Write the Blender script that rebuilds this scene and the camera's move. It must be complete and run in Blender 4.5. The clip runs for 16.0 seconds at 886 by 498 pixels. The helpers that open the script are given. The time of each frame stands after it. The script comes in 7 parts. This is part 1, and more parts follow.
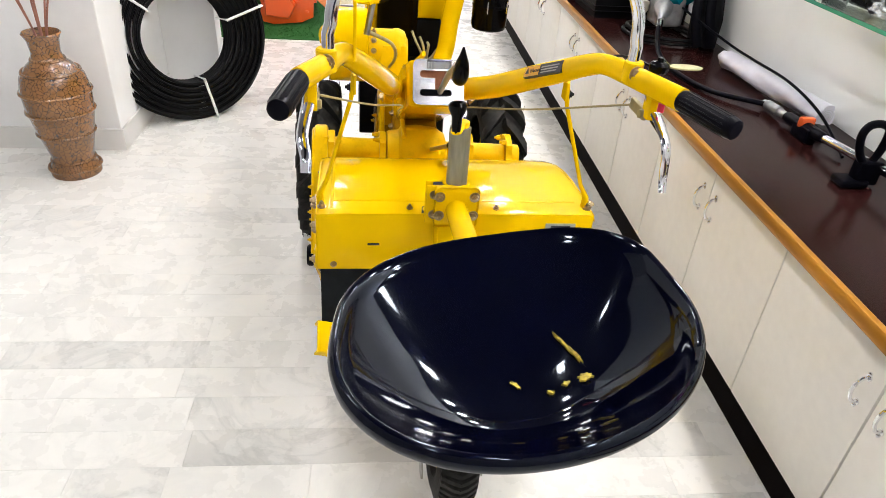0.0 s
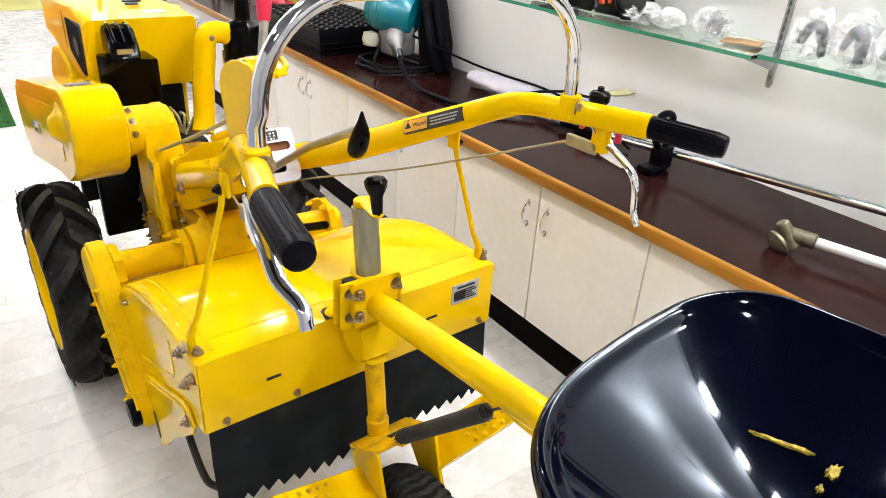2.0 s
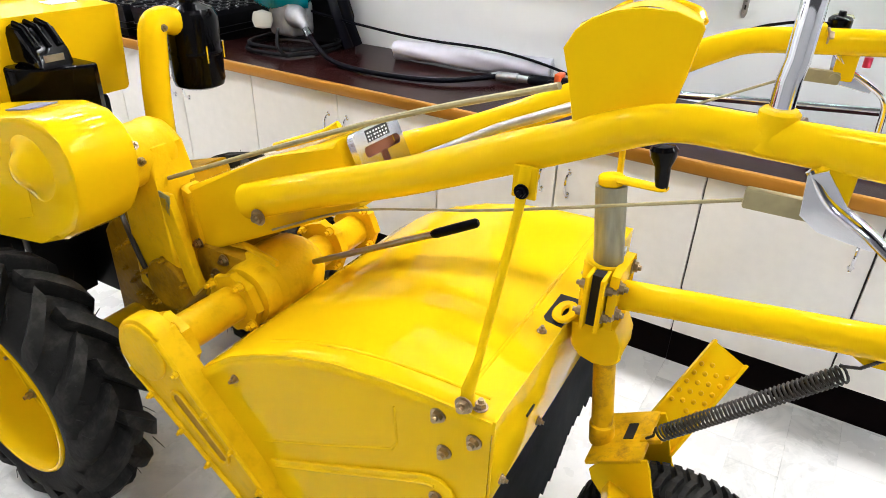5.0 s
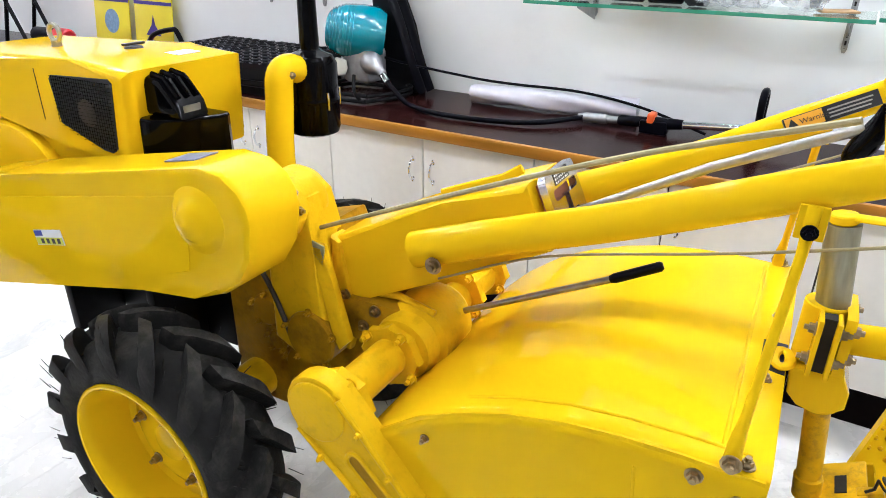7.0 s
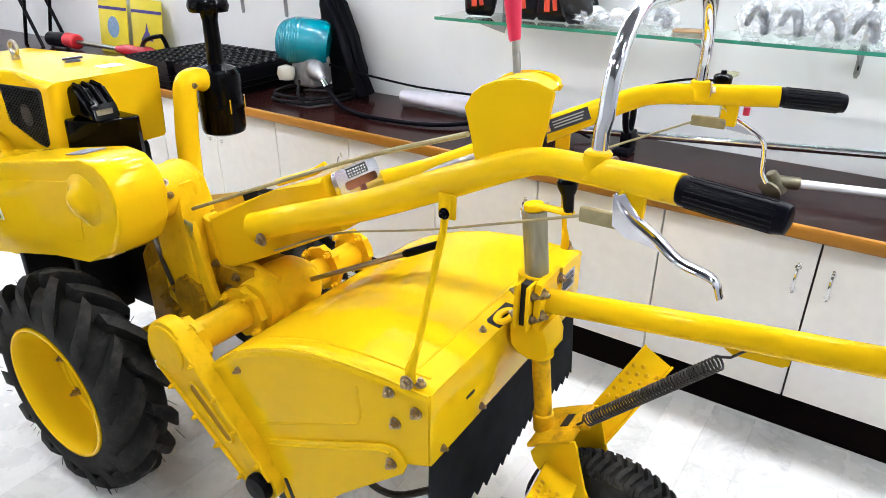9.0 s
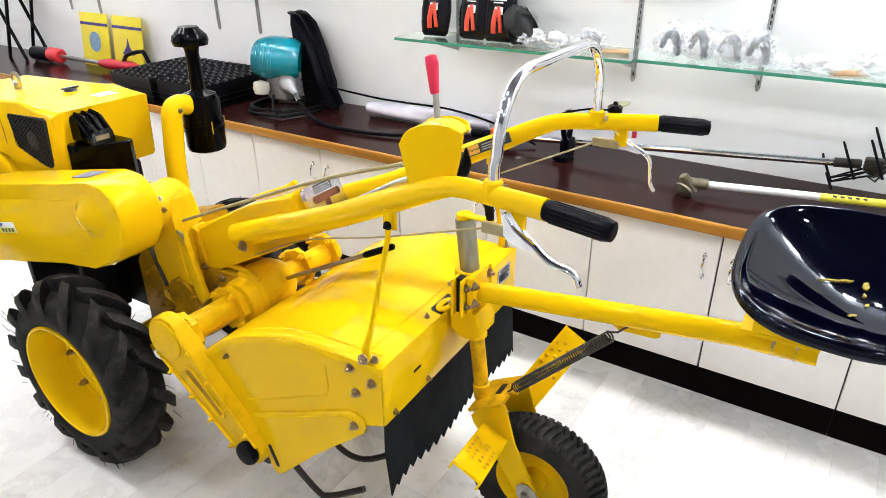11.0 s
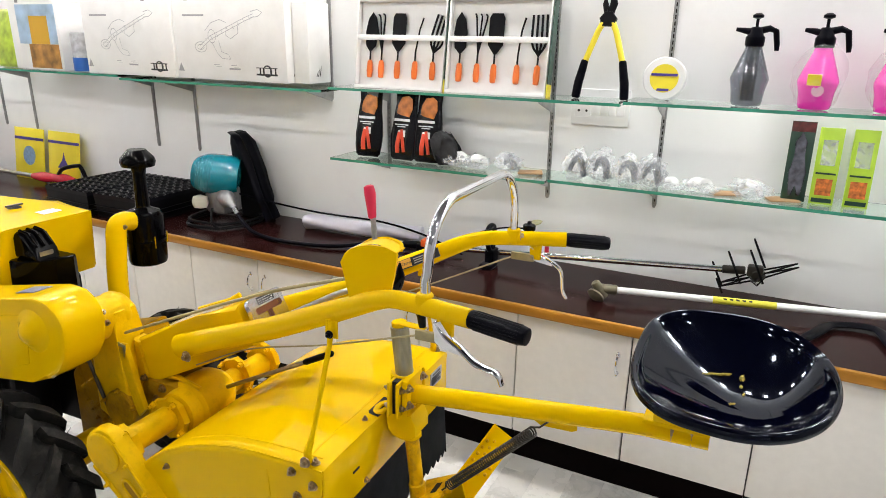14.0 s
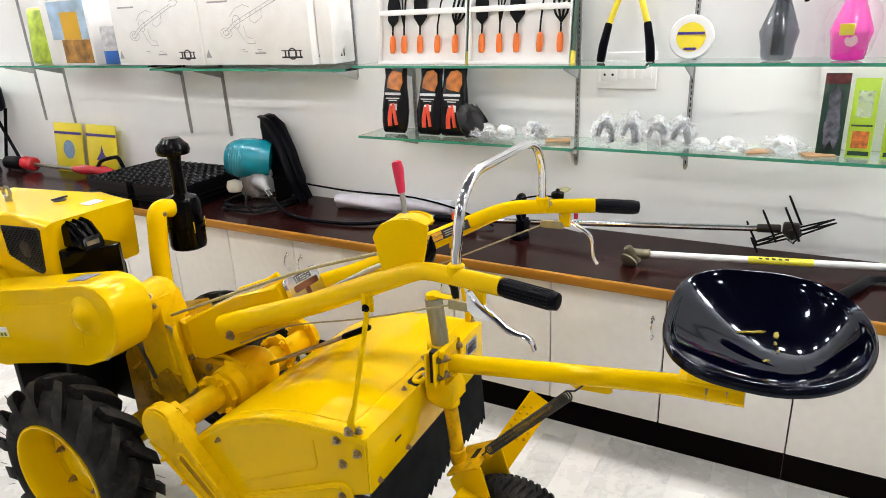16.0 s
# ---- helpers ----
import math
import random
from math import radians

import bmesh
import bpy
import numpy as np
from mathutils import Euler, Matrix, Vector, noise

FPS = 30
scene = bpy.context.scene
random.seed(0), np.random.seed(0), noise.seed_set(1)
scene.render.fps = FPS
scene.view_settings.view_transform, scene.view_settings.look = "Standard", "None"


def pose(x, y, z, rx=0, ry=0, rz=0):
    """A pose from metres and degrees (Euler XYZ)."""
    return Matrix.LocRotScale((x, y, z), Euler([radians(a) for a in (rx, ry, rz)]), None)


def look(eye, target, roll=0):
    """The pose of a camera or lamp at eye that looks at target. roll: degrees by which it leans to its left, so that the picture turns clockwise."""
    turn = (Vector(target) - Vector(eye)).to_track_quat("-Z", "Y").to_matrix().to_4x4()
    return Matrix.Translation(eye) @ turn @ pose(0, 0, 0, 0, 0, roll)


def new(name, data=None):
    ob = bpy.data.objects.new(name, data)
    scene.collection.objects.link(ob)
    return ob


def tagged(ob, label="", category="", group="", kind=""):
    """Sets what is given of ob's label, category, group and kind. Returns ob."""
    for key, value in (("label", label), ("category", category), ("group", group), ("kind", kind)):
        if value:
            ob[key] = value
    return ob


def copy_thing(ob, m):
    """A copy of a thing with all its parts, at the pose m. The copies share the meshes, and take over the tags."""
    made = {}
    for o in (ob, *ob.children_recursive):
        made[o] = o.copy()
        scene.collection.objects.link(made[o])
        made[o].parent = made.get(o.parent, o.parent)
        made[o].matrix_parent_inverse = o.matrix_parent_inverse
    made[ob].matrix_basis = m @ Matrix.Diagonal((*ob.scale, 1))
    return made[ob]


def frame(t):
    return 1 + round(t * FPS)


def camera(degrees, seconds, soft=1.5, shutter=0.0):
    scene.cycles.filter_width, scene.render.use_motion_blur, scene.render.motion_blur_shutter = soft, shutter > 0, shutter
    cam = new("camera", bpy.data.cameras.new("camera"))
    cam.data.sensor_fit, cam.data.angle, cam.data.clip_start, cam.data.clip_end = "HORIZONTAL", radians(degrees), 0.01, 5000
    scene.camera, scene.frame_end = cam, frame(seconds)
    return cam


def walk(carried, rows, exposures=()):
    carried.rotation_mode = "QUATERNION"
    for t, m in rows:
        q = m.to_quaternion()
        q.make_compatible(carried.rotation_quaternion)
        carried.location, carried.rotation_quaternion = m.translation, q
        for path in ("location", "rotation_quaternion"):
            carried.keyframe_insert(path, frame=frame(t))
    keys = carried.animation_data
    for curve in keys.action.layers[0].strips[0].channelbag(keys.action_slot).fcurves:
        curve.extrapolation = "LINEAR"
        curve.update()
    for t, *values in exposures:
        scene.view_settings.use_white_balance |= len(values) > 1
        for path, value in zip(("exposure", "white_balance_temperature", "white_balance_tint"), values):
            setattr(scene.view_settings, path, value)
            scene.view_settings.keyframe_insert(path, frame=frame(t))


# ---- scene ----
cam = camera(67.7, 16.0, 0.9)
PATH = [
    (0, (-0.317, -1.298, 1.433), (-0.127, 0.367, 0.341), 4.1),
    (0.5, (-0.412, -1.218, 1.426), (-0.078, 0.503, 0.464), 5.5),
    (1, (-0.521, -1.099, 1.424), (0.053, 0.572, 0.488), 5.7),
    (1.5, (-0.618, -0.993, 1.397), (0.21, 0.57, 0.464), 3.8),
    (2, (-0.656, -0.908, 1.376), (0.391, 0.501, 0.419), 3.1),
    (2.3, (-0.691, -0.86, 1.331), (0.475, 0.455, 0.376), 2.3),
    (2.5, (-0.71, -0.805, 1.345), (0.468, 0.463, 0.343), 1.1),
    (2.7, (-0.751, -0.753, 1.314), (0.463, 0.49, 0.324), 1.0),
    (3, (-0.752, -0.694, 1.333), (0.527, 0.495, 0.358), -0.8),
    (3.2, (-0.755, -0.659, 1.336), (0.537, 0.557, 0.413), -1.4),
    (5.3, (-1.083, -0.176, 1.253), (0.485, 0.644, 0.321), 4.0),
    (5.5, (-1.096, -0.129, 1.236), (0.523, 0.653, 0.36), 5.3),
    (5.7, (-1.093, -0.074, 1.23), (0.505, 0.728, 0.335), 4.3),
    (6, (-1.115, 0.011, 1.232), (0.447, 0.855, 0.31), 3.5),
    (6.2, (-1.113, 0.056, 1.234), (0.449, 0.915, 0.328), 2.0),
    (6.5, (-1.131, 0.081, 1.241), (0.439, 0.909, 0.318), 2.5),
    (6.7, (-1.138, 0.08, 1.251), (0.41, 0.976, 0.356), 0.0),
    (7, (-1.168, 0.051, 1.257), (0.372, 0.98, 0.382), 0.2),
    (7.2, (-1.183, 0.003, 1.264), (0.342, 0.988, 0.426), -0.0),
    (7.5, (-1.193, -0.058, 1.278), (0.392, 0.834, 0.446), 2.7),
    (7.7, (-1.195, -0.108, 1.29), (0.349, 0.827, 0.429), 1.7),
    (8, (-1.192, -0.199, 1.296), (0.269, 0.87, 0.447), -0.5),
    (8.3, (-1.159, -0.335, 1.301), (0.272, 0.784, 0.463), 1.6),
    (8.5, (-1.152, -0.387, 1.318), (0.299, 0.683, 0.451), 3.3),
    (9, (-1.16, -0.494, 1.358), (0.31, 0.534, 0.473), -0.1),
    (9.1, (-1.193, -0.511, 1.393), (0.294, 0.471, 0.484), -0.7),
    (9.2, (-1.202, -0.529, 1.389), (0.302, 0.445, 0.501), -0.6),
    (11.3, (-1.336, -0.707, 1.518), (0.152, 0.271, 0.609), -0.8),
    (11.5, (-1.345, -0.712, 1.522), (0.156, 0.259, 0.626), -0.5),
    (12, (-1.37, -0.729, 1.537), (0.189, 0.194, 0.69), 1.2),
    (12.5, (-1.383, -0.74, 1.544), (0.22, 0.145, 0.74), 2.0),
    (13, (-1.405, -0.738, 1.559), (0.21, 0.168, 0.803), 1.4),
    (13.5, (-1.41, -0.761, 1.573), (0.226, 0.165, 0.891), 1.3),
    (14, (-1.443, -0.764, 1.58), (0.254, 0.094, 0.96), 0.8),
    (14.5, (-1.452, -0.776, 1.587), (0.216, 0.106, 0.925), -1.0),
    (15, (-1.464, -0.777, 1.588), (0.188, 0.107, 0.889), -1.6),
    (15.5, (-1.459, -0.782, 1.58), (0.179, 0.143, 0.901), -2.6),
    (16, (-1.464, -0.783, 1.583), (0.163, 0.153, 0.891), -2.8),
]
EXPOSURES = [(0.0, 0.26, 6500, 10), (1.5, 0.4, 6500, 10), (3.0, 0.44, 6400, 10), (5.3, 0.46, 6100, 10), (7.0, 0.46, 5850, 10), (9.0, 0.48, 5900, 10), (11.5, 0.56, 6250, 10), (12.5, 0.5, 6300, 10), (13.5, 0.22, 6400, 10), (14.0, 0.03, 6500, 10), (14.5, 0.01, 6500, 10), (15.5, 0.08, 6500, 10), (16.0, 0.08, 6500, 10)]
walk(cam, [(t, look(eye, target, roll)) for t, eye, target, roll in PATH], EXPOSURES)

# ---- light ----
world = bpy.data.worlds.new("showroom_air")
scene.world = world
world.use_nodes = True
world.node_tree.nodes["Background"].inputs[0].default_value = (0.9, 0.95, 1.0, 1)
world.node_tree.nodes["Background"].inputs[1].default_value = 0.35


# ---- materials ----
def mat(name, color, rough=0.5, metal=0.0, coat=0.0, vary=0.0, scale=20.0, bump=0.0, bump_scale=200.0, dirt=None, dirt_amount=0.5,
        dirt_scale=6.0, objvary=0.0, alpha=1.0, transmission=0.0, emit=0.0, sheen=0.0, stretch=(1, 1, 1), rough_vary=0.0, spec=0.5, tint=(1, 1, 1)):
    m = bpy.data.materials.new(name)
    m.use_nodes = True
    nt = m.node_tree
    n, l = nt.nodes, nt.links
    p = n["Principled BSDF"]
    p.inputs["Base Color"].default_value = (*color, 1)
    p.inputs["Roughness"].default_value = rough
    p.inputs["Metallic"].default_value = metal
    p.inputs["Specular IOR Level"].default_value = spec
    p.inputs["Specular Tint"].default_value = (*tint, 1)
    p.inputs["Coat Weight"].default_value = coat
    p.inputs["Coat Roughness"].default_value = 0.06
    p.inputs["Transmission Weight"].default_value = transmission
    p.inputs["Sheen Weight"].default_value = sheen
    if alpha < 1:
        p.inputs["Alpha"].default_value = alpha
    if emit:
        p.inputs["Emission Color"].default_value = (*color, 1)
        p.inputs["Emission Strength"].default_value = emit
    tc = n.new("ShaderNodeTexCoord")
    mp = n.new("ShaderNodeMapping")
    mp.inputs["Scale"].default_value = stretch
    l.new(tc.outputs["Object"], mp.inputs["Vector"])
    co = mp.outputs["Vector"]
    out = None
    if vary:
        tx = n.new("ShaderNodeTexNoise")
        tx.inputs["Scale"].default_value = scale
        tx.inputs["Detail"].default_value = 6
        l.new(co, tx.inputs["Vector"])
        rp = n.new("ShaderNodeValToRGB")
        rp.color_ramp.elements[0].position, rp.color_ramp.elements[1].position = 0.3, 0.7
        rp.color_ramp.elements[0].color = (*[c * (1 - vary) for c in color], 1)
        rp.color_ramp.elements[1].color = (*[min(1, c * (1 + vary * 0.6)) for c in color], 1)
        l.new(tx.outputs["Fac"], rp.inputs["Fac"])
        out = rp.outputs["Color"]
        if rough_vary:
            mr = n.new("ShaderNodeMapRange")
            mr.inputs["To Min"].default_value = max(0.02, rough - rough_vary)
            mr.inputs["To Max"].default_value = rough + rough_vary
            l.new(tx.outputs["Fac"], mr.inputs["Value"])
            l.new(mr.outputs["Result"], p.inputs["Roughness"])
    if dirt:
        t2 = n.new("ShaderNodeTexNoise")
        t2.inputs["Scale"].default_value = dirt_scale
        t2.inputs["Detail"].default_value = 9
        t2.inputs["Roughness"].default_value = 0.7
        l.new(co, t2.inputs["Vector"])
        r2 = n.new("ShaderNodeValToRGB")
        r2.color_ramp.elements[0].position, r2.color_ramp.elements[1].position = 0.5, 0.78
        r2.color_ramp.elements[0].color = (0, 0, 0, 1)
        r2.color_ramp.elements[1].color = (dirt_amount,) * 3 + (1,)
        l.new(t2.outputs["Fac"], r2.inputs["Fac"])
        mx = n.new("ShaderNodeMix")
        mx.data_type = "RGBA"
        l.new(r2.outputs["Color"], mx.inputs["Factor"])
        if out:
            l.new(out, mx.inputs["A"])
        else:
            mx.inputs["A"].default_value = (*color, 1)
        mx.inputs["B"].default_value = (*dirt, 1)
        out = mx.outputs["Result"]
    if objvary:
        oi = n.new("ShaderNodeObjectInfo")
        mr2 = n.new("ShaderNodeMapRange")
        mr2.inputs["To Min"].default_value, mr2.inputs["To Max"].default_value = 1 - objvary, 1 + objvary * 0.4
        l.new(oi.outputs["Random"], mr2.inputs["Value"])
        hv = n.new("ShaderNodeHueSaturation")
        l.new(mr2.outputs["Result"], hv.inputs["Value"])
        if out:
            l.new(out, hv.inputs["Color"])
        else:
            hv.inputs["Color"].default_value = (*color, 1)
        out = hv.outputs["Color"]
    if out:
        l.new(out, p.inputs["Base Color"])
    if bump:
        t3 = n.new("ShaderNodeTexNoise")
        t3.inputs["Scale"].default_value = bump_scale
        t3.inputs["Detail"].default_value = 4
        l.new(co, t3.inputs["Vector"])
        bp = n.new("ShaderNodeBump")
        bp.inputs["Strength"].default_value = bump
        bp.inputs["Distance"].default_value = 0.002
        l.new(t3.outputs["Fac"], bp.inputs["Height"])
        l.new(bp.outputs["Normal"], p.inputs["Normal"])
    return m


YEL = (0.76, 0.475, 0.0008)
yellow = mat("yellow_enamel", YEL, 0.085, spec=0.15, tint=(1.0, 0.8, 0.22), vary=0.03, scale=3, bump=0.002, bump_scale=12, dirt=(0.5, 0.27, 0.004), dirt_amount=0.05, dirt_scale=9)
yellow_cast = mat("yellow_cast_iron", (0.74, 0.455, 0.0015), 0.34, spec=0.15, tint=(1.0, 0.8, 0.22), vary=0.07, scale=14, bump=0.4, bump_scale=130, dirt=(0.14, 0.07, 0.012), dirt_amount=0.3, dirt_scale=30)
# oil and dirt, with the shade round the gearbox darkened into the base colour
yellow_oily_shaded = mat("oily_shaded_yellow_casting", (0.38, 0.2, 0.003), 0.4, spec=0.15, tint=(1.0, 0.8, 0.22), vary=0.3, scale=16, bump=0.6, bump_scale=110, dirt=(0.05, 0.025, 0.008), dirt_amount=0.85, dirt_scale=12)
yellow_worn = mat("yellow_worn_paint", (0.7, 0.4, 0.003), 0.4, spec=0.18, tint=(1.0, 0.8, 0.22), vary=0.2, scale=25, dirt=(0.09, 0.05, 0.03), dirt_amount=0.85, dirt_scale=28, bump=0.3, bump_scale=120)
chrome = mat("chrome", (0.82, 0.83, 0.86), 0.09, 1.0, vary=0.05, scale=30)
steel = mat("plain_steel", (0.40, 0.38, 0.33), 0.32, 1.0, vary=0.2, scale=40, bump=0.15)
zinc = mat("zinc_plated_tube", (0.32, 0.31, 0.23), 0.42, 0.9, vary=0.2, scale=18, stretch=(6, 6, 1), bump=0.15)
bolt_mat = mat("yellow_passivated_bolt", (0.36, 0.27, 0.15), 0.35, 1.0, vary=0.3, scale=60)
brass_cable = mat("cable_sheath", (0.33, 0.28, 0.14), 0.5, 0.3, vary=0.2, scale=50)
rubber = mat("tyre_rubber", (0.018, 0.0175, 0.0165), 0.6, spec=0.06, vary=0.35, scale=12, bump=0.5, bump_scale=150, dirt=(0.1, 0.094, 0.08), dirt_amount=0.55, dirt_scale=11)
flap_rubber = mat("rubber_sheet", (0.012, 0.0135, 0.015), 0.7, spec=0.03, vary=0.3, scale=18, bump=0.3, bump_scale=40, dirt=(0.04, 0.04, 0.04), dirt_amount=0.3, dirt_scale=7)
black_grip = mat("black_rubber_grip", (0.0022, 0.0022, 0.0045), 0.3, spec=0.06, vary=0.2, scale=40)
black_gloss = mat("black_gloss_paint", (0.0012, 0.0012, 0.0016), 0.1, spec=0.1, vary=0.2, scale=8, bump=0.06, bump_scale=30)
seat_paint = mat("seat_enamel", (0.0004, 0.0006, 0.0042), 0.055, spec=0.26, tint=(0.72, 0.84, 1.0), vary=0.2, scale=6, bump=0.012, bump_scale=14)
dark_metal = mat("dark_oily_metal", (0.035, 0.03, 0.025), 0.45, 0.5, vary=0.4, scale=20, bump=0.4, bump_scale=60)
slot_mat = mat("dark_slot", (0.01, 0.008, 0.006), 0.8)
black_steel = mat("black_coated_steel", (0.004, 0.004, 0.005), 0.42, spec=0.1, vary=0.2, scale=25)
red_plastic = mat("red_plastic", (0.62, 0.015, 0.06), 0.38, vary=0.08, scale=20)


def marble_material():
    """Polished pale marble; tone and veins differ from slab to slab."""
    m = bpy.data.materials.new("white_marble_slab")
    m.use_nodes = True
    n, l = m.node_tree.nodes, m.node_tree.links
    p = n["Principled BSDF"]
    geo, oi = n.new("ShaderNodeNewGeometry"), n.new("ShaderNodeObjectInfo")
    add, fr = n.new("ShaderNodeMath"), n.new("ShaderNodeMath")
    fr.operation = "FRACT"
    l.new(geo.outputs["Random Per Island"], add.inputs[0])
    l.new(oi.outputs["Random"], add.inputs[1])
    l.new(add.outputs[0], fr.inputs[0])
    sh = n.new("ShaderNodeVectorMath")
    sh.operation = "SCALE"
    sh.inputs[0].default_value = (7.0, 13.0, 5.0)
    l.new(fr.outputs[0], sh.inputs["Scale"])
    pos = n.new("ShaderNodeVectorMath")
    l.new(geo.outputs["Position"], pos.inputs[0])
    l.new(sh.outputs[0], pos.inputs[1])

    def noise_tex(scale, detail, rough, dist):
        t = n.new("ShaderNodeTexNoise")
        for k, v in (("Scale", scale), ("Detail", detail), ("Roughness", rough), ("Distortion", dist)):
            t.inputs[k].default_value = v
        l.new(pos.outputs[0], t.inputs["Vector"])
        return t.outputs["Fac"]

    def ramp(src, stops):
        r = n.new("ShaderNodeValToRGB")
        while len(r.color_ramp.elements) < len(stops):
            r.color_ramp.elements.new(0.5)
        for e, (at, c) in zip(r.color_ramp.elements, stops):
            e.position, e.color = at, (*c, 1) if isinstance(c, tuple) else (c, c, c, 1)
        l.new(src, r.inputs["Fac"])
        return r.outputs["Color"]

    def mix(kind, fac, a, b):
        x = n.new("ShaderNodeMix")
        x.data_type, x.blend_type = "RGBA", kind
        if isinstance(fac, float):
            x.inputs["Factor"].default_value = fac
        else:
            l.new(fac, x.inputs["Factor"])
        for sock, v in (("A", a), ("B", b)):
            if isinstance(v, tuple):
                x.inputs[sock].default_value = (*v, 1)
            else:
                l.new(v, x.inputs[sock])
        return x.outputs["Result"]

    cloud = ramp(noise_tex(5.0, 5, 0.6, 0.6), [(0.3, (0.72, 0.715, 0.69)), (0.55, (0.8, 0.79, 0.76)), (0.75, (0.82, 0.8, 0.755))])
    vein = ramp(noise_tex(3.2, 7, 0.62, 1.6), [(0.44, 0.0), (0.49, 0.5), (0.5, 0.75), (0.51, 0.5), (0.57, 0.0)])
    strong = ramp(fr.outputs[0], [(0.0, 0.04), (0.8, 0.08), (0.93, 0.4)])
    amount = mix("MULTIPLY", 1.0, vein, strong)
    tone = ramp(fr.outputs[0], [(0.0, 1.0), (0.6, 0.99), (0.88, 0.97), (0.96, 0.92), (1.0, 0.8)])
    col = mix("MULTIPLY", 1.0, mix("MIX", amount, cloud, (0.36, 0.375, 0.37)), tone)
    l.new(col, p.inputs["Base Color"])
    rg = ramp(noise_tex(9.0, 4, 0.6, 0.0), [(0.3, 0.2), (0.7, 0.36)])
    l.new(rg, p.inputs["Roughness"])
    return m


marble = marble_material()
wall_paint = mat("white_wall_paint", (0.86, 0.86, 0.86), 0.6, vary=0.03, scale=3, bump=0.1, bump_scale=40, dirt=(0.62, 0.61, 0.6), dirt_amount=0.25, dirt_scale=2)
ceiling_paint = mat("ceiling_paint", (0.08, 0.08, 0.085), 0.7, vary=0.03, scale=3)
laminate = mat("cream_laminate", (0.79, 0.765, 0.715), 0.33, vary=0.03, scale=30, dirt=(0.55, 0.5, 0.42), dirt_amount=0.15, dirt_scale=5)
counter_mat = mat("dark_brown_laminate", (0.016, 0.0042, 0.004), 0.2, spec=0.09, vary=0.25, scale=5, stretch=(1.5, 0.4, 1), dirt=(0.07, 0.04, 0.035), dirt_amount=0.25, dirt_scale=16)
edge_wood = mat("varnished_wood_lipping", (0.36, 0.155, 0.02), 0.28, tint=(1.0, 0.7, 0.3), vary=0.35, scale=14, stretch=(1, 0.12, 1))
kick_mat = mat("dark_kickboard", (0.004, 0.0025, 0.0025), 0.5, spec=0.02, vary=0.3, scale=8)
gap_mat = mat("cabinet_inside_shadow_gap", (0.05, 0.045, 0.04), 0.7)

# ---- mesh helpers ----
X, Y, Z = Vector((1, 0, 0)), Vector((0, 1, 0)), Vector((0, 0, 1))


def bm_new():
    return bmesh.new()


def weigh_normals(me, limit):
    """Smooth normals weighted by area, so that broad faces stay flat beside their rounded edges."""
    about = {}
    for p in me.polygons:
        for v in p.vertices:
            about.setdefault(v, []).append((p.normal.copy(), p.area))
    out = []
    for p in me.polygons:
        for v in p.vertices:
            n = Vector((0, 0, 0))
            for q, area in about[v]:
                if q.dot(p.normal) > limit:
                    n += q * area
            out.append(n.normalized() if n.length > 1e-9 else p.normal.copy())
    me.normals_split_custom_set(out)


def part(name, bm, material, parent=None, label="", smooth=35):
    me = bpy.data.meshes.new(name)
    bmesh.ops.recalc_face_normals(bm, faces=bm.faces)
    bm.to_mesh(me)
    bm.free()
    me.materials.append(material)
    if smooth:
        for p in me.polygons:
            p.use_smooth = True
        me.set_sharp_from_angle(angle=radians(smooth))
        if len(me.polygons) < 2500 and any(len(p.vertices) > 4 for p in me.polygons):
            weigh_normals(me, math.cos(radians(smooth + 5)))
    ob = new(name, me)
    if parent:
        ob.parent = parent
    if label:
        tagged(ob, label)
    return ob


def thing(name, m, label, category, group="", kind=""):
    e = new(name)
    e.empty_display_size = 0.05
    e.matrix_world = m
    return tagged(e, label, category, group, kind)


def box(bm, lo, hi, bevel=0.0, m=None, seg=2):
    r = bmesh.ops.create_cube(bm, size=1)
    vs = r["verts"]
    c = [(a + b) / 2 for a, b in zip(lo, hi)]
    s = [abs(b - a) for a, b in zip(lo, hi)]
    bmesh.ops.scale(bm, vec=s, verts=vs)
    bmesh.ops.translate(bm, vec=c, verts=vs)
    if bevel:
        es = list({e for v in vs for e in v.link_edges})
        r = bmesh.ops.bevel(bm, geom=es, offset=bevel, segments=seg, affect="EDGES", profile=0.5)
        vs = list({v for f in r["faces"] for v in f.verts} | {v for v in vs if v.is_valid})
    if m is not None:
        bmesh.ops.transform(bm, matrix=m, verts=vs)
    return bm


def rings(bm, loops, cap=True, closed=False):
    """Skins a list of vertex loops of equal length."""
    vl = [[bm.verts.new(p) for p in lp] for lp in loops]
    n = len(vl[0])
    pairs = list(zip(vl, vl[1:])) + ([(vl[-1], vl[0])] if closed else [])
    for a, b in pairs:
        for i in range(n):
            bm.faces.new((a[i], a[(i + 1) % n], b[(i + 1) % n], b[i]))
    if cap and not closed:
        bm.faces.new(vl[0][::-1])
        bm.faces.new(vl[-1])
    return bm


def smooth_path(pts, steps=6):
    """Catmull-Rom through the points."""
    P = [Vector(p) for p in pts]
    P = [2 * P[0] - P[1]] + P + [2 * P[-1] - P[-2]]
    out = []
    for i in range(1, len(P) - 2):
        for k in range(steps):
            t = k / steps
            a, b, c, d = P[i - 1], P[i], P[i + 1], P[i + 2]
            out.append(0.5 * (2 * b + (c - a) * t + (2 * a - 5 * b + 4 * c - d) * t * t + (3 * b - a - 3 * c + d) * t ** 3))
    out.append(P[-2])
    return out


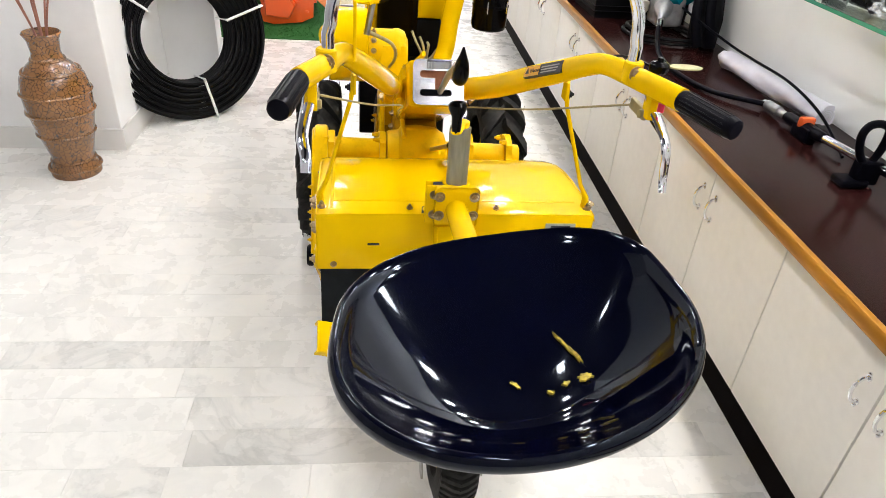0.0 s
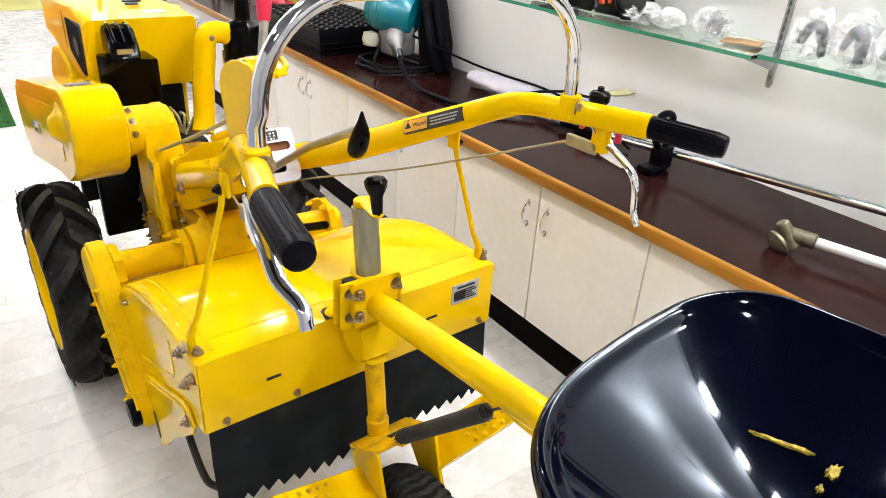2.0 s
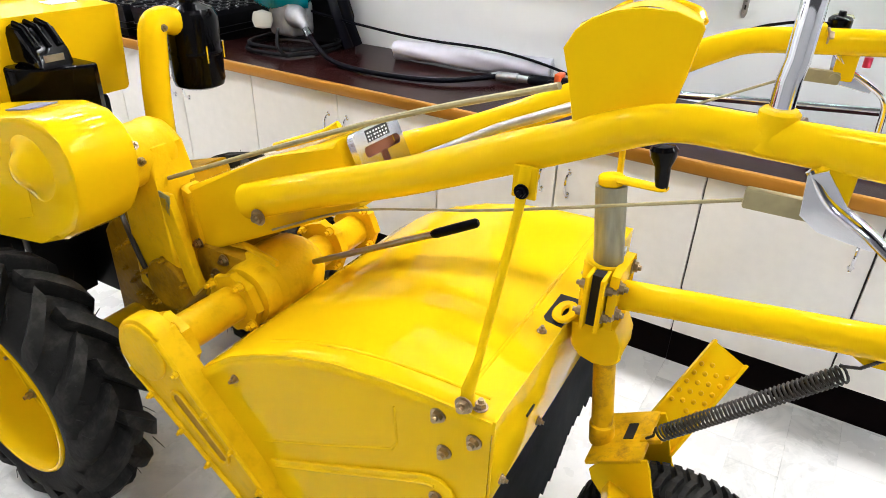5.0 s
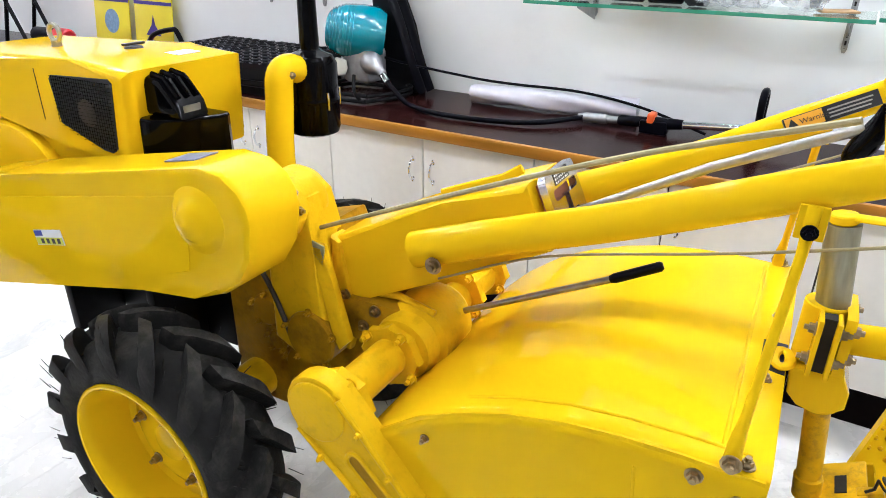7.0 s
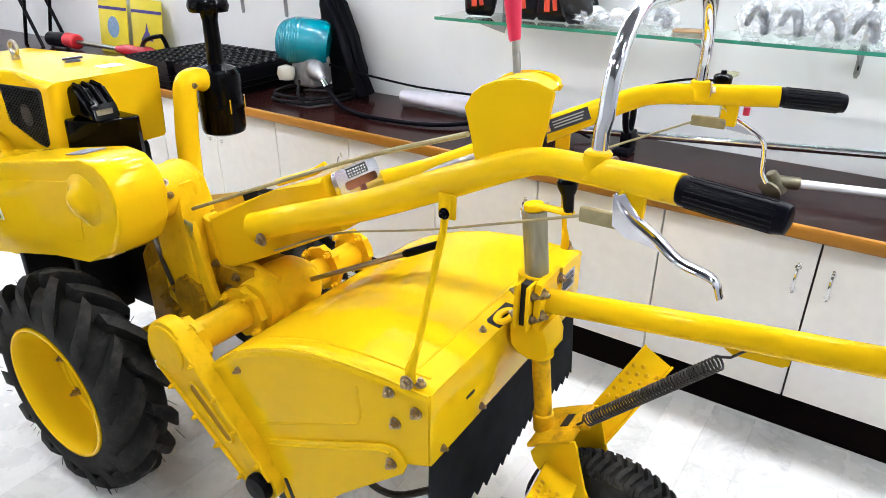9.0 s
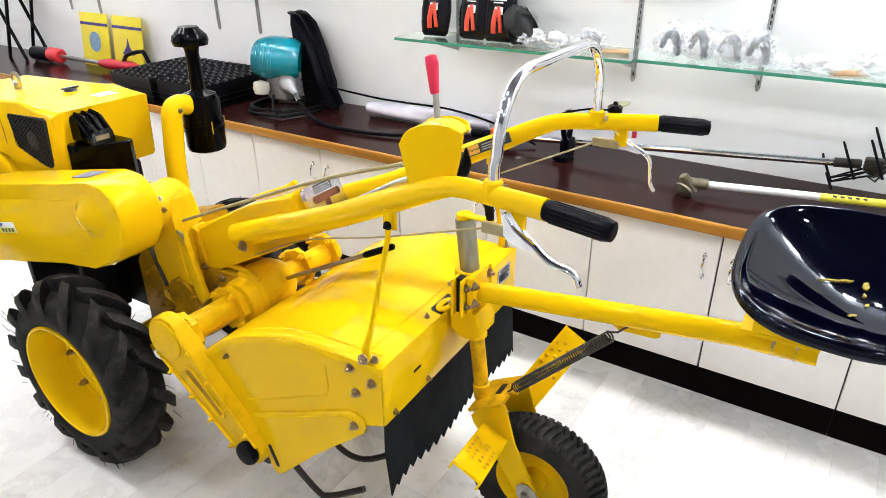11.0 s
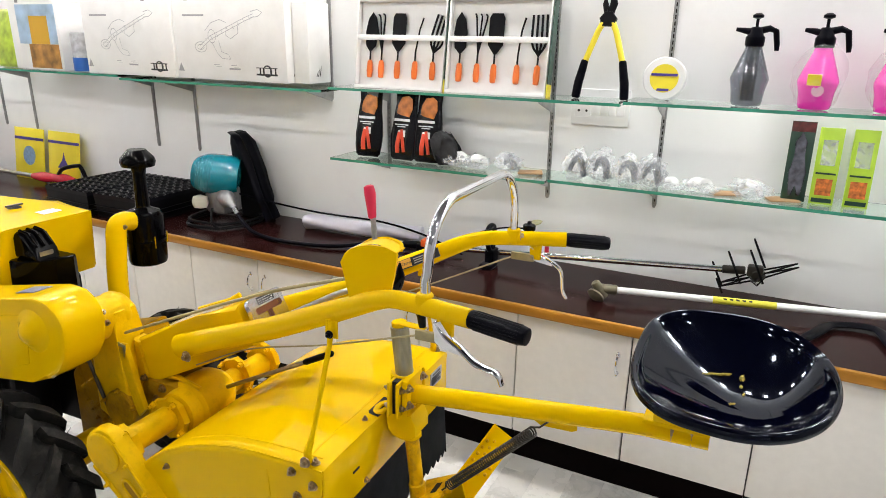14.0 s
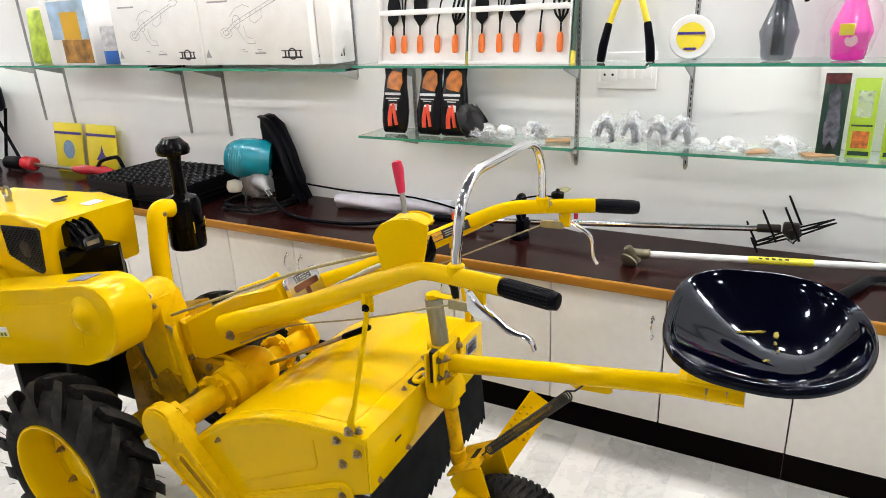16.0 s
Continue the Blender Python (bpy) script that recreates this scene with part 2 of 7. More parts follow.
def sweep(bm, pts, r, seg=12, up=Z, flat=1.0, cap=True, closed=False):
    """A tube along pts; r is one radius or one per point; flat scales it along the second axis."""
    P = [Vector(p) for p in pts]
    R = r if isinstance(r, (list, tuple)) else [r] * len(P)
    loops, last = [], None
    for i, p in enumerate(P):
        a = P[i - 1] if i or closed else p
        b = P[(i + 1) % len(P)] if i + 1 < len(P) or closed else p
        d = (b - a).normalized()
        if last is None:
            s = d.cross(up)
            if s.length < 1e-3:
                s = d.cross(X)
            s.normalize()
        else:
            s = (last - d * last.dot(d)).normalized()
        last = s
        q = s.cross(d).normalized()
        loops.append([p + s * math.cos(2 * math.pi * k / seg) * R[i] + q * math.sin(2 * math.pi * k / seg) * R[i] * flat for k in range(seg)])
    return rings(bm, loops, cap, closed)


def cyl(bm, a, b, r, r2=None, seg=20, bevel=0.0):
    a, b = Vector(a), Vector(b)
    r2 = r if r2 is None else r2
    d = (b - a).normalized()
    if bevel:
        return sweep(bm, [a, a + d * bevel, b - d * bevel, b], [r - bevel, r, r2, r2 - bevel], seg)
    return sweep(bm, [a, b], [r, r2], seg)


def lathe(bm, prof, origin=(0, 0, 0), axis=Z, seg=28, cap=True):
    """Turns (radius, height) pairs about the axis."""
    o = Vector(origin)
    q = Vector(axis).normalized().to_track_quat("Z", "Y")
    loops = [[o + q @ Vector((r * math.cos(2 * math.pi * k / seg), r * math.sin(2 * math.pi * k / seg), h)) for k in range(seg)] for r, h in prof]
    return rings(bm, loops, cap)


def prism(bm, poly, depth, m, bevel=0.0):
    """A polygon of (x, y) in its own plane, depth thick to both sides, set at m."""
    n = len(poly)
    a = [bm.verts.new(m @ Vector((x, y, -depth / 2))) for x, y in poly]
    b = [bm.verts.new(m @ Vector((x, y, depth / 2))) for x, y in poly]
    f1, f2 = bm.faces.new(a[::-1]), bm.faces.new(b)
    for i in range(n):
        bm.faces.new((a[i], a[(i + 1) % n], b[(i + 1) % n], b[i]))
    if bevel:
        es = list(set(f1.edges) | set(f2.edges))
        bmesh.ops.bevel(bm, geom=es, offset=bevel, segments=4 if bevel > 0.015 else 2, affect="EDGES", profile=0.5)
    return bm


def side(u):
    """The plane x = u, in which (x, y) of a polygon are the world's (y, z)."""
    return Matrix(((0, 0, 1, u), (1, 0, 0, 0), (0, 1, 0, 0), (0, 0, 0, 1)))


def hexbolt(bm, p, d, r=0.009, h=0.007):
    p, d = Vector(p), Vector(d).normalized()
    cyl(bm, p, p + d * 0.002, r * 1.35, seg=12)
    cyl(bm, p + d * 0.002, p + d * (0.002 + h), r, r * 0.93, seg=6)
    cyl(bm, p + d * (0.002 + h), p + d * (0.004 + h * 1.5), r * 0.55, r * 0.5, seg=8)
    return bm


def bolts(parent, material, spots, r=0.009, h=0.007, label=""):
    """One hexagon bolt, a part of its own, for each (place, direction)."""
    for p, d in spots:
        part("bolt", hexbolt(bm_new(), p, d, r, h), material, parent, label)


def one(fn, *a, **k):
    return fn(bm_new(), *a, **k)

# ---- the room ----
WALL_X, FLOOR = 1.205, -0.025


def setting(name, bm, material, label, category, smooth=0):
    return tagged(part(name, bm, material, None, label, smooth), category=category, kind="structure")


floor = setting("floor", one(box, (-3.2, -3.6, -0.15), (WALL_X, 9.6, FLOOR - 0.006)), mat("pale_grout", (0.72, 0.7, 0.66), 0.6, vary=0.08), "pale floor of narrow polished marble slabs", "floor")
# made-up grey for the west and south walls, to weaken bounced light
bounce_cut_grey = mat("bounce_cut_wall_grey", (0.32, 0.32, 0.33), 0.6, vary=0.05, scale=3)
wall_east = setting("wall_east", one(box, (WALL_X, -3.6, -0.15), (WALL_X + 0.15, 9.6, 2.95)), wall_paint, "plain white painted wall behind the counter", "wall")
wall_west = setting("wall_west", one(box, (-3.35, -3.6, -0.15), (-3.2, 9.6, 2.95)), bounce_cut_grey, "plain side wall, greyed to cut bounced light", "wall")
wall_north = setting("wall_north", one(box, (-3.35, 9.6, -0.15), (WALL_X + 0.15, 9.75, 2.95)), wall_paint, "plain white painted end wall", "wall")
wall_south = setting("wall_south", one(box, (-3.35, -3.75, -0.15), (WALL_X + 0.15, -3.6, 2.95)), bounce_cut_grey, "plain unseen wall, greyed to cut bounced light", "wall")
ceiling = setting("ceiling", one(box, (-3.35, -3.75, 2.95), (WALL_X + 0.15, 9.75, 3.05)), ceiling_paint, "dark grey ceiling with square lamps", "ceiling")
pillar = setting("wall_pillar", one(box, (-3.2, 1.79, FLOOR), (-1.565, 3.1, 2.95), 0.004), wall_paint, "white painted pillar with a tiled skirting", "pillar")
stub = setting("wall_stub", one(box, (-1.565, 2.62, FLOOR), (-1.26, 2.74, 2.95), 0.004), wall_paint, "short white wall beside the pillar", "wall")
skirt_mat = mat("skirting_tile", (0.72, 0.71, 0.69), 0.3, vary=0.06, scale=6)
bm = bm_new()
box(bm, (-3.2, 1.778, FLOOR), (-1.553, 1.79, 0.085), 0.002)
box(bm, (-1.565, 1.7902, FLOOR), (-1.553, 2.62, 0.085), 0.002)
setting("baseboard", bm, skirt_mat, "pale tile skirting along the pillar", "skirting")

# lamps in the ceiling
lamp_glow = mat("lamp_diffuser", (1.0, 0.98, 0.96), 0.5, emit=132.0)
frame_white = mat("white_lamp_frame", (0.8, 0.8, 0.8), 0.4)


def ceiling_lamp(x, y, sx=0.13, sy=0.13):
    t = thing("ceiling_light", pose(x, y, 2.95), "square white surface-mounted lamp under the ceiling", "ceiling light", "lamps in the ceiling")
    bm = bm_new()
    for a, b in (((-sx / 2 - 0.02, -sy / 2 - 0.02), (sx / 2 + 0.02, -sy / 2)), ((-sx / 2 - 0.02, sy / 2), (sx / 2 + 0.02, sy / 2 + 0.02)),
                 ((-sx / 2 - 0.02, -sy / 2), (-sx / 2, sy / 2)), ((sx / 2, -sy / 2), (sx / 2 + 0.02, sy / 2))):
        box(bm, (*a, -0.02), (*b, -0.001))
    part("frame", bm, frame_white, t, smooth=0)
    part("diffuser", one(box, (-sx / 2, -sy / 2, -0.075), (sx / 2, sy / 2, -0.002), 0.01), lamp_glow, t, "glowing square diffuser", smooth=0)
    return t


first_lamp = ceiling_lamp(0.92, -3.0)
for x, ys in ((1.08, (-2.1, -1.6, -1.2)), (0.92, (-0.7, -0.1, 0.7, 1.5, 2.3, 3.2, 4.2, 5.4, 7.0, 8.6)), (-0.75, (-2.6, -1.6, 0.5, 1.6, 2.7, 3.8, 5.4, 7.0, 8.6)), (-1.9, (-1.8, 0.6, 5.0))):
    for y in ys:
        copy_thing(first_lamp, pose(x, y, 2.95))

# ---- the counter ----
DOOR_X, DOOR_W, TOP_Z = 0.69, 0.4185, 0.647
handle_mat = chrome


def cabinet(y0):
    """A unit of two doors with its middle seam at y0."""
    t = thing("base_cabinet", pose(DOOR_X, y0, 0), "cream laminate base cabinet with two doors and bow handles", "cabinet", "cabinets under the counter")
    w = DOOR_W
    part("body", one(box, (0.021, -w + 0.001, 0.1), (0.5, w - 0.001, 0.609)), gap_mat, t, "dark inside of the cabinet", smooth=0)
    for s in (-1, 1):
        a, b = sorted((s * 0.003, s * (w - 0.0025)))
        d = part("door", one(box, (0, a, 0.106), (0.019, b, 0.606), 0.0012), laminate, t)
        bm = bm_new()
        y = s * 0.042
        pts = smooth_path([(0.002, y, 0.518), (-0.012, y, 0.52), (-0.022, y, 0.506), (-0.026, y, 0.487), (-0.022, y, 0.468), (-0.012, y, 0.454), (0.002, y, 0.456)], 4)
        sweep(bm, pts, 0.0042, 8, up=Y)
        for z in (0.521, 0.453):
            cyl(bm, (0.001, y, z), (-0.003, y, z), 0.008, seg=12)
        for z in (0.531, 0.443):
            bmesh.ops.create_uvsphere(bm, u_segments=8, v_segments=6, radius=0.005, matrix=Matrix.Translation((-0.003, y, z)))
        part("handle", bm, handle_mat, d, "chrome bow handle")
    part("kickboard", one(box, (0.032, -w + 0.0006, FLOOR), (0.05, w - 0.0006, 0.1)), kick_mat, t, "dark recessed kickboard", smooth=0)
    return t


unit = cabinet(-DOOR_W * 5)
for k in (-3, -1, 1, 3, 5, 7, 9, 11, 13):
    copy_thing(unit, pose(DOOR_X, k * DOOR_W, 0))
Y0, Y1 = -DOOR_W * 6, DOOR_W * 14
top = thing("worktop", pose(0, 0, 0), "long dark brown laminate worktop with a varnished wooden edge", "worktop")
part("slab", one(box, (0.672, Y0, 0.610), (WALL_X - 0.002, Y1, TOP_Z), 0.001), counter_mat, top, smooth=0)
bm = bm_new()
pr = [(x, z + 0.012) for x, z in ((0.672, 0.598), (0.660, 0.600), (0.655, 0.606), (0.655, 0.628), (0.660, 0.636), (0.668, 0.638), (0.6745, 0.6365), (0.6745, 0.6355), (0.672, 0.635))]
rings(bm, [[(x, y, z) for x, z in pr] for y in (Y0, Y1)])
part("edge_strip", bm, edge_wood, top, "varnished orange-brown wooden lipping")

# ---- the power tiller ----
tiller = thing("power_tiller", pose(-0.1679, -0.0043, 0.0205, 0, 0.96, 2.52) @ Matrix.Scale(0.987, 4), "yellow two-wheel power tiller with rotary hood and black pan seat", "power tiller")


# driving wheels
def lug_shape(s, out):
    """One tread lug, at the top of the wheel, from the middle to the shoulder."""
    bm = bm_new()
    loops = []
    for f, hw, rr, ww in ((-0.06, 0.017, 0.288, 0.017), (0.0, 0.022, 0.306, 0.021), (0.25, 0.023, 0.309, 0.022), (0.55, 0.025, 0.305, 0.023), (0.8, 0.027, 0.297, 0.025), (0.97, 0.028, 0.281, 0.025), (1.1, 0.022, 0.243, 0.018)):
        a = math.pi / 2 + f * 0.34
        h = s * f * 0.081 if f < 0.9 else s * (0.078 + (f - 0.9) * 0.02)
        lp = []
        low = rr - (0.045 if f < 0.9 else 0.025)
        for da, r in ((-ww, low), (-hw * 0.75, rr), (hw * 0.75, rr), (ww, low)):
            aa = a + da / 0.28
            lp.append(Vector((h, math.cos(aa) * r, math.sin(aa) * r)))
        loops.append(lp)
    rings(bm, loops)
    return bm


def drive_wheel(u, z, out):
    """out: -1 for the left wheel, 1 for the right; u is the outer face of its rim."""
    c = Vector((u - out * 0.07, 1.123, z))
    ax = Vector((out, 0, 0))
    prof = [(0.184, 0.062), (0.187, 0.072), (0.198, 0.078), (0.22, 0.081), (0.242, 0.077), (0.256, 0.066), (0.264, 0.043), (0.268, 0.02), (0.268, -0.02), (0.264, -0.043),
            (0.256, -0.066), (0.242, -0.077), (0.22, -0.081), (0.198, -0.078), (0.187, -0.072), (0.184, -0.062)]
    w = part("wheel", one(lathe, [(0.189, 0.068), (0.1885, 0.076), (0.185, 0.0795), (0.18, 0.0785), (0.176, 0.073), (0.172, 0.06), (0.165, 0.04), (0.158, 0.01), (0.15, -0.02), (0.135, -0.026), (0.12, -0.02), (0.10, -0.008), (0.085, -0.008),
                                   (0.045, -0.01), (0.043, 0.002), (0.03, 0.006), (0.0005, 0.006)], c, ax, 48, cap=False), yellow, tiller, "yellow pressed steel rim")
    ct = c - ax * 0.001
    t = part("tyre", one(lathe, prof, ct, ax, 64, cap=False), rubber, w, "black lugged agricultural tyre")
    for s in (-1, 1):
        first = None
        for k in range(15):
            m = Matrix.Translation(ct) @ Matrix.Rotation(2 * math.pi * (k + (0.5 if s > 0 else 0)) / 15, 4, "X")
            if first is None:
                first = part("lug", lug_shape(s, out), rubber, t, smooth=40)
                ob = first
            else:
                ob = new("lug", first.data)
                ob.parent = t
            ob.matrix_local = m
    rg = random.Random(4)
    bm = bm_new()
    for k in range(70):
        a = rg.uniform(0, 6.28)
        h = rg.choice((-0.078, -0.06, 0.06, 0.078)) * rg.uniform(0.9, 1.0)
        p = ct + Vector((h, math.cos(a) * 0.272, math.sin(a) * 0.272))
        q = p + Vector((h * 0.06, math.cos(a), math.sin(a))) * rg.uniform(0.03, 0.042)
        sweep(bm, [p, q], [0.0012, 0.0008], 4)
    tagged(part("vent_hairs", bm, rubber, t, smooth=0), kind="stuff")
    bolts(w, bolt_mat, [(c + Vector((out * -0.007, math.cos(a) * 0.092, math.sin(a) * 0.092)), ax) for a in [2 * math.pi * k / 5 + 0.4 for k in range(5)]], 0.0095, 0.012)
    part("hub", one(cyl, c, c - ax * 0.16, 0.045, seg=20), yellow_cast, w)
    return w


drive_wheel(-0.4133, 0.262, -1)
drive_wheel(0.4133, 0.268, 1)
part("axle_housing", one(cyl, (-0.3, 1.123, 0.262), (0.3, 1.123, 0.264), 0.05, seg=20), yellow_cast, tiller)

# gearbox
def capsule(v0, w0, r0, v1, w1, r1, n=14):
    """Outline round two circles, in side view."""
    d = math.hypot(v1 - v0, w1 - w0)
    a0 = math.atan2(w1 - w0, v1 - v0)
    k = math.acos((r0 - r1) / d)
    pts = [(v1 + r1 * math.cos(a0 + a), w1 + r1 * math.sin(a0 + a)) for a in [-k + 2 * k * i / n for i in range(n + 1)]]
    m = math.pi - k
    pts += [(v0 + r0 * math.cos(a0 + math.pi + a), w0 + r0 * math.sin(a0 + math.pi + a)) for a in [-m + 2 * m * i / n for i in range(n + 1)]]
    return pts


bm = bm_new()
prism(bm, [(1.2, 0.2), (1.2, 0.5), (1.12, 0.6), (1.02, 0.68), (0.88, 0.72), (0.82, 0.58), (0.80, 0.44), (0.9, 0.3), (1.05, 0.2)], 0.13, side(0.0), 0.015)
part("gearbox", bm, yellow_oily_shaded, tiller, "rough oily yellow cast gearbox, darkened for its shade")
for v, w, r, d in ((0.893, 0.482, 0.062, 0.142), (1.03, 0.5, 0.038, 0.12), (1.0, 0.437, 0.026, 0.125), (0.955, 0.365, 0.05, 0.1)):
    gc = part("gear_cover", one(cyl, (-0.06, v, w), (-d, v, w), r, seg=28, bevel=0.005), yellow_oily_shaded, tiller)
    bolts(gc, yellow_oily_shaded, [((-d + 0.004, v + r * 1.02 * math.cos(a), w + r * 1.02 * math.sin(a)), (-1, 0, 0)) for a in (0.3, 1.6, 2.8, 4.1, 5.3)], 0.007, 0.008)
part("gearbox_flange", one(prism, [(0.99, 0.64), (0.9, 0.7), (0.845, 0.5), (0.9, 0.44), (0.975, 0.5)], 0.05, side(-0.085), 0.008), yellow_oily_shaded, tiller)
part("gearbox_bracket", one(prism, [(0.885, 0.7), (0.85, 0.7), (0.797, 0.5), (0.825, 0.47), (0.84, 0.5)], 0.02, side(-0.122), 0.006), yellow_cast, tiller, "narrow yellow bracket strip")
part("gearbox_pipe", one(sweep, smooth_path([(-0.1, 1.06, 0.6), (-0.13, 1.0, 0.58), (-0.14, 0.96, 0.52), (-0.13, 0.95, 0.46)], 5), 0.006, 8), dark_metal, tiller)

# rotary drive: cross tube, gear case, chain case
bm = bm_new()
cyl(bm, (-0.30, 0.70, 0.505), (0.33, 0.70, 0.49), 0.038, seg=28)
tube_ = part("cross_tube", bm, yellow_cast, tiller, "yellow cast cross tube")
for u in (-0.288, -0.125, 0.16, 0.29):
    z_ = 0.5
    fl = part("flange", one(prism, [(0.70 + 0.062 * math.cos(a) * (1.1 if k % 2 else 0.9), z_ + 0.062 * math.sin(a) * (1.1 if k % 2 else 0.9)) for k, a in enumerate([math.pi * j / 8 + 0.4 for j in range(16)])], 0.02, side(u), 0.004), yellow_cast, tube_)
    bolts(fl, yellow_cast, [((u - 0.01, 0.70 + 0.06 * math.cos(a), z_ + 0.06 * math.sin(a)), (-1, 0, 0)) for a in (0.6, 2.1, 3.7, 5.3)], 0.009, 0.012)
bm = bm_new()
lathe(bm, [(0.03, -0.1), (0.064, -0.095), (0.07, -0.06), (0.082, -0.05), (0.086, 0.0), (0.08, 0.06), (0.06, 0.09), (0.03, 0.1)], (-0.015, 0.69, 0.505), (1, 0, 0), 28)
case_ = part("rotary_gear_case", bm, yellow_cast, tiller, "rounded yellow cast gear case")
part("case_neck", one(box, (-0.09, 0.7, 0.47), (0.06, 0.86, 0.58), 0.025), yellow_oily_shaded, case_)
part("case_rib", one(sweep, [(-0.06, 0.64, 0.575), (-0.06, 0.72, 0.593), (-0.06, 0.8, 0.585)], 0.008, 8), yellow_cast, case_)
bolts(case_, bolt_mat, [((-0.09, 0.76, 0.562), (-1, 0, 0)), ((-0.09, 0.79, 0.52), (-1, 0, 0))], 0.01)
bm = bm_new()
prism(bm, capsule(0.712, 0.508, 0.068, 0.455, 0.25, 0.043), 0.042, side(-0.321), 0.008)
case = part("chain_case", bm, yellow_cast, tiller, "yellow cast chain case with long ribs")
part("case_disc", one(lathe, [(0.058, 0.0), (0.058, 0.005), (0.052, 0.009), (0.0005, 0.007)], (-0.341, 0.712, 0.508), (-1, 0, 0), 36), yellow_cast, case)
# yellow slot floor; the darker colour paints the shade inside the slot
part("recess", one(prism, capsule(0.636, 0.432, 0.011, 0.545, 0.341, 0.01), 0.006, side(-0.3412), 0.0), yellow_oily_shaded, case, "slot between the ribs, darkened for its shade")
part("slot_rim", one(sweep, [(-0.3435, v, w) for v, w in capsule(0.636, 0.432, 0.017, 0.545, 0.341, 0.016)], 0.0045, 6, closed=True, up=X), yellow_cast, case)
tang = capsule(0.712, 0.508, 0.063, 0.455, 0.25, 0.038)
for p, q in ((tang[0], tang[-1]), (tang[14], tang[15])):
    part("rib", one(sweep, [(-0.3435, p[0] + (q[0] - p[0]) * f, p[1] + (q[1] - p[1]) * f) for f in (0.0, 0.5, 1.0)], 0.006, 8), yellow_cast, case)
    bolts(case, yellow_cast, [((-0.346, p[0] + (q[0] - p[0]) * f, p[1] + (q[1] - p[1]) * f), (-1, 0, 0)) for f in (0.12, 0.36, 0.58, 0.82)], 0.0065, 0.007)
part("shaft_cap", one(lathe, [(0.032, 0.0), (0.034, 0.006), (0.034, 0.016), (0.029, 0.022), (0.0005, 0.024)], (-0.341, 0.455, 0.25), (-1, 0, 0), 28), black_grip, case, "black round cap")
part("flange_disc", one(cyl, (-0.32, 0.705, 0.503), (-0.292, 0.705, 0.503), 0.058, seg=28, bevel=0.004), yellow_cast, case)

# rotary hood
HL, HR = -0.308, 0.362
arc = [(0.66, 0.44), (0.6, 0.50), (0.53, 0.553), (0.46, 0.588), (0.38, 0.617), (0.3, 0.636), (0.22, 0.645), (0.14, 0.648), (0.06, 0.648), (0.0355, 0.646)]
def hood_section(k, under):
    """Across the hood at one place of its arc, the side edges rolled over."""
    (v0, w0), (v1, w1) = arc[max(0, k - 1)], arc[min(len(arc) - 1, k + 1)]
    d = math.hypot(v1 - v0, w1 - w0)
    nv, nw = -(w0 - w1) / d, -(v1 - v0) / d
    nv, nw = (nv, nw) if nw > 0 else (-nv, -nw)
    v, w = arc[k]
    half = [(-0.004, 0.019), (-0.003, 0.012), (0.001, 0.0055), (0.008, 0.0015), (0.018, 0.0), (0.05, -0.0008)]
    us = [(HL + a, b) for a, b in half] + [(HR - a, b) for a, b in half[::-1]]
    return [(u, v - nv * (b + under), w - nw * (b + under)) for u, b in us]


bm = bm_new()
loops = []
for k in range(len(arc)):
    loops.append(hood_section(k, 0.0) + hood_section(k, 0.003)[::-1])
rings(bm, loops)
hood = part("rotary_hood", bm, yellow, tiller, "glossy yellow curved sheet hood")
side_poly = [(0.655, 0.44), (0.6, 0.496), (0.53, 0.549), (0.46, 0.584), (0.38, 0.613), (0.3, 0.632), (0.22, 0.641), (0.14, 0.644), (0.041, 0.642), (0.041, 0.49), (0.12, 0.46), (0.36, 0.20), (0.44, 0.25), (0.5, 0.36), (0.6, 0.42)]
for u, s in ((HL, -1), (HR, 1)):
    p = part("side_plate", one(prism, side_poly, 0.004, side(u)), yellow, hood)
part("rear_panel", one(box, (HL, 0.036, 0.49), (HR, 0.0405, 0.644), 0.001), yellow, hood, "flat yellow rear panel")
bm = bm_new()
prism(bm, [(0.452, 0.36), (0.3, 0.425), (0.14, 0.497), (0.115, 0.502), (0.093, 0.492), (0.084, 0.472), (0.092, 0.45), (0.24, 0.322), (0.372, 0.19), (0.39, 0.18), (0.405, 0.19), (0.45, 0.325)], 0.006, side(HL - 0.006), 0.002)
part("side_guard", bm, yellow, hood, "bolted yellow side guard")
part("guard_lip", one(sweep, [(HL - 0.009, 0.44, 0.352), (HL - 0.009, 0.3, 0.412), (HL - 0.009, 0.145, 0.482), (HL - 0.009, 0.12, 0.486)], 0.0035, 8), yellow, hood, "pressed line along the side guard")
part("side_press", one(sweep, [(HL - 0.001, 0.47, 0.39), (HL - 0.001, 0.33, 0.452), (HL - 0.001, 0.2, 0.513), (HL - 0.001, 0.19, 0.53), (HL - 0.001, 0.195, 0.6)], 0.003, 8), yellow, hood, "pressed line in the side plate")
part("guard_slot", one(prism, capsule(0.405, 0.27, 0.005, 0.385, 0.215, 0.005), 0.003, side(HL - 0.0095)), slot_mat, hood, "dark slot in the guard")
bolts(hood, bolt_mat, [((HL - 0.003, v, w), (-1, 0, 0)) for v, w in ((0.121, 0.62), (0.064, 0.599), (0.109, 0.557))], label="passivated hood bolt")
bolts(hood, bolt_mat, [((HL - 0.003, 0.518, 0.51), (-1, 0, 0))], 0.006)
bolts(hood, bolt_mat, [((HL - 0.01, 0.116, 0.466), (-1, 0, 0))])
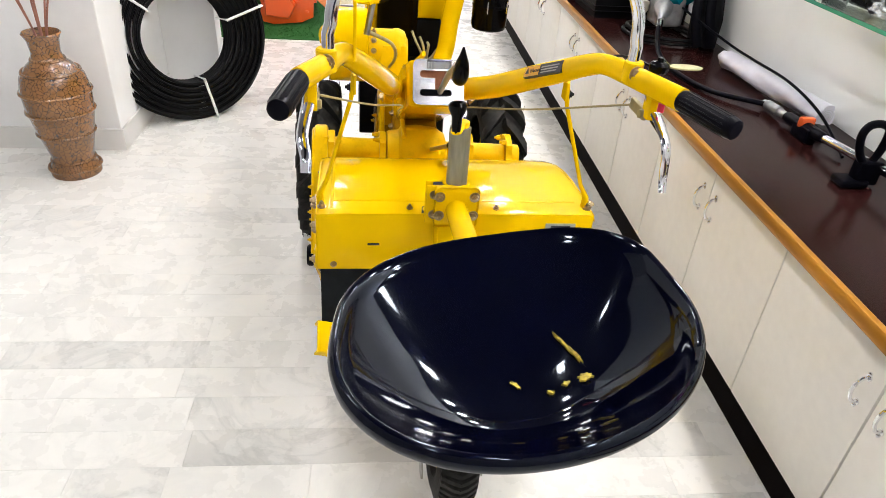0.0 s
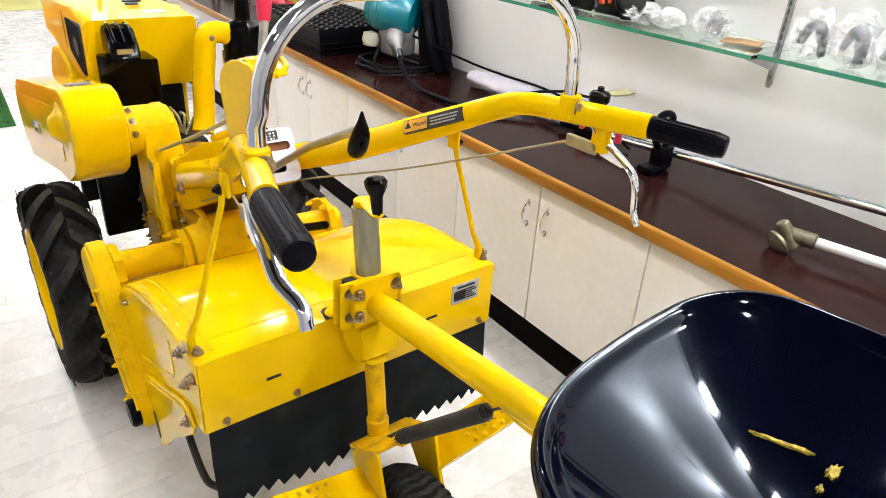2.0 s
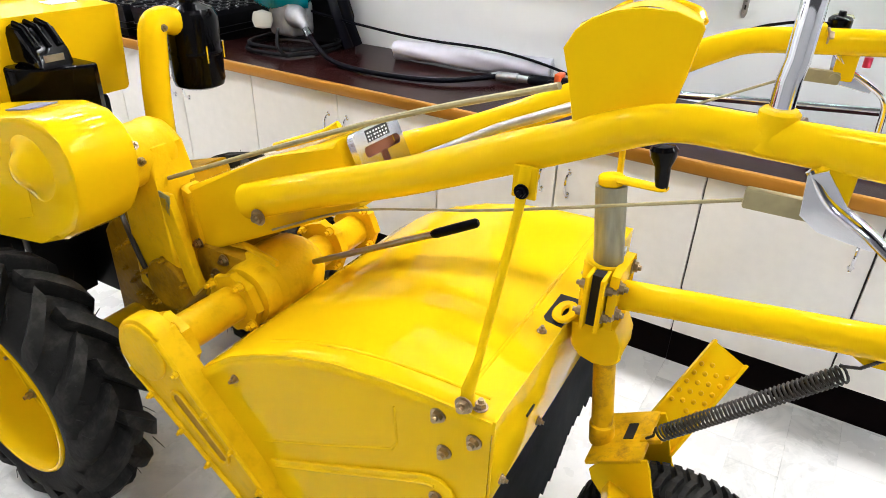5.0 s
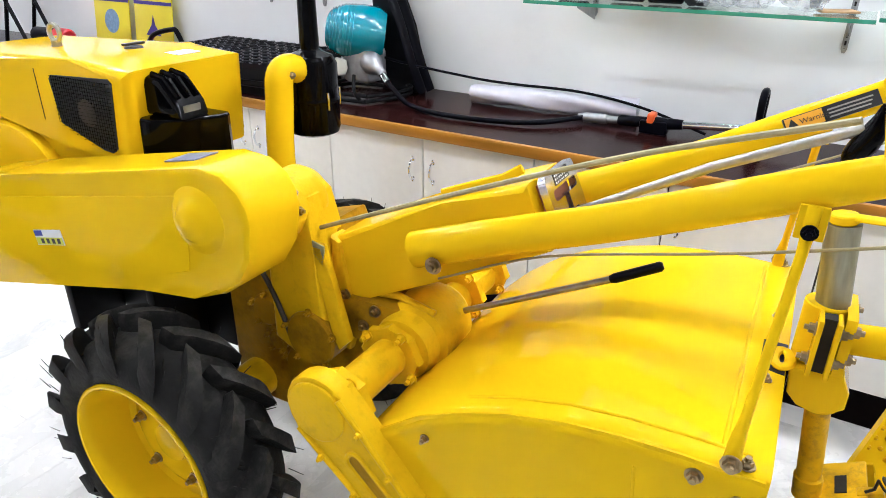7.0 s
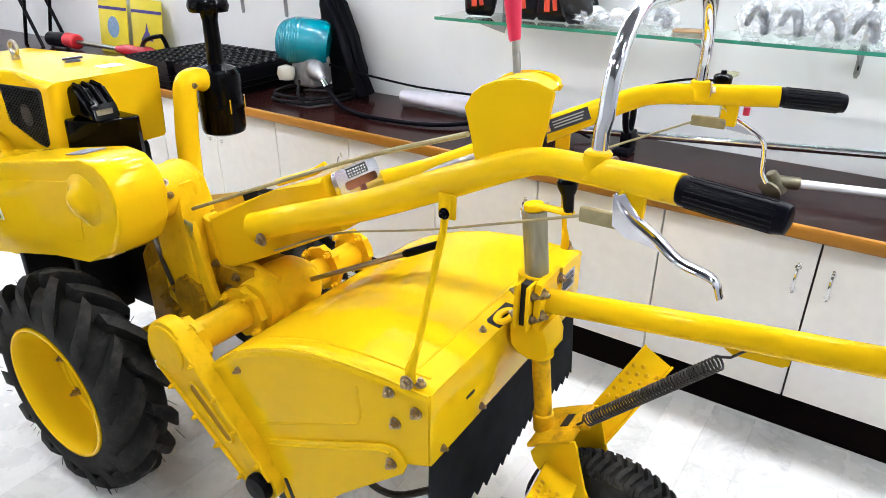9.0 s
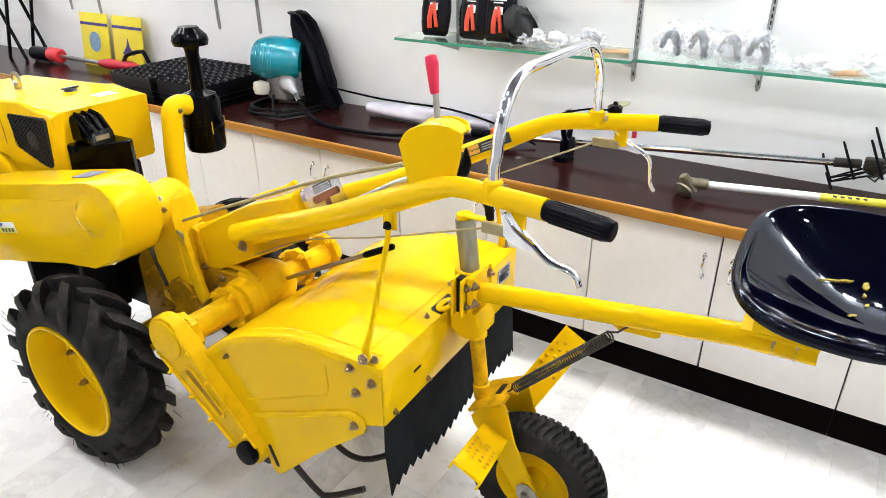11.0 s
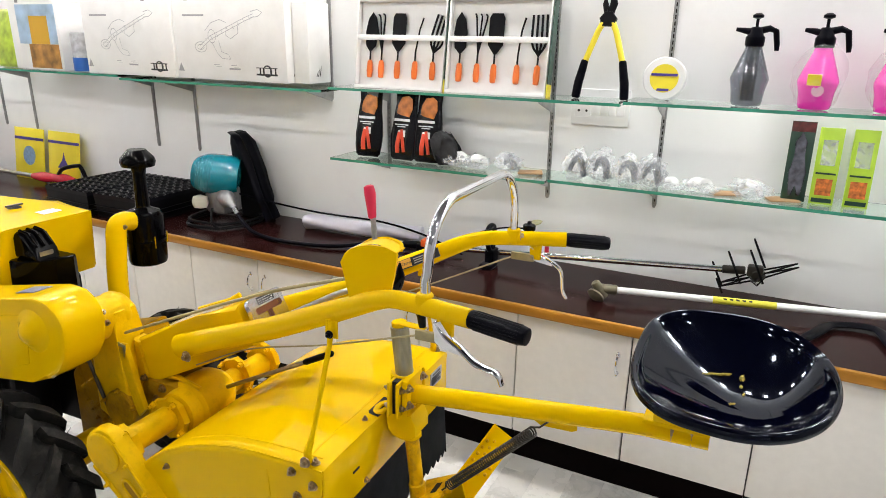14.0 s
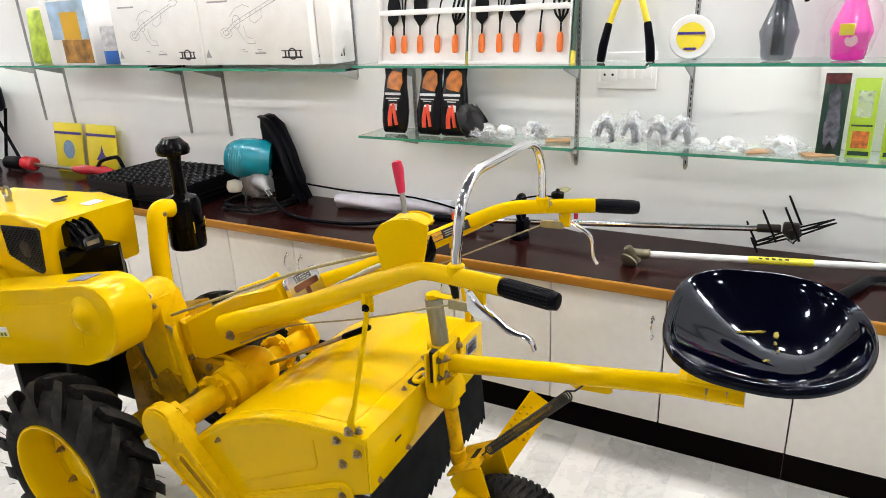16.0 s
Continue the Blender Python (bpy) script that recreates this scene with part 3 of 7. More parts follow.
bolts(hood, bolt_mat, [((u, 0.065, 0.648), (0, 0, 1)) for u in (HL + 0.012, HR - 0.012)], 0.008)
bolts(hood, bolt_mat, [((u, 0.06, 0.648), (0, 0, 1)) for u in (-0.09, 0.12)], 0.006, 0.005)
bolts(hood, bolt_mat, [((u, 0.036, 0.505), (0, -1, 0)) for u in (-0.27, -0.13, 0.2, 0.33)], 0.006, 0.005)
for u in (-0.175, 0.19):
    part("panel_slot", one(box, (u - 0.014, 0.0335, 0.56), (u + 0.014, 0.0362, 0.565)), slot_mat, hood)
bm = bm_new()
prism(bm, [(-0.064, 0.037), (-0.06, 0.066), (-0.05, 0.073), (0.03, 0.073), (0.03, 0.037)], 0.0014, Matrix.Translation((0, 0, 0.6485)))
part("hood_opening", bm, slot_mat, hood, "dark cut-out behind the post")
part("hood_bead", one(sweep, smooth_path([(HL + 0.035, v, w - 0.0015) for v, w in arc[3:9]], 4), 0.0042, 10), yellow, hood)
part("hood_bead", one(sweep, [(HL + 0.035, 0.095, 0.6465), (HR - 0.035, 0.095, 0.6465)], 0.0042, 10), yellow, hood)
white_label = mat("white_label", (0.75, 0.76, 0.78), 0.4)
black_ink = mat("black_ink", (0.01, 0.01, 0.012), 0.4)
plate = part("rating_plate", one(box, (0.243, 0.0335, 0.575), (0.318, 0.036, 0.622)), mat("dull_silver_plate", (0.42, 0.42, 0.4), 0.4, 0.3, vary=0.15, scale=60), hood, "small silver rating plate with dark print", smooth=0)
bm = bm_new()
for k in range(5):
    box(bm, (0.25, 0.0325, 0.582 + k * 0.0055), (0.311 - 0.006 * (k % 3), 0.0335, 0.585 + k * 0.0055))
box(bm, (0.247, 0.0325, 0.586), (0.28, 0.0335, 0.605))
box(bm, (0.256, 0.0325, 0.612), (0.305, 0.0335, 0.617))
part("print", bm, black_ink, plate, smooth=0)

# rubber flap with a toothed lower edge
bm = bm_new()
N = 40
vt, vb = [], []
rt_ = random.Random(21)
for i in range(N + 1):
    u = HL + 0.006 + (HR - HL - 0.012) * i / N
    z = 0.279 + 0.004 * math.sin(i * 0.4) + (0.021 + rt_.uniform(-0.003, 0.003) if i % 2 else 0) + 0.012 * i / N
    u += 0.006 if i % 2 else 0.0
    vt.append((u, 0.0405, 0.5))
    vb.append((u, 0.03 + 0.006 * math.sin(i * 0.3), z))
vm = [(p[0], 0.038 + 0.005 * math.sin(p[0] * 14), 0.4) for p in vt]
sheets = []
for dy in (0.0, 0.004):
    sheets.append([[bm.verts.new((p[0], p[1] + dy, p[2])) for p in row_] for row_ in (vt, vm, vb)])
for rows_ in sheets:
    for a, b in zip(rows_, rows_[1:]):
        for i in range(N):
            bm.faces.new((a[i], a[i + 1], b[i + 1], b[i]))
for i in range(N):
    bm.faces.new((sheets[0][2][i], sheets[0][2][i + 1], sheets[1][2][i + 1], sheets[1][2][i]))
for e_ in (0, N):
    for k in (0, 1):
        bm.faces.new((sheets[0][k][e_], sheets[0][k + 1][e_], sheets[1][k + 1][e_], sheets[1][k][e_]))
part("rubber_flap", bm, flap_rubber, tiller, "black rubber mudflap with a jagged edge")
bm = bm_new()
for k in range(4):
    u = -0.25 + 0.16 * k
    a = k * 0.9
    sweep(bm, smooth_path([(u, 0.45, 0.2), (u, 0.45 - 0.12 * math.cos(a), 0.2 - 0.1), (u + 0.02, 0.3, 0.07), (u + 0.05, 0.2, 0.12)], 4), 0.009, 8)
cyl(bm, (-0.3, 0.45, 0.2), (0.33, 0.45, 0.2), 0.025)
part("tine_shaft", bm, dark_metal, tiller, "dark rotary tine shaft with curved blades")

# central beam and handle arms
bm = bm_new()
prism(bm, [(0.885, 0.685), (0.885, 0.555), (0.80, 0.565), (0.53, 0.705), (0.415, 0.765), (0.463, 0.878), (0.62, 0.815)], 0.15, side(0.0), 0.012)
beam = part("handle_beam", bm, yellow, tiller, "yellow folded steel handle support")
for d in (-1, 1):
    bolts(beam, bolt_mat, [((d * 0.083, 0.838, 0.577), (d, 0, 0))], 0.010)
    bolts(beam, bolt_mat, [((d * 0.131, 0.605, 0.72), (d, 0, 0))], 0.012)
for s in (-1, 1):
    pts = smooth_path([(s * 0.098, 0.66, 0.725), (s * 0.11, 0.5, 0.79), (s * 0.138, 0.3, 0.87), (s * 0.19, 0.1, 0.967), (s * 0.213, 0.02, 1.006), (s * 0.236, -0.06, 1.045), (s * 0.25, -0.11, 1.062), (s * 0.268, -0.18, 1.068), (-0.309, -0.305, 1.079) if s < 0 else (0.306, -0.324, 1.074)], 5)
    k = len(pts)
    arm = part("handle_arm", one(sweep, pts, [0.029 - 0.0125 * min(1, i / (k * 0.7)) for i in range(k)], 16, flat=1.2), yellow, tiller, "yellow steel handle arm")
    a, e = (Vector((-0.309, -0.303, 1.079)), Vector((-0.33, -0.42, 1.075))) if s < 0 else (Vector((0.306, -0.322, 1.074)), Vector((0.348, -0.43, 1.067)))
    d = (e - a).normalized()
    L = (e - a).length
    bm = bm_new()
    sweep(bm, [a, a + d * 0.004, a + d * (L - 0.012), a + d * (L - 0.002), a + d * L], [0.0168, 0.018, 0.018, 0.016, 0.011], 20)
    gp = part("grip", bm, black_grip, arm, "black ribbed rubber grip")
    bm = bm_new()
    q = d.cross(Z).normalized()
    for j in range(18):
        an = j * math.pi / 9
        o = q * math.cos(an) * 0.0178 + Z * math.sin(an) * 0.0178
        sweep(bm, [a + o + d * 0.01, a + o + d * (L - 0.014)], 0.0012, 5)
    tagged(part("ribs", bm, black_grip, gp), kind="stuff")
    # clutch lever
    bm = bm_new()
    box(bm, (s * 0.292 - 0.008, -0.262, 1.012), (s * 0.292 + 0.008, -0.232, 1.062), 0.003)
    part("lever_bracket", bm, yellow, arm)
    bm = bm_new()
    tip = (-0.299, -0.366, 0.953) if s < 0 else (0.312, -0.334, 0.908)
    pts = smooth_path([(s * 0.292, -0.228, 1.055), (s * 0.297, -0.25, 1.03), (s * 0.302, -0.282, 1.012), (s * 0.306, -0.315, 0.99 if s < 0 else 0.985), (tip[0], tip[1] + 0.012, tip[2] + 0.022), tip], 5)
    sweep(bm, pts, [0.012 - 0.004 * i / len(pts) for i in range(len(pts))], 10, flat=0.5)
    part("steering_lever", bm, chrome, arm, "polished steel steering clutch lever")
    bm = bm_new()
    box(bm, (s * 0.288 - 0.005, -0.245, 1.005), (s * 0.288 + 0.005, -0.18, 1.026), 0.003)
    cyl(bm, (s * 0.288 - 0.01, -0.238, 1.016), (s * 0.288 + 0.01, -0.238, 1.016), 0.008, seg=12)
    part("clevis", bm, brass_cable, arm, "zinc clevis on the cable")
    part("lever_plate", one(prism, [(-0.225, 1.052), (-0.24, 1.06), (-0.262, 1.028), (-0.297, 1.004), (-0.29, 0.996), (-0.245, 1.003), (-0.228, 1.015)], 0.004, side(s * 0.302), 0.001), chrome, arm, "triangular polished lever plate")
    # stay
    bm = bm_new()
    foot, head = Vector((s * 0.30, 0.083, 0.655)), Vector((s * 0.24, 0.062, 0.94))
    if s > 0:
        foot.x, foot.y = 0.345, 0.075
    else:
        head.x = -0.221
    sweep(bm, [foot - Vector((0, 0, 0.008)), foot + Vector((0, 0, 0.02)), foot.lerp(head, 0.2), foot.lerp(head, 0.9), head + Vector((0, 0, 0.03))], [0.011, 0.01, 0.0064, 0.0064, 0.009], 12, flat=0.75)
    box(bm, (head.x - 0.003, head.y - 0.016, head.z - 0.012), (head.x + 0.003, head.y + 0.016, head.z + 0.03), 0.002)
    stay = part("stay", bm, yellow, tiller, "thin yellow stay rod")
    bm = bm_new()
    hexbolt(bm, head + Vector((s * 0.009, 0, 0.0)), (s, 0, 0), 0.0072, 0.005)
    part("stay_bolt", bm, black_grip, stay)
    bm = bm_new()
    hexbolt(bm, foot + Vector((s * 0.01, 0, 0)), (s, 0, 0), 0.010)
    part("foot_bolt", bm, bolt_mat, stay)
    # socket of the chrome loop
    bm = bm_new()
    cyl(bm, (s * 0.27, -0.19, 1.055), (s * 0.27, -0.19, 1.096), 0.0178, seg=18, bevel=0.003)
    part("loop_socket", bm, yellow, arm)
    bm = bm_new()
    hexbolt(bm, (s * 0.268, -0.209, 1.078), (s * 0.3, -1, 0), 0.010)
    part("socket_bolt", bm, bolt_mat, arm)

olive = mat("olive_plated_steel", (0.34, 0.33, 0.17), 0.4, 0.6, vary=0.3, scale=40)
bm = bm_new()
lathe(bm, [(0.013, 1.085), (0.017, 1.089), (0.0175, 1.1), (0.014, 1.104), (0.006, 1.106), (0.005, 1.112), (0.0005, 1.112)], (0.302, -0.222, 0), Z, 20)
thr = part("throttle_mount", bm, black_gloss, tiller, "black thumb throttle mount")
bm = bm_new()
prism(bm, [(0.312, -0.226), (0.33, -0.213), (0.355, -0.21), (0.374, -0.217), (0.38, -0.228), (0.37, -0.239), (0.345, -0.241), (0.325, -0.236)], 0.003, Matrix.Translation((0, 0, 1.098)), 0.001)
part("throttle_tab", bm, olive, thr, "olive plated throttle tab")
part("throttle_cable", one(sweep, smooth_path([(0.29, -0.215, 1.094), (0.275, -0.15, 1.09), (0.25, -0.05, 1.055), (0.16, 0.3, 0.895)], 6), 0.0025, 6), black_grip, thr)
bm = bm_new()
cyl(bm, (0.298, -0.275, 1.05), (0.298, -0.275, 1.035), 0.006, seg=10)
part("stop_button", bm, red_plastic, tiller, "small red button under the handle")
d_ = (Vector((0.231, -0.003, 1.02)) - Vector((0.188, 0.122, 0.962))).normalized()
n_ = Vector((-0.8, -0.35, 0.5))
n_ = (n_ - d_ * d_.dot(n_)).normalized()
q_ = n_.cross(d_)
o_ = Vector((0.2035, 0.06, 0.984)) + n_ * 0.0278
wm = Matrix(((d_.x, q_.x, n_.x, o_.x), (d_.y, q_.y, n_.y, o_.y), (d_.z, q_.z, n_.z, o_.z), (0, 0, 0, 1)))
warn = part("warning_sticker", one(box, (-0.07, -0.0125, -0.008), (0.07, 0.0125, 0.0), 0.0, wm), black_ink, tiller, "black and amber warning sticker on the handle arm", smooth=0)
part("amber_field", one(box, (-0.068, -0.011, 0.0002), (-0.012, 0.011, 0.0008), 0.0, wm), mat("amber_print", (0.75, 0.36, 0.02), 0.4), warn, smooth=0)
bm = bm_new()
bmesh.ops.create_cone(bm, cap_ends=True, segments=3, radius1=0.009, radius2=0.009, depth=0.0006, matrix=wm @ Matrix.Translation((-0.058, 0, 0.0012)))
part("triangle", bm, black_ink, warn, smooth=0)
fc = bpy.data.curves.new("word", "FONT")
fc.body, fc.size, fc.align_x, fc.align_y, fc.extrude = "Warning", 0.0125, "LEFT", "CENTER", 0.0003
fo = bpy.data.objects.new("word", fc)
scene.collection.objects.link(fo)
dg = bpy.context.evaluated_depsgraph_get()
wmesh = bpy.data.meshes.new_from_object(fo.evaluated_get(dg))
bpy.data.objects.remove(fo)
wmesh.transform(wm @ Matrix.Translation((-0.047, 0, 0.0012)))
wmesh.materials.clear()
wmesh.materials.append(black_ink)
wo = new("lettering", wmesh)
wo.parent = warn
bm = bm_new()
for k in range(3):
    box(bm, (-0.005, -0.008 + k * 0.006, 0.0002), (0.055 + 0.003 * k, -0.0055 + k * 0.006, 0.0008), 0.0, wm)
tagged(part("small_print", bm, mat("grey_print", (0.35, 0.33, 0.3), 0.5), warn, smooth=0), kind="stuff")

bm = bm_new()
r, zt = 0.125, 1.262
pts = [(-0.267, -0.19, 1.06), (-0.267, -0.19, 1.12)]
pts += [(-0.262 + r - r * math.cos(a), -0.192, zt - r + r * math.sin(a)) for a in [k * math.pi / 24 for k in range(13)]]
pts += [(-x, y, z) for x, y, z in pts[::-1]]
part("chrome_loop", one(sweep, pts, 0.0108, 18, up=Y), chrome, tiller, "bent chrome guard loop between the handles")

# main clutch quadrant with its red lever
bm = bm_new()
prism(bm, [(0.012, 1.03), (0.024, 1.085), (0.033, 1.112), (0.022, 1.132), (0.006, 1.146), (-0.018, 1.156), (-0.045, 1.161), (-0.078, 1.161), (-0.103, 1.153), (-0.106, 1.147), (-0.098, 1.1), (-0.085, 1.04)], 0.006, side(-0.222), 0.002)
quad = part("quadrant", bm, yellow, tiller, "yellow fan-shaped lever quadrant")
bm = bm_new()
sweep(bm, smooth_path([(-0.205, 0.02, 1.135), (-0.2, -0.02, 1.156), (-0.2, -0.06, 1.163), (-0.2, -0.1, 1.15)], 4), 0.02, 10, flat=0.12)
sweep(bm, smooth_path([(-0.198, -0.006, 1.148), (-0.178, -0.02, 1.157), (-0.172, -0.055, 1.162), (-0.178, -0.088, 1.158), (-0.198, -0.1, 1.15)], 4), 0.0042, 8)
part("quadrant_guide", bm, yellow, quad)
bm = bm_new()
sweep(bm, [(-0.2, -0.045, 1.08), (-0.185, -0.03, 1.16), (-0.172, -0.018, 1.21)], 0.006, 10)
lever = part("clutch_lever", bm, steel, tiller, "steel clutch lever")
part("lever_knob", one(sweep, [(-0.1737, -0.018, 1.202), (-0.173, -0.0173, 1.206), (-0.166, -0.008, 1.255), (-0.164, -0.004, 1.268), (-0.1635, -0.003, 1.271)], [0.007, 0.009, 0.0125, 0.011, 0.006], 14), red_plastic, lever, "red plastic lever knob")

# gear gate plate
gm = Matrix.Translation((0.006, 0.416, 0.835)) @ Matrix.Rotation(radians(65), 4, "X")
bm = bm_new()
gate_mat = mat("polished_plate", (0.62, 0.62, 0.66), 0.2, 1.0, vary=0.05)
W, H, T = 0.069, 0.06, 0.006


def gbox(bm, x0, y0, x1, y1, t=T, z=0.0):
    return box(bm, (x0, y0, z - t), (x1, y1, z), 0.0, gm)


T = 0.014
xs, ys = [-W, -0.05, -0.0095, 0.011, 0.037, 0.057, W], [-H, -0.037, -0.019, 0.011, 0.03, H]
slots = {(1, 3), (2, 3), (3, 3), (4, 3), (2, 2), (1, 1), (2, 1), (3, 1)}
gv = {(i, j): bm.verts.new((x, y, 0.0)) for i, x in enumerate(xs) for j, y in enumerate(ys)}
fs = [bm.faces.new((gv[i, j], gv[i + 1, j], gv[i + 1, j + 1], gv[i, j + 1])) for i in range(6) for j in range(5) if (i, j) not in slots]
ex = bmesh.ops.extrude_face_region(bm, geom=fs)
bmesh.ops.translate(bm, vec=(0, 0, -T), verts=[v for v in ex["geom"] if isinstance(v, bmesh.types.BMVert)])
up_ = [e for e in bm.edges if abs(e.verts[0].co.z - e.verts[1].co.z) > T * 0.9]
bmesh.ops.bevel(bm, geom=[e for e in up_ if abs(e.verts[0].co.x) > 0.066 and abs(e.verts[0].co.y) > 0.055], offset=0.016, segments=5, affect="EDGES", profile=0.5)
up_ = [e for e in bm.edges if abs(e.verts[0].co.z - e.verts[1].co.z) > T * 0.9 and (round(e.verts[0].co.x, 4), round(e.verts[0].co.y, 4)) in ((-0.05, 0.03), (-0.05, 0.011), (0.057, 0.03), (0.057, 0.011), (-0.05, -0.019), (-0.05, -0.037), (0.037, -0.019), (0.037, -0.037))]
bmesh.ops.bevel(bm, geom=up_, offset=0.008, segments=4, affect="EDGES", profile=0.5)
bmesh.ops.transform(bm, matrix=gm, verts=bm.verts)
gate = part("gate_plate", bm, gate_mat, beam, "polished gear-shift gate plate")
bm = bm_new()
gbox(bm, -W + 0.012, -0.016, W - 0.006, H - 0.012, 0.003, -T - 0.006)
part("gate_backing", bm, mat("brown_gate", (0.28, 0.09, 0.03), 0.6, vary=0.2), gate, "brown backing seen through the slots", smooth=0)
part("gate_shade", one(gbox, -W + 0.012, -H + 0.01, W - 0.012, -0.0165, 0.003, -T - 0.012), black_grip, gate, smooth=0)
mark = part("gate_marking", one(gbox, -0.032, 0.035, 0.033, 0.056, 0.001, 0.001), black_ink, gate, "dark printed marking", smooth=0)
bm = bm_new()
rs = random.Random(12)
for k in range(7):
    for j in range(3):
        x0_ = -0.03 + k * 0.0088
        gbox(bm, x0_, 0.037 + j * 0.006, x0_ + rs.uniform(0.002, 0.006), 0.040 + j * 0.006, 0.0004, 0.0015)
tagged(part("print", bm, white_label, mark, smooth=0), kind="stuff")
bm = bm_new()
sweep(bm, [(-0.035, 0.64, 0.818), (-0.035, 0.52, 0.868), (-0.03, 0.49, 0.888)], 0.006, 8, flat=1.4)
part("rod_guide", bm, yellow, beam)
bm = bm_new()
sweep(bm, [(0.01, 0.4, 0.815), (0.0, 0.2, 0.93), (-0.005, 0.02, 1.015)], 0.008, 12)
gl = part("gear_lever", bm, steel, tiller, "plain steel gear lever")
part("gear_knob", one(sweep, smooth_path([(-0.005, 0.035, 0.965), (-0.005, 0.02, 0.985), (-0.005, 0.008, 1.015), (-0.005, 0.006, 1.05)], 4), [0.004, 0.01, 0.014, 0.016, 0.017, 0.0175, 0.017, 0.016, 0.0145, 0.012, 0.008, 0.005, 0.002], 14), black_gloss, gl, "black pear-shaped knob")

# cables
bm = bm_new()
sweep(bm, smooth_path([(-0.1, 0.93, 0.70), (-0.1, 0.6, 0.84), (-0.13, 0.3, 0.965), (-0.2, 0.04, 1.065)], 6), 0.0045, 8)
part("control_rod", bm, brass_cable, tiller, "thin olive control rod")
for s in (-1, 1):
    bm = bm_new()
    sweep(bm, smooth_path([(s * 0.085, 0.62, 0.67), (s * 0.09, 0.42, 0.765), (s * 0.18, 0.12, 0.88), (s * 0.288, -0.19, 1.015)], 6), 0.0022, 8)
    part("clutch_cable", bm, brass_cable, tiller, "olive steering clutch cable")
bm = bm_new()
sweep(bm, [(0.026, 0.655, 0.527), (0.037, 0.33, 0.69)], 0.0065, 10)
pl_ = part("rotary_lever", bm, steel, tiller, "thin rotary shift lever")
part("lever_grip", one(sweep, [(0.0365, 0.335, 0.688), (0.037, 0.327, 0.692), (0.058, 0.256, 0.724), (0.059, 0.252, 0.726)], [0.007, 0.0095, 0.0095, 0.006], 12), black_grip, pl_, "black rubber lever grip")
bm = bm_new()
box(bm, (-0.01, -0.0035, -0.03), (0.045, 0.0035, 0.03), 0.001, Matrix.Translation((0.005, 0.636, 0.535)) @ Matrix.Rotation(radians(-35), 4, "X"))
part("shift_label", bm, gate_mat, pl_, "small metal shift plate")

mesh_mat = mat("black_mesh", (0.006, 0.006, 0.007), 0.6, 0.0, vary=0.5, scale=300)

# front engine
bm = bm_new()
cowl = [(1.33, 0.775), (1.316, 0.985), (1.5, 0.994), (1.994, 0.978), (1.998, 0.835), (1.6, 0.828), (1.44, 0.785)]
prism(bm, cowl, 0.335, side(0.022), 0.026)
engine = part("engine_cowl", bm, yellow, tiller, "glossy yellow fuel tank and engine cowl")
bm = bm_new()
sweep(bm, [(-0.1455, 1.625, 0.85), (-0.1455, 1.625, 0.965), (-0.12, 1.625, 0.989), (0.19, 1.625, 0.987)], 0.0014, 6, up=Y)
part("cowl_seam", bm, slot_mat, engine, "thin dark seam across the cowl")
bm = bm_new()
prism(bm, [(1.43, 0.60), (1.405, 0.80), (1.52, 0.86), (1.95, 0.86), (1.97, 0.66), (1.9, 0.5)], 0.29, side(0.02), 0.02)
part("fan_housing", bm, yellow, engine)
bm = bm_new()
prism(bm, [(1.382, 0.815), (1.362, 0.958), (1.372, 0.966), (1.565, 0.957), (1.575, 0.948), (1.562, 0.85), (1.43, 0.806), (1.4, 0.803)], 0.006, side(-0.145), 0.002)
grille = part("grille", bm, mesh_mat, engine, "black perforated metal grille")
bm = bm_new()
for k in range(24):
    v = 1.386 + k * 0.0078
    z0 = 0.81 + max(0, (v - 1.43) * 0.33)
    sweep(bm, [(-0.1487, v, z0), (-0.1487, v - 0.004, 0.957)], 0.0006, 4)
for k in range(19):
    z = 0.815 + k * 0.0078
    sweep(bm, [(-0.1492, 1.384 - (z - 0.815) * 0.13, z), (-0.1492, min(1.567, 1.45 + (z - 0.81) * 3.0), z)], 0.0006, 4)
tagged(part("wire_mesh", bm, black_gloss, grille), kind="stuff")
part("fan_hub", one(lathe, [(0.03, 0.0), (0.03, 0.0012), (0.012, 0.0016), (0.0005, 0.0016)], (-0.148, 1.46, 0.885), (-1, 0, 0), 24), dark_metal, grille, "fan hub dimly seen behind the mesh")
bm = bm_new()
lathe(bm, [(0.215, -0.05), (0.225, 0.02), (0.218, 0.032), (0.2, 0.037), (0.15, 0.034), (0.0005, 0.034)], (-0.12, 1.80, 0.6), (-1, 0, 0), 48)
part("flywheel_cover", bm, yellow, engine, "round yellow flywheel cover")
bm = bm_new()
prism(bm, [(-0.125, 1.34), (-0.125, 1.29), (-0.085, 1.235), (0.0, 1.195), (0.02, 1.21), (0.02, 1.33)], 0.19, Matrix.Translation((0, 0, 0.793)), 0.008)
guard = part("exhaust_box", bm, black_gloss, engine, "black sheet exhaust box")
bm = bm_new()
prism(bm, [(1.335, 0.888), (1.335, 0.955), (1.315, 0.972), (1.275, 0.966), (1.235, 0.92), (1.225, 0.888)], 0.085, side(-0.06), 0.012)
part("exhaust_hood", bm, black_gloss, guard, "black slotted exhaust hood")
bm = bm_new()
for k in range(3):
    u = -0.085 + k * 0.025
    sweep(bm, [(u, 1.31, 0.974), (u, 1.275, 0.968), (u, 1.24, 0.93)], 0.006, 8)
tagged(part("ribs", bm, black_gloss, guard), kind="stuff")
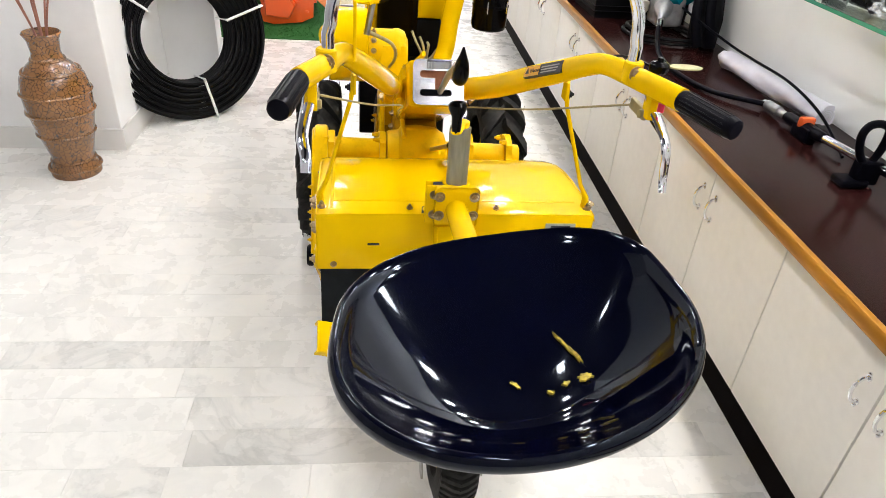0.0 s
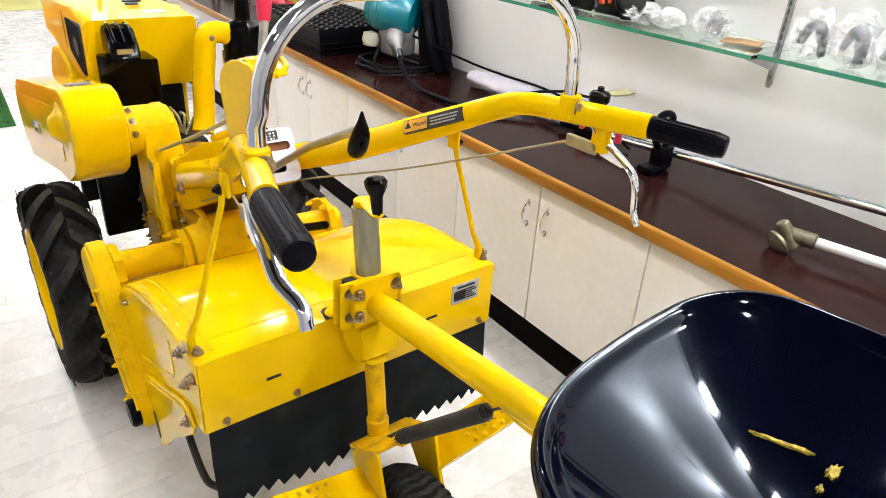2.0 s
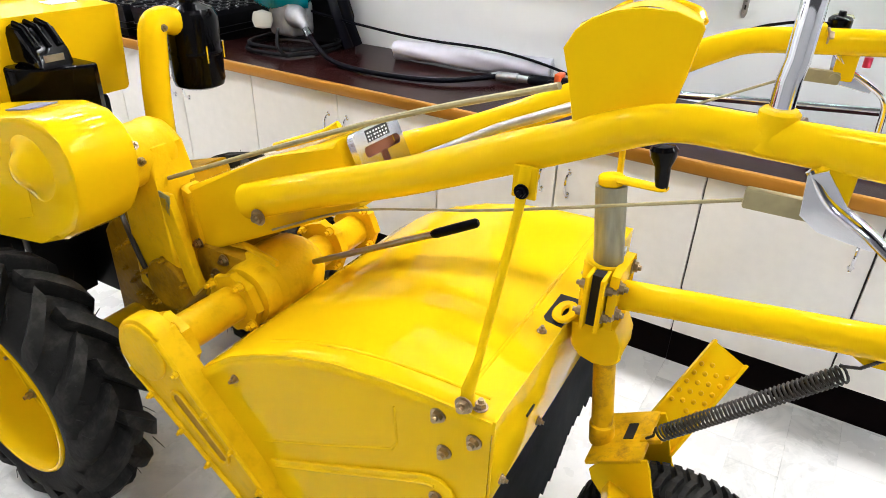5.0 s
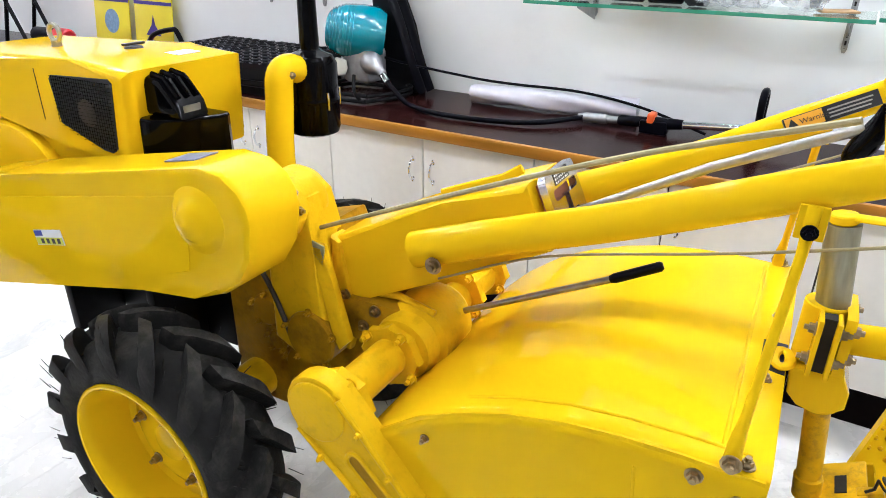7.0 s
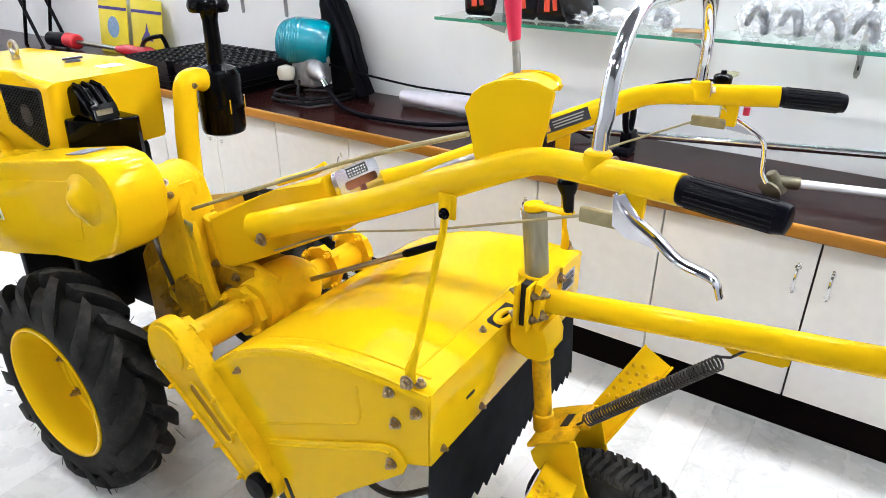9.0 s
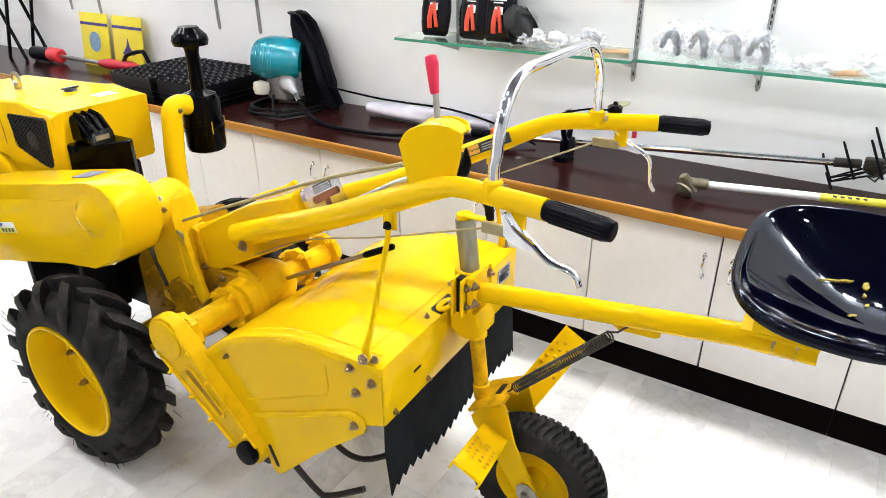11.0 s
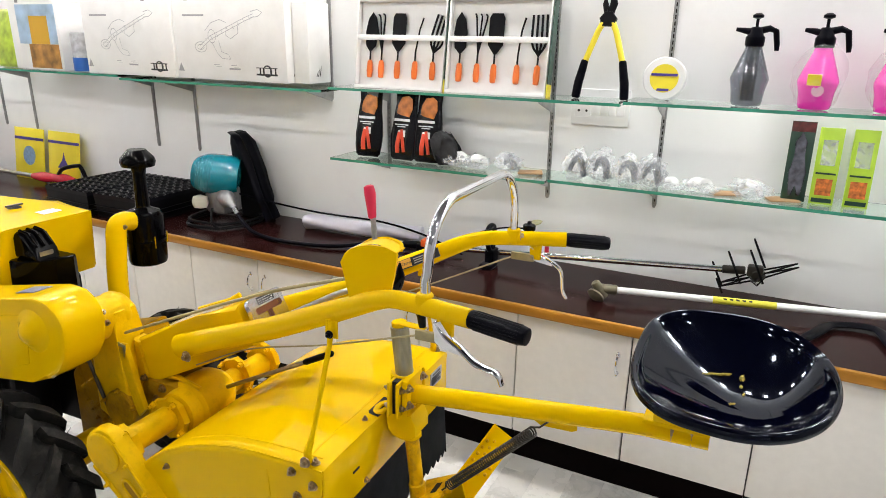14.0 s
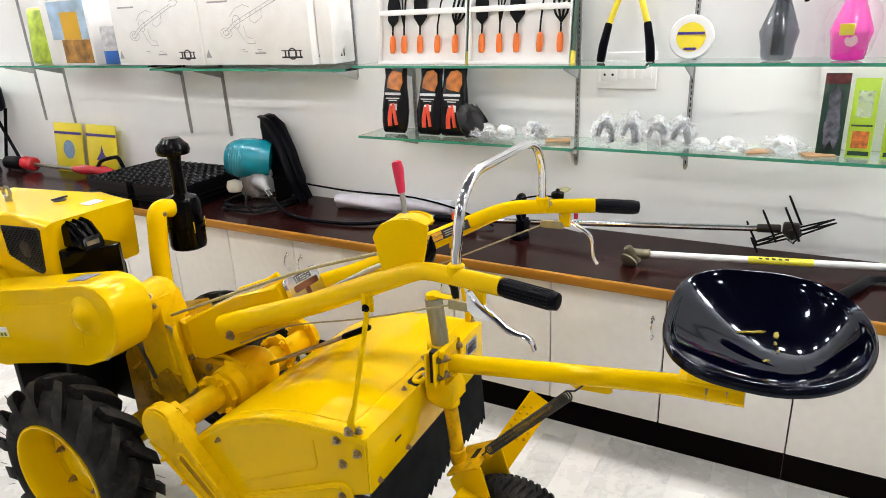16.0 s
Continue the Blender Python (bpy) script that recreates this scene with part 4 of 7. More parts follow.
part("hood_sticker", one(box, (-0.085, 1.229, 0.895), (-0.04, 1.2315, 0.915)), steel, guard, smooth=0)
bm = bm_new()
box(bm, (-0.05, 1.2, 0.3), (0.15, 1.9, 0.62), 0.02)
box(bm, (-0.06, 1.345, 0.6), (0.13, 1.6, 0.77), 0.015)
part("engine_block", bm, black_steel, engine, "black engine block below the cowl")
for y_ in (1.3, 1.62):
    part("engine_mount", one(box, (-0.19, y_, 0.3), (-0.05, y_ + 0.03, 0.56), 0.006), black_steel, engine, "black engine mount plate")
bm = bm_new()
for k in range(3):
    sweep(bm, smooth_path([(0.0 + 0.03 * k, 1.19, 0.76 - 0.02 * k), (0.02 + 0.02 * k, 1.15, 0.72), (0.06, 1.17, 0.66), (0.1, 1.19, 0.70 - 0.02 * k)], 4), 0.005, 6)
part("fuel_line", bm, brass_cable, engine)
bm = bm_new()
cyl(bm, (0.05, 1.53, 0.98), (0.05, 1.53, 0.998), 0.022, seg=24, bevel=0.004)
box(bm, (0.02, 1.525, 1.0), (0.08, 1.535, 1.006), 0.002)
part("fuel_cap", bm, dark_metal, engine, "dark fuel filler cap")
part("tank_label", one(box, (0.05, 1.38, 0.9885), (0.115, 1.44, 0.9905)), white_label, engine, "white label on the tank", smooth=0)
bm = bm_new()
cyl(bm, (0.0, 1.75, 0.97), (0.0, 1.75, 1.0), 0.012, seg=12)
sweep(bm, [(0.0, 1.75 + 0.02 * math.cos(a), 1.018 + 0.02 * math.sin(a)) for a in [k * math.pi / 8 for k in range(16)]], 0.006, 8, up=X, closed=True)
part("lifting_eye", bm, steel, engine, "steel lifting eye")
bm = bm_new()
prism(bm, [(0.856, 0.80), (0.862, 0.83), (0.88, 0.858), (0.915, 0.882), (0.97, 0.888), (1.5, 0.785), (1.74, 0.736), (1.81, 0.712), (1.855, 0.672), (1.878, 0.612), (1.87, 0.54), (1.835, 0.492), (1.78, 0.47), (1.72, 0.474), (1.17, 0.60), (1.02, 0.622), (0.95, 0.645), (0.9, 0.68), (0.868, 0.73)], 0.135, side(-0.235), 0.015)
cover = part("belt_cover", bm, yellow, tiller, "smooth yellow belt cover with rounded ends")
bm = bm_new()
prism(bm, [(1.0, 0.8), (1.03, 0.825), (1.5, 0.735), (1.72, 0.69), (1.785, 0.652), (1.8, 0.59), (1.755, 0.535), (1.68, 0.537), (1.1, 0.653), (1.02, 0.68)], 0.003, side(-0.303), 0.0014)
lathe(bm, [(0.066, -0.002), (0.058, 0.002), (0.047, 0.006), (0.038, 0.012), (0.031, 0.02), (0.024, 0.026), (0.012, 0.03), (0.0005, 0.031)], (-0.303, 0.98, 0.788), (-1, 0, 0), 28)
part("cover_panel", bm, yellow, cover, "raised panel pressed into the cover")
clutch = part("clutch_housing", one(lathe, [(0.066, 0.0), (0.068, 0.012), (0.064, 0.02), (0.063, 0.085), (0.066, 0.09), (0.066, 0.105), (0.056, 0.125), (0.03, 0.135), (0.0005, 0.136)], (-0.172, 0.945, 0.765), (1, 0, 0), 32), yellow_cast, tiller, "yellow clutch housing")
bolts(clutch, bolt_mat, [((-0.152, 0.945 + 0.066 * math.cos(a), 0.765 + 0.066 * math.sin(a)), (0, math.cos(a), math.sin(a))) for a in (2.0, 2.5, 3.0)], 0.007, 0.006)
part("clutch_case", one(prism, [(0.875, 0.72), (0.885, 0.79), (0.92, 0.815), (0.98, 0.8), (1.0, 0.7), (1.0, 0.45), (0.93, 0.415), (0.86, 0.43), (0.85, 0.52)], 0.095, side(-0.085), 0.016), yellow_cast, clutch, "tall yellow cast case below the clutch")
part("clutch_web", one(prism, [(0.868, 0.7), (0.845, 0.69), (0.815, 0.5), (0.835, 0.44), (0.865, 0.45)], 0.05, side(-0.06), 0.008), yellow_cast, clutch)
part("rod_tab", one(prism, [(0.845, 0.70), (0.905, 0.715), (0.85, 0.655)], 0.004, side(-0.13), 0.001), olive, clutch, "small olive tab under the control rod")
blue_ink = mat("blue_ink", (0.02, 0.03, 0.25), 0.4)
lime_ink = mat("lime_sticker", (0.6, 0.6, 0.05), 0.4)
sm = Matrix.Rotation(radians(-12), 4, "X")
deck = part("cover_sticker", one(box, (-0.0008, -0.05, -0.017), (0.0008, 0.05, 0.017), 0.0, Matrix.Translation((-0.3068, 1.44, 0.655)) @ sm), white_label, cover, "small sticker with blue band and dark marks", smooth=0)
bm = bm_new()
box(bm, (-0.0012, 0.02, 0.004), (0.0008, 0.048, 0.016), 0.0, Matrix.Translation((-0.3073, 1.44, 0.655)) @ sm)
part("band", bm, blue_ink, deck, smooth=0)
bm = bm_new()
box(bm, (-0.0012, -0.048, -0.016), (0.0008, 0.048, 0.0), 0.0, Matrix.Translation((-0.3071, 1.44, 0.655)) @ sm)
part("yellow_band", bm, lime_ink, deck, smooth=0)
bm = bm_new()
for k in range(4):
    box(bm, (-0.0012, -0.04 + k * 0.02, -0.013), (0.0008, -0.03 + k * 0.02, -0.002), 0.0, Matrix.Translation((-0.3077, 1.44, 0.655)) @ sm)
tagged(part("print", bm, black_ink, deck, smooth=0), kind="stuff")
top_st = part("top_sticker", one(box, (-0.028, -0.04, -0.001), (0.028, 0.04, 0.0012), 0.0, Matrix.Translation((-0.235, 1.05, 0.8745)) @ Matrix.Rotation(radians(-11), 4, "X")), mat("grey_sticker", (0.2, 0.2, 0.28), 0.35, vary=0.4, scale=60), cover, "small grey warning sticker", smooth=0)

# oil-bath air cleaner and its pipe
bm = bm_new()
lathe(bm, [(0.05, 0.78), (0.062, 0.786), (0.066, 0.80), (0.066, 0.862), (0.068, 0.866), (0.068, 0.872), (0.065, 0.876), (0.065, 0.955), (0.055, 0.975), (0.03, 0.985), (0.024, 0.99), (0.022, 1.11), (0.026, 1.13), (0.054, 1.134), (0.059, 1.15),
           (0.055, 1.165), (0.04, 1.18), (0.03, 1.192), (0.0005, 1.193)], (0.285, 1.19, 0), Z, 32)
cleaner = part("air_cleaner", bm, black_gloss, tiller, "black oil-bath air cleaner with mushroom cap")
for a in (2.6, 4.4, 5.6, 0.3):
    x, y = 0.285 + 0.069 * math.cos(a), 1.19 + 0.069 * math.sin(a)
    part("clip", one(sweep, [(x, y, 0.85), (x, y, 0.888), (x * 0.99 + 0.00285, y, 0.892)], 0.0028, 6), chrome, cleaner)
bm = bm_new()
sweep(bm, smooth_path([(0.24, 1.19, 0.945), (0.195, 1.187, 0.957), (0.162, 1.183, 0.942), (0.15, 1.18, 0.88), (0.137, 1.176, 0.8), (0.128, 1.17, 0.71), (0.11, 1.15, 0.66)], 5), 0.033, 18)
pipe_bolt = ("pipe_bolt", hexbolt(bm_new(), (0.168, 1.158, 0.945), (0.2, -1, 0.2), 0.01), bolt_mat)
part(*pipe_bolt, part("intake_pipe", bm, yellow, tiller, "yellow intake pipe"))

# seat post, tube, pan seat
RAKE = Matrix.Translation((0.005, 0.003, 0.8)) @ Matrix.Rotation(radians(-6.8), 4, "X") @ Matrix.Translation((-0.005, -0.003, -0.8))
bm = bm_new()
cyl(bm, (0.005, 0.003, 0.70), (0.005, 0.003, 0.878), 0.0235, seg=28)
post = part("post_sleeve", bm, zinc, tiller, "dull zinc-plated post sleeve")
post.matrix_local = RAKE
bm = bm_new()
cyl(bm, (0.005, 0.003, 0.878), (0.005, 0.003, 0.892), 0.0195, seg=24, bevel=0.002)
sweep(bm, [(0.005, 0.003, 0.888), (-0.017, -0.074, 0.888), (-0.019, -0.082, 0.888)], [0.013, 0.012, 0.008], 12, flat=0.4)
part("post_cap", bm, yellow, post)
part("post_knob", one(lathe, [(0.008, 0.885), (0.01, 0.9), (0.011, 0.92), (0.018, 0.935), (0.0195, 0.945), (0.015, 0.951), (0.0005, 0.953)], (-0.017, -0.074, 0), Z, 20), black_gloss, post, "black knob on the post")
bm = bm_new()
cyl(bm, (0.005, 0.003, 0.39), (0.005, 0.003, 0.72), 0.019, seg=20)
part("post_shaft", bm, yellow_worn, tiller, "worn yellow steering post").matrix_local = RAKE
clamp = part("clamp_plate", one(box, (-0.045, -0.034, 0.652), (0.055, -0.024, 0.755), 0.012), yellow, tiller, "yellow plate with four bolts on the post")
cb_ = part("clamp_base", one(prism, [(-0.023, 0.652), (0.05, 0.652), (0.05, 0.605), (0.036, 0.586), (0.012, 0.576), (-0.01, 0.578), (-0.03, 0.592), (-0.033, 0.62)], 0.08, side(0.005), 0.005), yellow, clamp)
cb_.matrix_local = RAKE
part("clamp_sleeve", one(cyl, (0.005, 0.003, 0.654), (0.005, 0.003, 0.752), 0.031, seg=28, bevel=0.002), yellow, clamp)
for v0, v1 in ((0.0055, 0.0125), (-0.0185, -0.0115)):
    fl = part("clamp_flange", one(box, (-0.062, v0, 0.655), (-0.022, v1, 0.75), 0.002), yellow, clamp)
    d_ = 1 if v0 > 0 else -1
    bolts(fl, bolt_mat, [((-0.045, v1 if d_ > 0 else v0, z_), (0, d_, 0)) for z_ in (0.678, 0.728)], 0.008, 0.008)
part("clamp_gap", one(box, (-0.046, -0.0113, 0.657), (-0.024, 0.0053, 0.748)), slot_mat, clamp, "dark slit in the clamp", smooth=0)
part("clamp_collar", one(cyl, (0.005, 0.003, 0.566), (0.005, 0.003, 0.58), 0.027, seg=24, bevel=0.003), yellow, clamp).matrix_local = RAKE
bm = bm_new()
sweep(bm, [(-0.028 + 0.025 * math.cos(a), 0.044 + 0.012 * math.sin(a), 0.6555) for a in [math.pi * k / 12 for k in range(24)]], 0.0085, 8, closed=True, up=Z, flat=0.6)
part("hitch_ring", bm, yellow, clamp, "yellow oval ring bracket at the cut-out")
bolts(clamp, bolt_mat, [((u, -0.034, w), (0, -1, 0)) for u in (-0.034, 0.044) for w in (0.684, 0.731)], 0.009)
bolts(clamp, bolt_mat, [((0.03, -0.024, 0.63), (0, -1, 0))], 0.008)
bm = bm_new()
sweep(bm, [(0.005, -0.03, 0.698), (0.0, -0.3, 0.733), (-0.005, -0.6, 0.77), (-0.008, -0.735, 0.775)], 0.0245, 20)
prism(bm, [(-0.34, 0.72), (-0.455, 0.735), (-0.455, 0.712), (-0.445, 0.706), (-0.37, 0.703)], 0.006, side(0.0))
tube = part("seat_tube", bm, yellow, tiller, "yellow seat tube")
for v in (-0.66, -0.70):
    part("u_bolt", one(sweep, [(0.0 + 0.028 * math.cos(a), v, 0.775 + 0.028 * math.sin(a)) for a in [k * math.pi / 8 for k in range(16)]], 0.004, 6, up=Y, closed=True), bolt_mat, tube)
# pan seat
SC = Vector((-0.056, -0.757, 0.002))
SEAT_LOW = 0.878


def sgn_pow(c, p):
    return math.copysign(abs(c) ** p, c)


def seat_pt(a, f, dz=0.0, grow=1.0):
    """a: the angle round the pan, 0 to its right, f: 0 in the middle, 1 on the rim."""
    ca, sa = math.cos(a), math.sin(a)
    p = 1 - ((0.22 + 0.18 * min(1, max(0, ca) * 3)) * min(1, sa * 3) if sa > 0 else 0.03 * min(1, -sa * 3)) * f
    x = 0.192 * sgn_pow(ca, p) * grow
    y = (0.182 if sa > 0 else 0.178) * sgn_pow(sa, p) * grow
    rim = 0.962 + 0.01 * ca * ca + 0.165 * x + 0.004 * max(0, sa) ** 3 + 0.01 * max(0, -sa) ** 2
    e = 2.1 + 0.5 * max(0, -sa) + 0.5 * max(0, ca) - 0.45 * max(0, sa)
    z = SEAT_LOW + 0.1 * x * f + (rim - SEAT_LOW - 0.1 * x) * f ** e
    back = -0.03 * (1 - f) ** 1.5
    return SC + Vector((x * f, y * f + back, z + dz))


NA = 96
ang = [2 * math.pi * k / NA for k in range(NA)]
loops = [[seat_pt(a, f) for a in ang] for f in (0.02, 0.1, 0.2, 0.3, 0.4, 0.5, 0.58, 0.66, 0.73, 0.8, 0.86, 0.9, 0.93)]
for f, dz in ((0.945, 0.0012), (0.96, 0.0022), (0.985, 0.0025)):
    loops.append([seat_pt(a, f, dz) for a in ang])
for g, dz in ((1.005, 0.002), (1.025, -0.001), (1.038, -0.005), (1.043, -0.010), (1.04, -0.015), (1.032, -0.018), (1.024, -0.017), (1.022, -0.011), (1.005, -0.007)):
    loops.append([seat_pt(a, 1.0, dz, g) for a in ang])
for f in (0.96, 0.9, 0.8, 0.65, 0.45, 0.2, 0.02):
    loops.append([seat_pt(a, f, -0.006) for a in ang])
bm = bm_new()
rings(bm, loops)
seat = part("pan_seat", bm, seat_paint, tiller, "glossy black steel pan seat with yellow scuffs", smooth=80)
scuff = mat("yellow_scuff", (0.45, 0.33, 0.03), 0.6, vary=0.7, scale=160)


def seat_z(x, y):
    """Height of the pan over a place given from its middle."""
    best = None
    for k in range(72):
        for f in (0.1, 0.2, 0.3, 0.4, 0.5, 0.6, 0.7, 0.8):
            p = seat_pt(2 * math.pi * k / 72, f) - SC
            d = math.hypot(p.x - x, p.y - y)
            if best is None or d < best[0]:
                best = (d, p.z)
    return best[1]


for cx, cy, l, w, tn in ((0.068, 0.02, 0.045, 0.006, 1.25), (0.077, 0.012, 0.06, 0.004, 1.2), (0.084, 0.0, 0.03, 0.004, 1.3), (0.01, -0.022, 0.02, 0.006, 0.9), (0.085, -0.036, 0.018, 0.012, 0.4), (0.064, -0.036, 0.009, 0.007, 0.0),
                         (0.046, -0.042, 0.009, 0.006, 0.5), (0.1, 0.09, 0.012, 0.003, 1.2)):
    bm = bm_new()
    rs = random.Random(int(cx * 1000) + 40)
    top_, n_ = [], 18
    cx, cy = cx + 0.005, cy + 0.015
    z0 = seat_z(cx, cy)
    gx, gy = (seat_z(cx + 0.03, cy) - seat_z(cx - 0.03, cy)) / 0.06, (seat_z(cx, cy + 0.03) - seat_z(cx, cy - 0.03)) / 0.06
    for k in range(n_):
        a = 2 * math.pi * k / n_
        r = rs.uniform(0.4, 1.15)
        x, y = l / 2 * math.cos(a) * r, w / 2 * math.sin(a) * r
        dx, dy = x * math.cos(tn) + y * math.sin(tn), -x * math.sin(tn) + y * math.cos(tn)
        top_.append(SC + Vector((cx + dx, cy + dy, z0 + gx * dx + gy * dy + 0.0024)))
    vs_ = [bm.verts.new(p) for p in top_]
    vb_ = [bm.verts.new(p - Vector((0, 0, 0.003))) for p in top_]
    bm.faces.new(vs_)
    for k in range(n_):
        bm.faces.new((vs_[k], vb_[k], vb_[(k + 1) % n_], vs_[(k + 1) % n_]))
    part("scuff", bm, scuff, seat, "scraped yellow paint mark", smooth=0)
bm = bm_new()
box(bm, (-0.045, -0.735, 0.797), (0.028, -0.60, 0.806), 0.002)
box(bm, (-0.045, -0.73, 0.806), (-0.036, -0.62, 0.88), 0.002)
box(bm, (0.018, -0.73, 0.806), (0.027, -0.62, 0.885), 0.002)
part("seat_bracket", bm, yellow, tube, "folded yellow bracket under the seat")

# tail wheel with fork, footrests and spring
TW = Vector((0.012, -0.205, 0.186))
tail = part("tail_wheel", one(lathe, [(0.105, 0.03), (0.10, 0.034), (0.094, 0.028), (0.086, 0.008), (0.06, 0.0), (0.035, 0.004), (0.033, 0.034), (0.0005, 0.036)], TW, -X, 36, cap=False), yellow, tiller, "yellow rim of the small tail wheel")
bm = bm_new()
lathe(bm, [(0.1, 0.032), (0.115, 0.046), (0.145, 0.05), (0.163, 0.044), (0.172, 0.026), (0.175, 0.0), (0.172, -0.026), (0.163, -0.044), (0.145, -0.05), (0.115, -0.046), (0.1, -0.032)], TW, X, 56, cap=False)
tt = part("tail_tyre", bm, rubber, tail, "small black tyre with wavy block tread")
bm = bm_new()
for k in range(52):
    a = 2 * math.pi * k / 52
    loops = []
    for f in (-1, -0.8, -0.4, 0.0, 0.4, 0.8, 1.0):
        aa = a + 0.035 * math.cos(f * 4.2)
        r = 0.187 - 0.018 * abs(f) ** 3
        lp = []
        for da, dr in ((-0.034, -0.018), (-0.029, 0.0), (0.029, 0.0), (0.034, -0.018)):
            lp.append(TW + Vector((f * 0.043, math.cos(aa + da) * (r + dr), math.sin(aa + da) * (r + dr))))
        loops.append(lp)
    rings(bm, loops)
tagged(part("tread", bm, rubber, tt, smooth=0), kind="stuff")
fork = part("tail_fork", one(cyl, (0.005, 0.003, 0.385), (0.005, 0.003, 0.43), 0.0225, seg=20, bevel=0.003), yellow_worn, tiller, "yellow strap fork of the tail wheel")
fork.matrix_local = RAKE
for s in (-1, 1):
    leg = [(-0.045, 0.372), (-0.062, 0.402), (-0.135, 0.44), (-0.142, 0.425), (-0.165, 0.33), (-0.232, 0.2), (-0.232, 0.17), (-0.205, 0.157), (-0.18, 0.17), (-0.105, 0.29), (-0.052, 0.352)]
    part("fork_leg", one(prism, leg, 0.007, side(0.012 + s * 0.066), 0.002), yellow, fork, "flat yellow fork leg").matrix_local = RAKE.inverted()
tilt_ = Matrix.Translation((0.012, -0.052, 0.393)) @ Matrix.Rotation(radians(-29), 4, "X")
part("fork_bridge", one(box, (-0.0695, -0.085, -0.004), (0.0695, 0.018, 0.004), 0.0015, tilt_), yellow_worn, fork, "bent yellow strap across the fork").matrix_local = RAKE.inverted()
part("fork_slot", one(box, (-0.012, -0.056, 0.004), (0.032, -0.038, 0.0055), 0.0, tilt_), slot_mat, fork, "dark slot through the strap", smooth=0).matrix_local = RAKE.inverted()
part("spring_tab", one(box, (-0.02, -0.108, -0.003), (0.0, -0.07, 0.006), 0.002, tilt_), yellow_worn, fork).matrix_local = RAKE.inverted()
for s in (-1, 1):
    bm = bm_new()
    hexbolt(bm, (0.012 + s * 0.072, -0.205, 0.186), (s, 0, 0), 0.013, 0.012)
    prism(bm, [(-0.18, 0.205), (-0.192, 0.219), (-0.212, 0.222), (-0.23, 0.208), (-0.285, 0.125), (-0.292, 0.105), (-0.28, 0.09), (-0.258, 0.086), (-0.235, 0.1), (-0.182, 0.178)], 0.004, side(0.012 + s * 0.0725), 0.001)
    part("axle_plate", bm, steel, fork, "bare steel axle plate and nut").matrix_local = RAKE.inverted()
for s in (-1, 1):
    a, b = (Vector((-0.062, -0.117, 0.353)), Vector((-0.302, -0.165, 0.45))) if s < 0 else (Vector((0.086, -0.125, 0.357)), Vector((0.24, -0.206, 0.497)))
    d = (b - a).normalized()
    w = Vector((0, -0.9, -0.42))
    w = w - d * d.dot(w)
    w.normalize()
    nrm = d.cross(w).normalized()
    m = Matrix((( d.x, w.x, nrm.x, a.x), (d.y, w.y, nrm.y, a.y), (d.z, w.z, nrm.z, a.z), (0, 0, 0, 1)))
    L = (b - a).length
    bm = bm_new()
    fold = [(-0.038, -0.018), (-0.038, 0.001), (-0.036, 0.003), (0.036, 0.003), (0.038, 0.001), (0.038, -0.018), (0.033, -0.018), (0.033, -0.003), (-0.033, -0.003), (-0.033, -0.018)]
    rings(bm, [[m @ Vector((x, p, q)) for p, q in fold] for x in (0.0, L)])
    ped = part("footrest", bm, yellow, tiller, "yellow folded footrest with raised grip dimples")
    bm = bm_new()
    up = 1 if nrm.z > 0 else -1
    for i in range(5):
        for j in range(4):
            bmesh.ops.create_cone(bm, cap_ends=True, segments=8, radius1=0.0055, radius2=0.003, depth=0.005,
                                  matrix=m @ Matrix.Translation((L * 0.38 + i * 0.022 + (j % 2) * 0.011, -0.026 + j * 0.017, up * 0.005)) @ Matrix.Rotation(0 if up > 0 else math.pi, 4, "X"))
    tagged(part("tread_pattern", bm, yellow_worn, ped, "worn raised dimples"), kind="stuff")
bm = bm_new()
a, b = Vector((-0.006, -0.141, 0.463)), Vector((-0.006, -0.354, 0.684))
d = (b - a).normalized()
q1 = d.cross(X).normalized()
q2 = d.cross(q1)
turns, pts = 44, []
for i in range(turns * 10 + 1):
    an = 2 * math.pi * i / 10
    pts.append(a + (b - a) * (i / (turns * 10)) + q1 * math.cos(an) * 0.0125 + q2 * math.sin(an) * 0.0125)
sweep(bm, pts, 0.0022, 5)
sweep(bm, [b + q1 * 0.0125, b + d * 0.02, b + d * 0.065], 0.0025, 6)
sweep(bm, [a + q1 * 0.0125, a - d * 0.015, a - d * 0.03], 0.0025, 6)
part("return_spring", bm, dark_metal, tiller, "dark steel coil spring")

# ---- shelves on the wall ----
glass = mat("green_glass", (0.80, 0.95, 0.88), 0.02, transmission=1.0)
glass_edge = mat("polished_glass_edge", (0.05, 0.30, 0.20), 0.12, vary=0.2, scale=20)
bracket_steel = mat("grey_slotted_steel", (0.34, 0.34, 0.34), 0.4, 0.5, vary=0.2, scale=30)
clear_wrap = mat("clear_plastic_wrap", (0.85, 0.87, 0.9), 0.1, alpha=0.3, spec=1.0, vary=0.05, scale=60)
thin_wrap = mat("thin_clear_wrap", (0.9, 0.9, 0.92), 0.08, alpha=0.1, spec=1.0)
white_card = mat("white_cardboard", (0.85, 0.845, 0.83), 0.5, vary=0.04, scale=12, dirt=(0.6, 0.57, 0.5), dirt_amount=0.25, dirt_scale=5)
grey_ink = mat("grey_print", (0.35, 0.35, 0.37), 0.5)
orange_plastic = mat("orange_plastic", (0.75, 0.16, 0.02), 0.4, vary=0.06, scale=20)
bag_black = mat("black_printed_bag", (0.004, 0.004, 0.006), 0.18, spec=0.2, coat=0.2, vary=0.3, scale=14, bump=0.5, bump_scale=45)
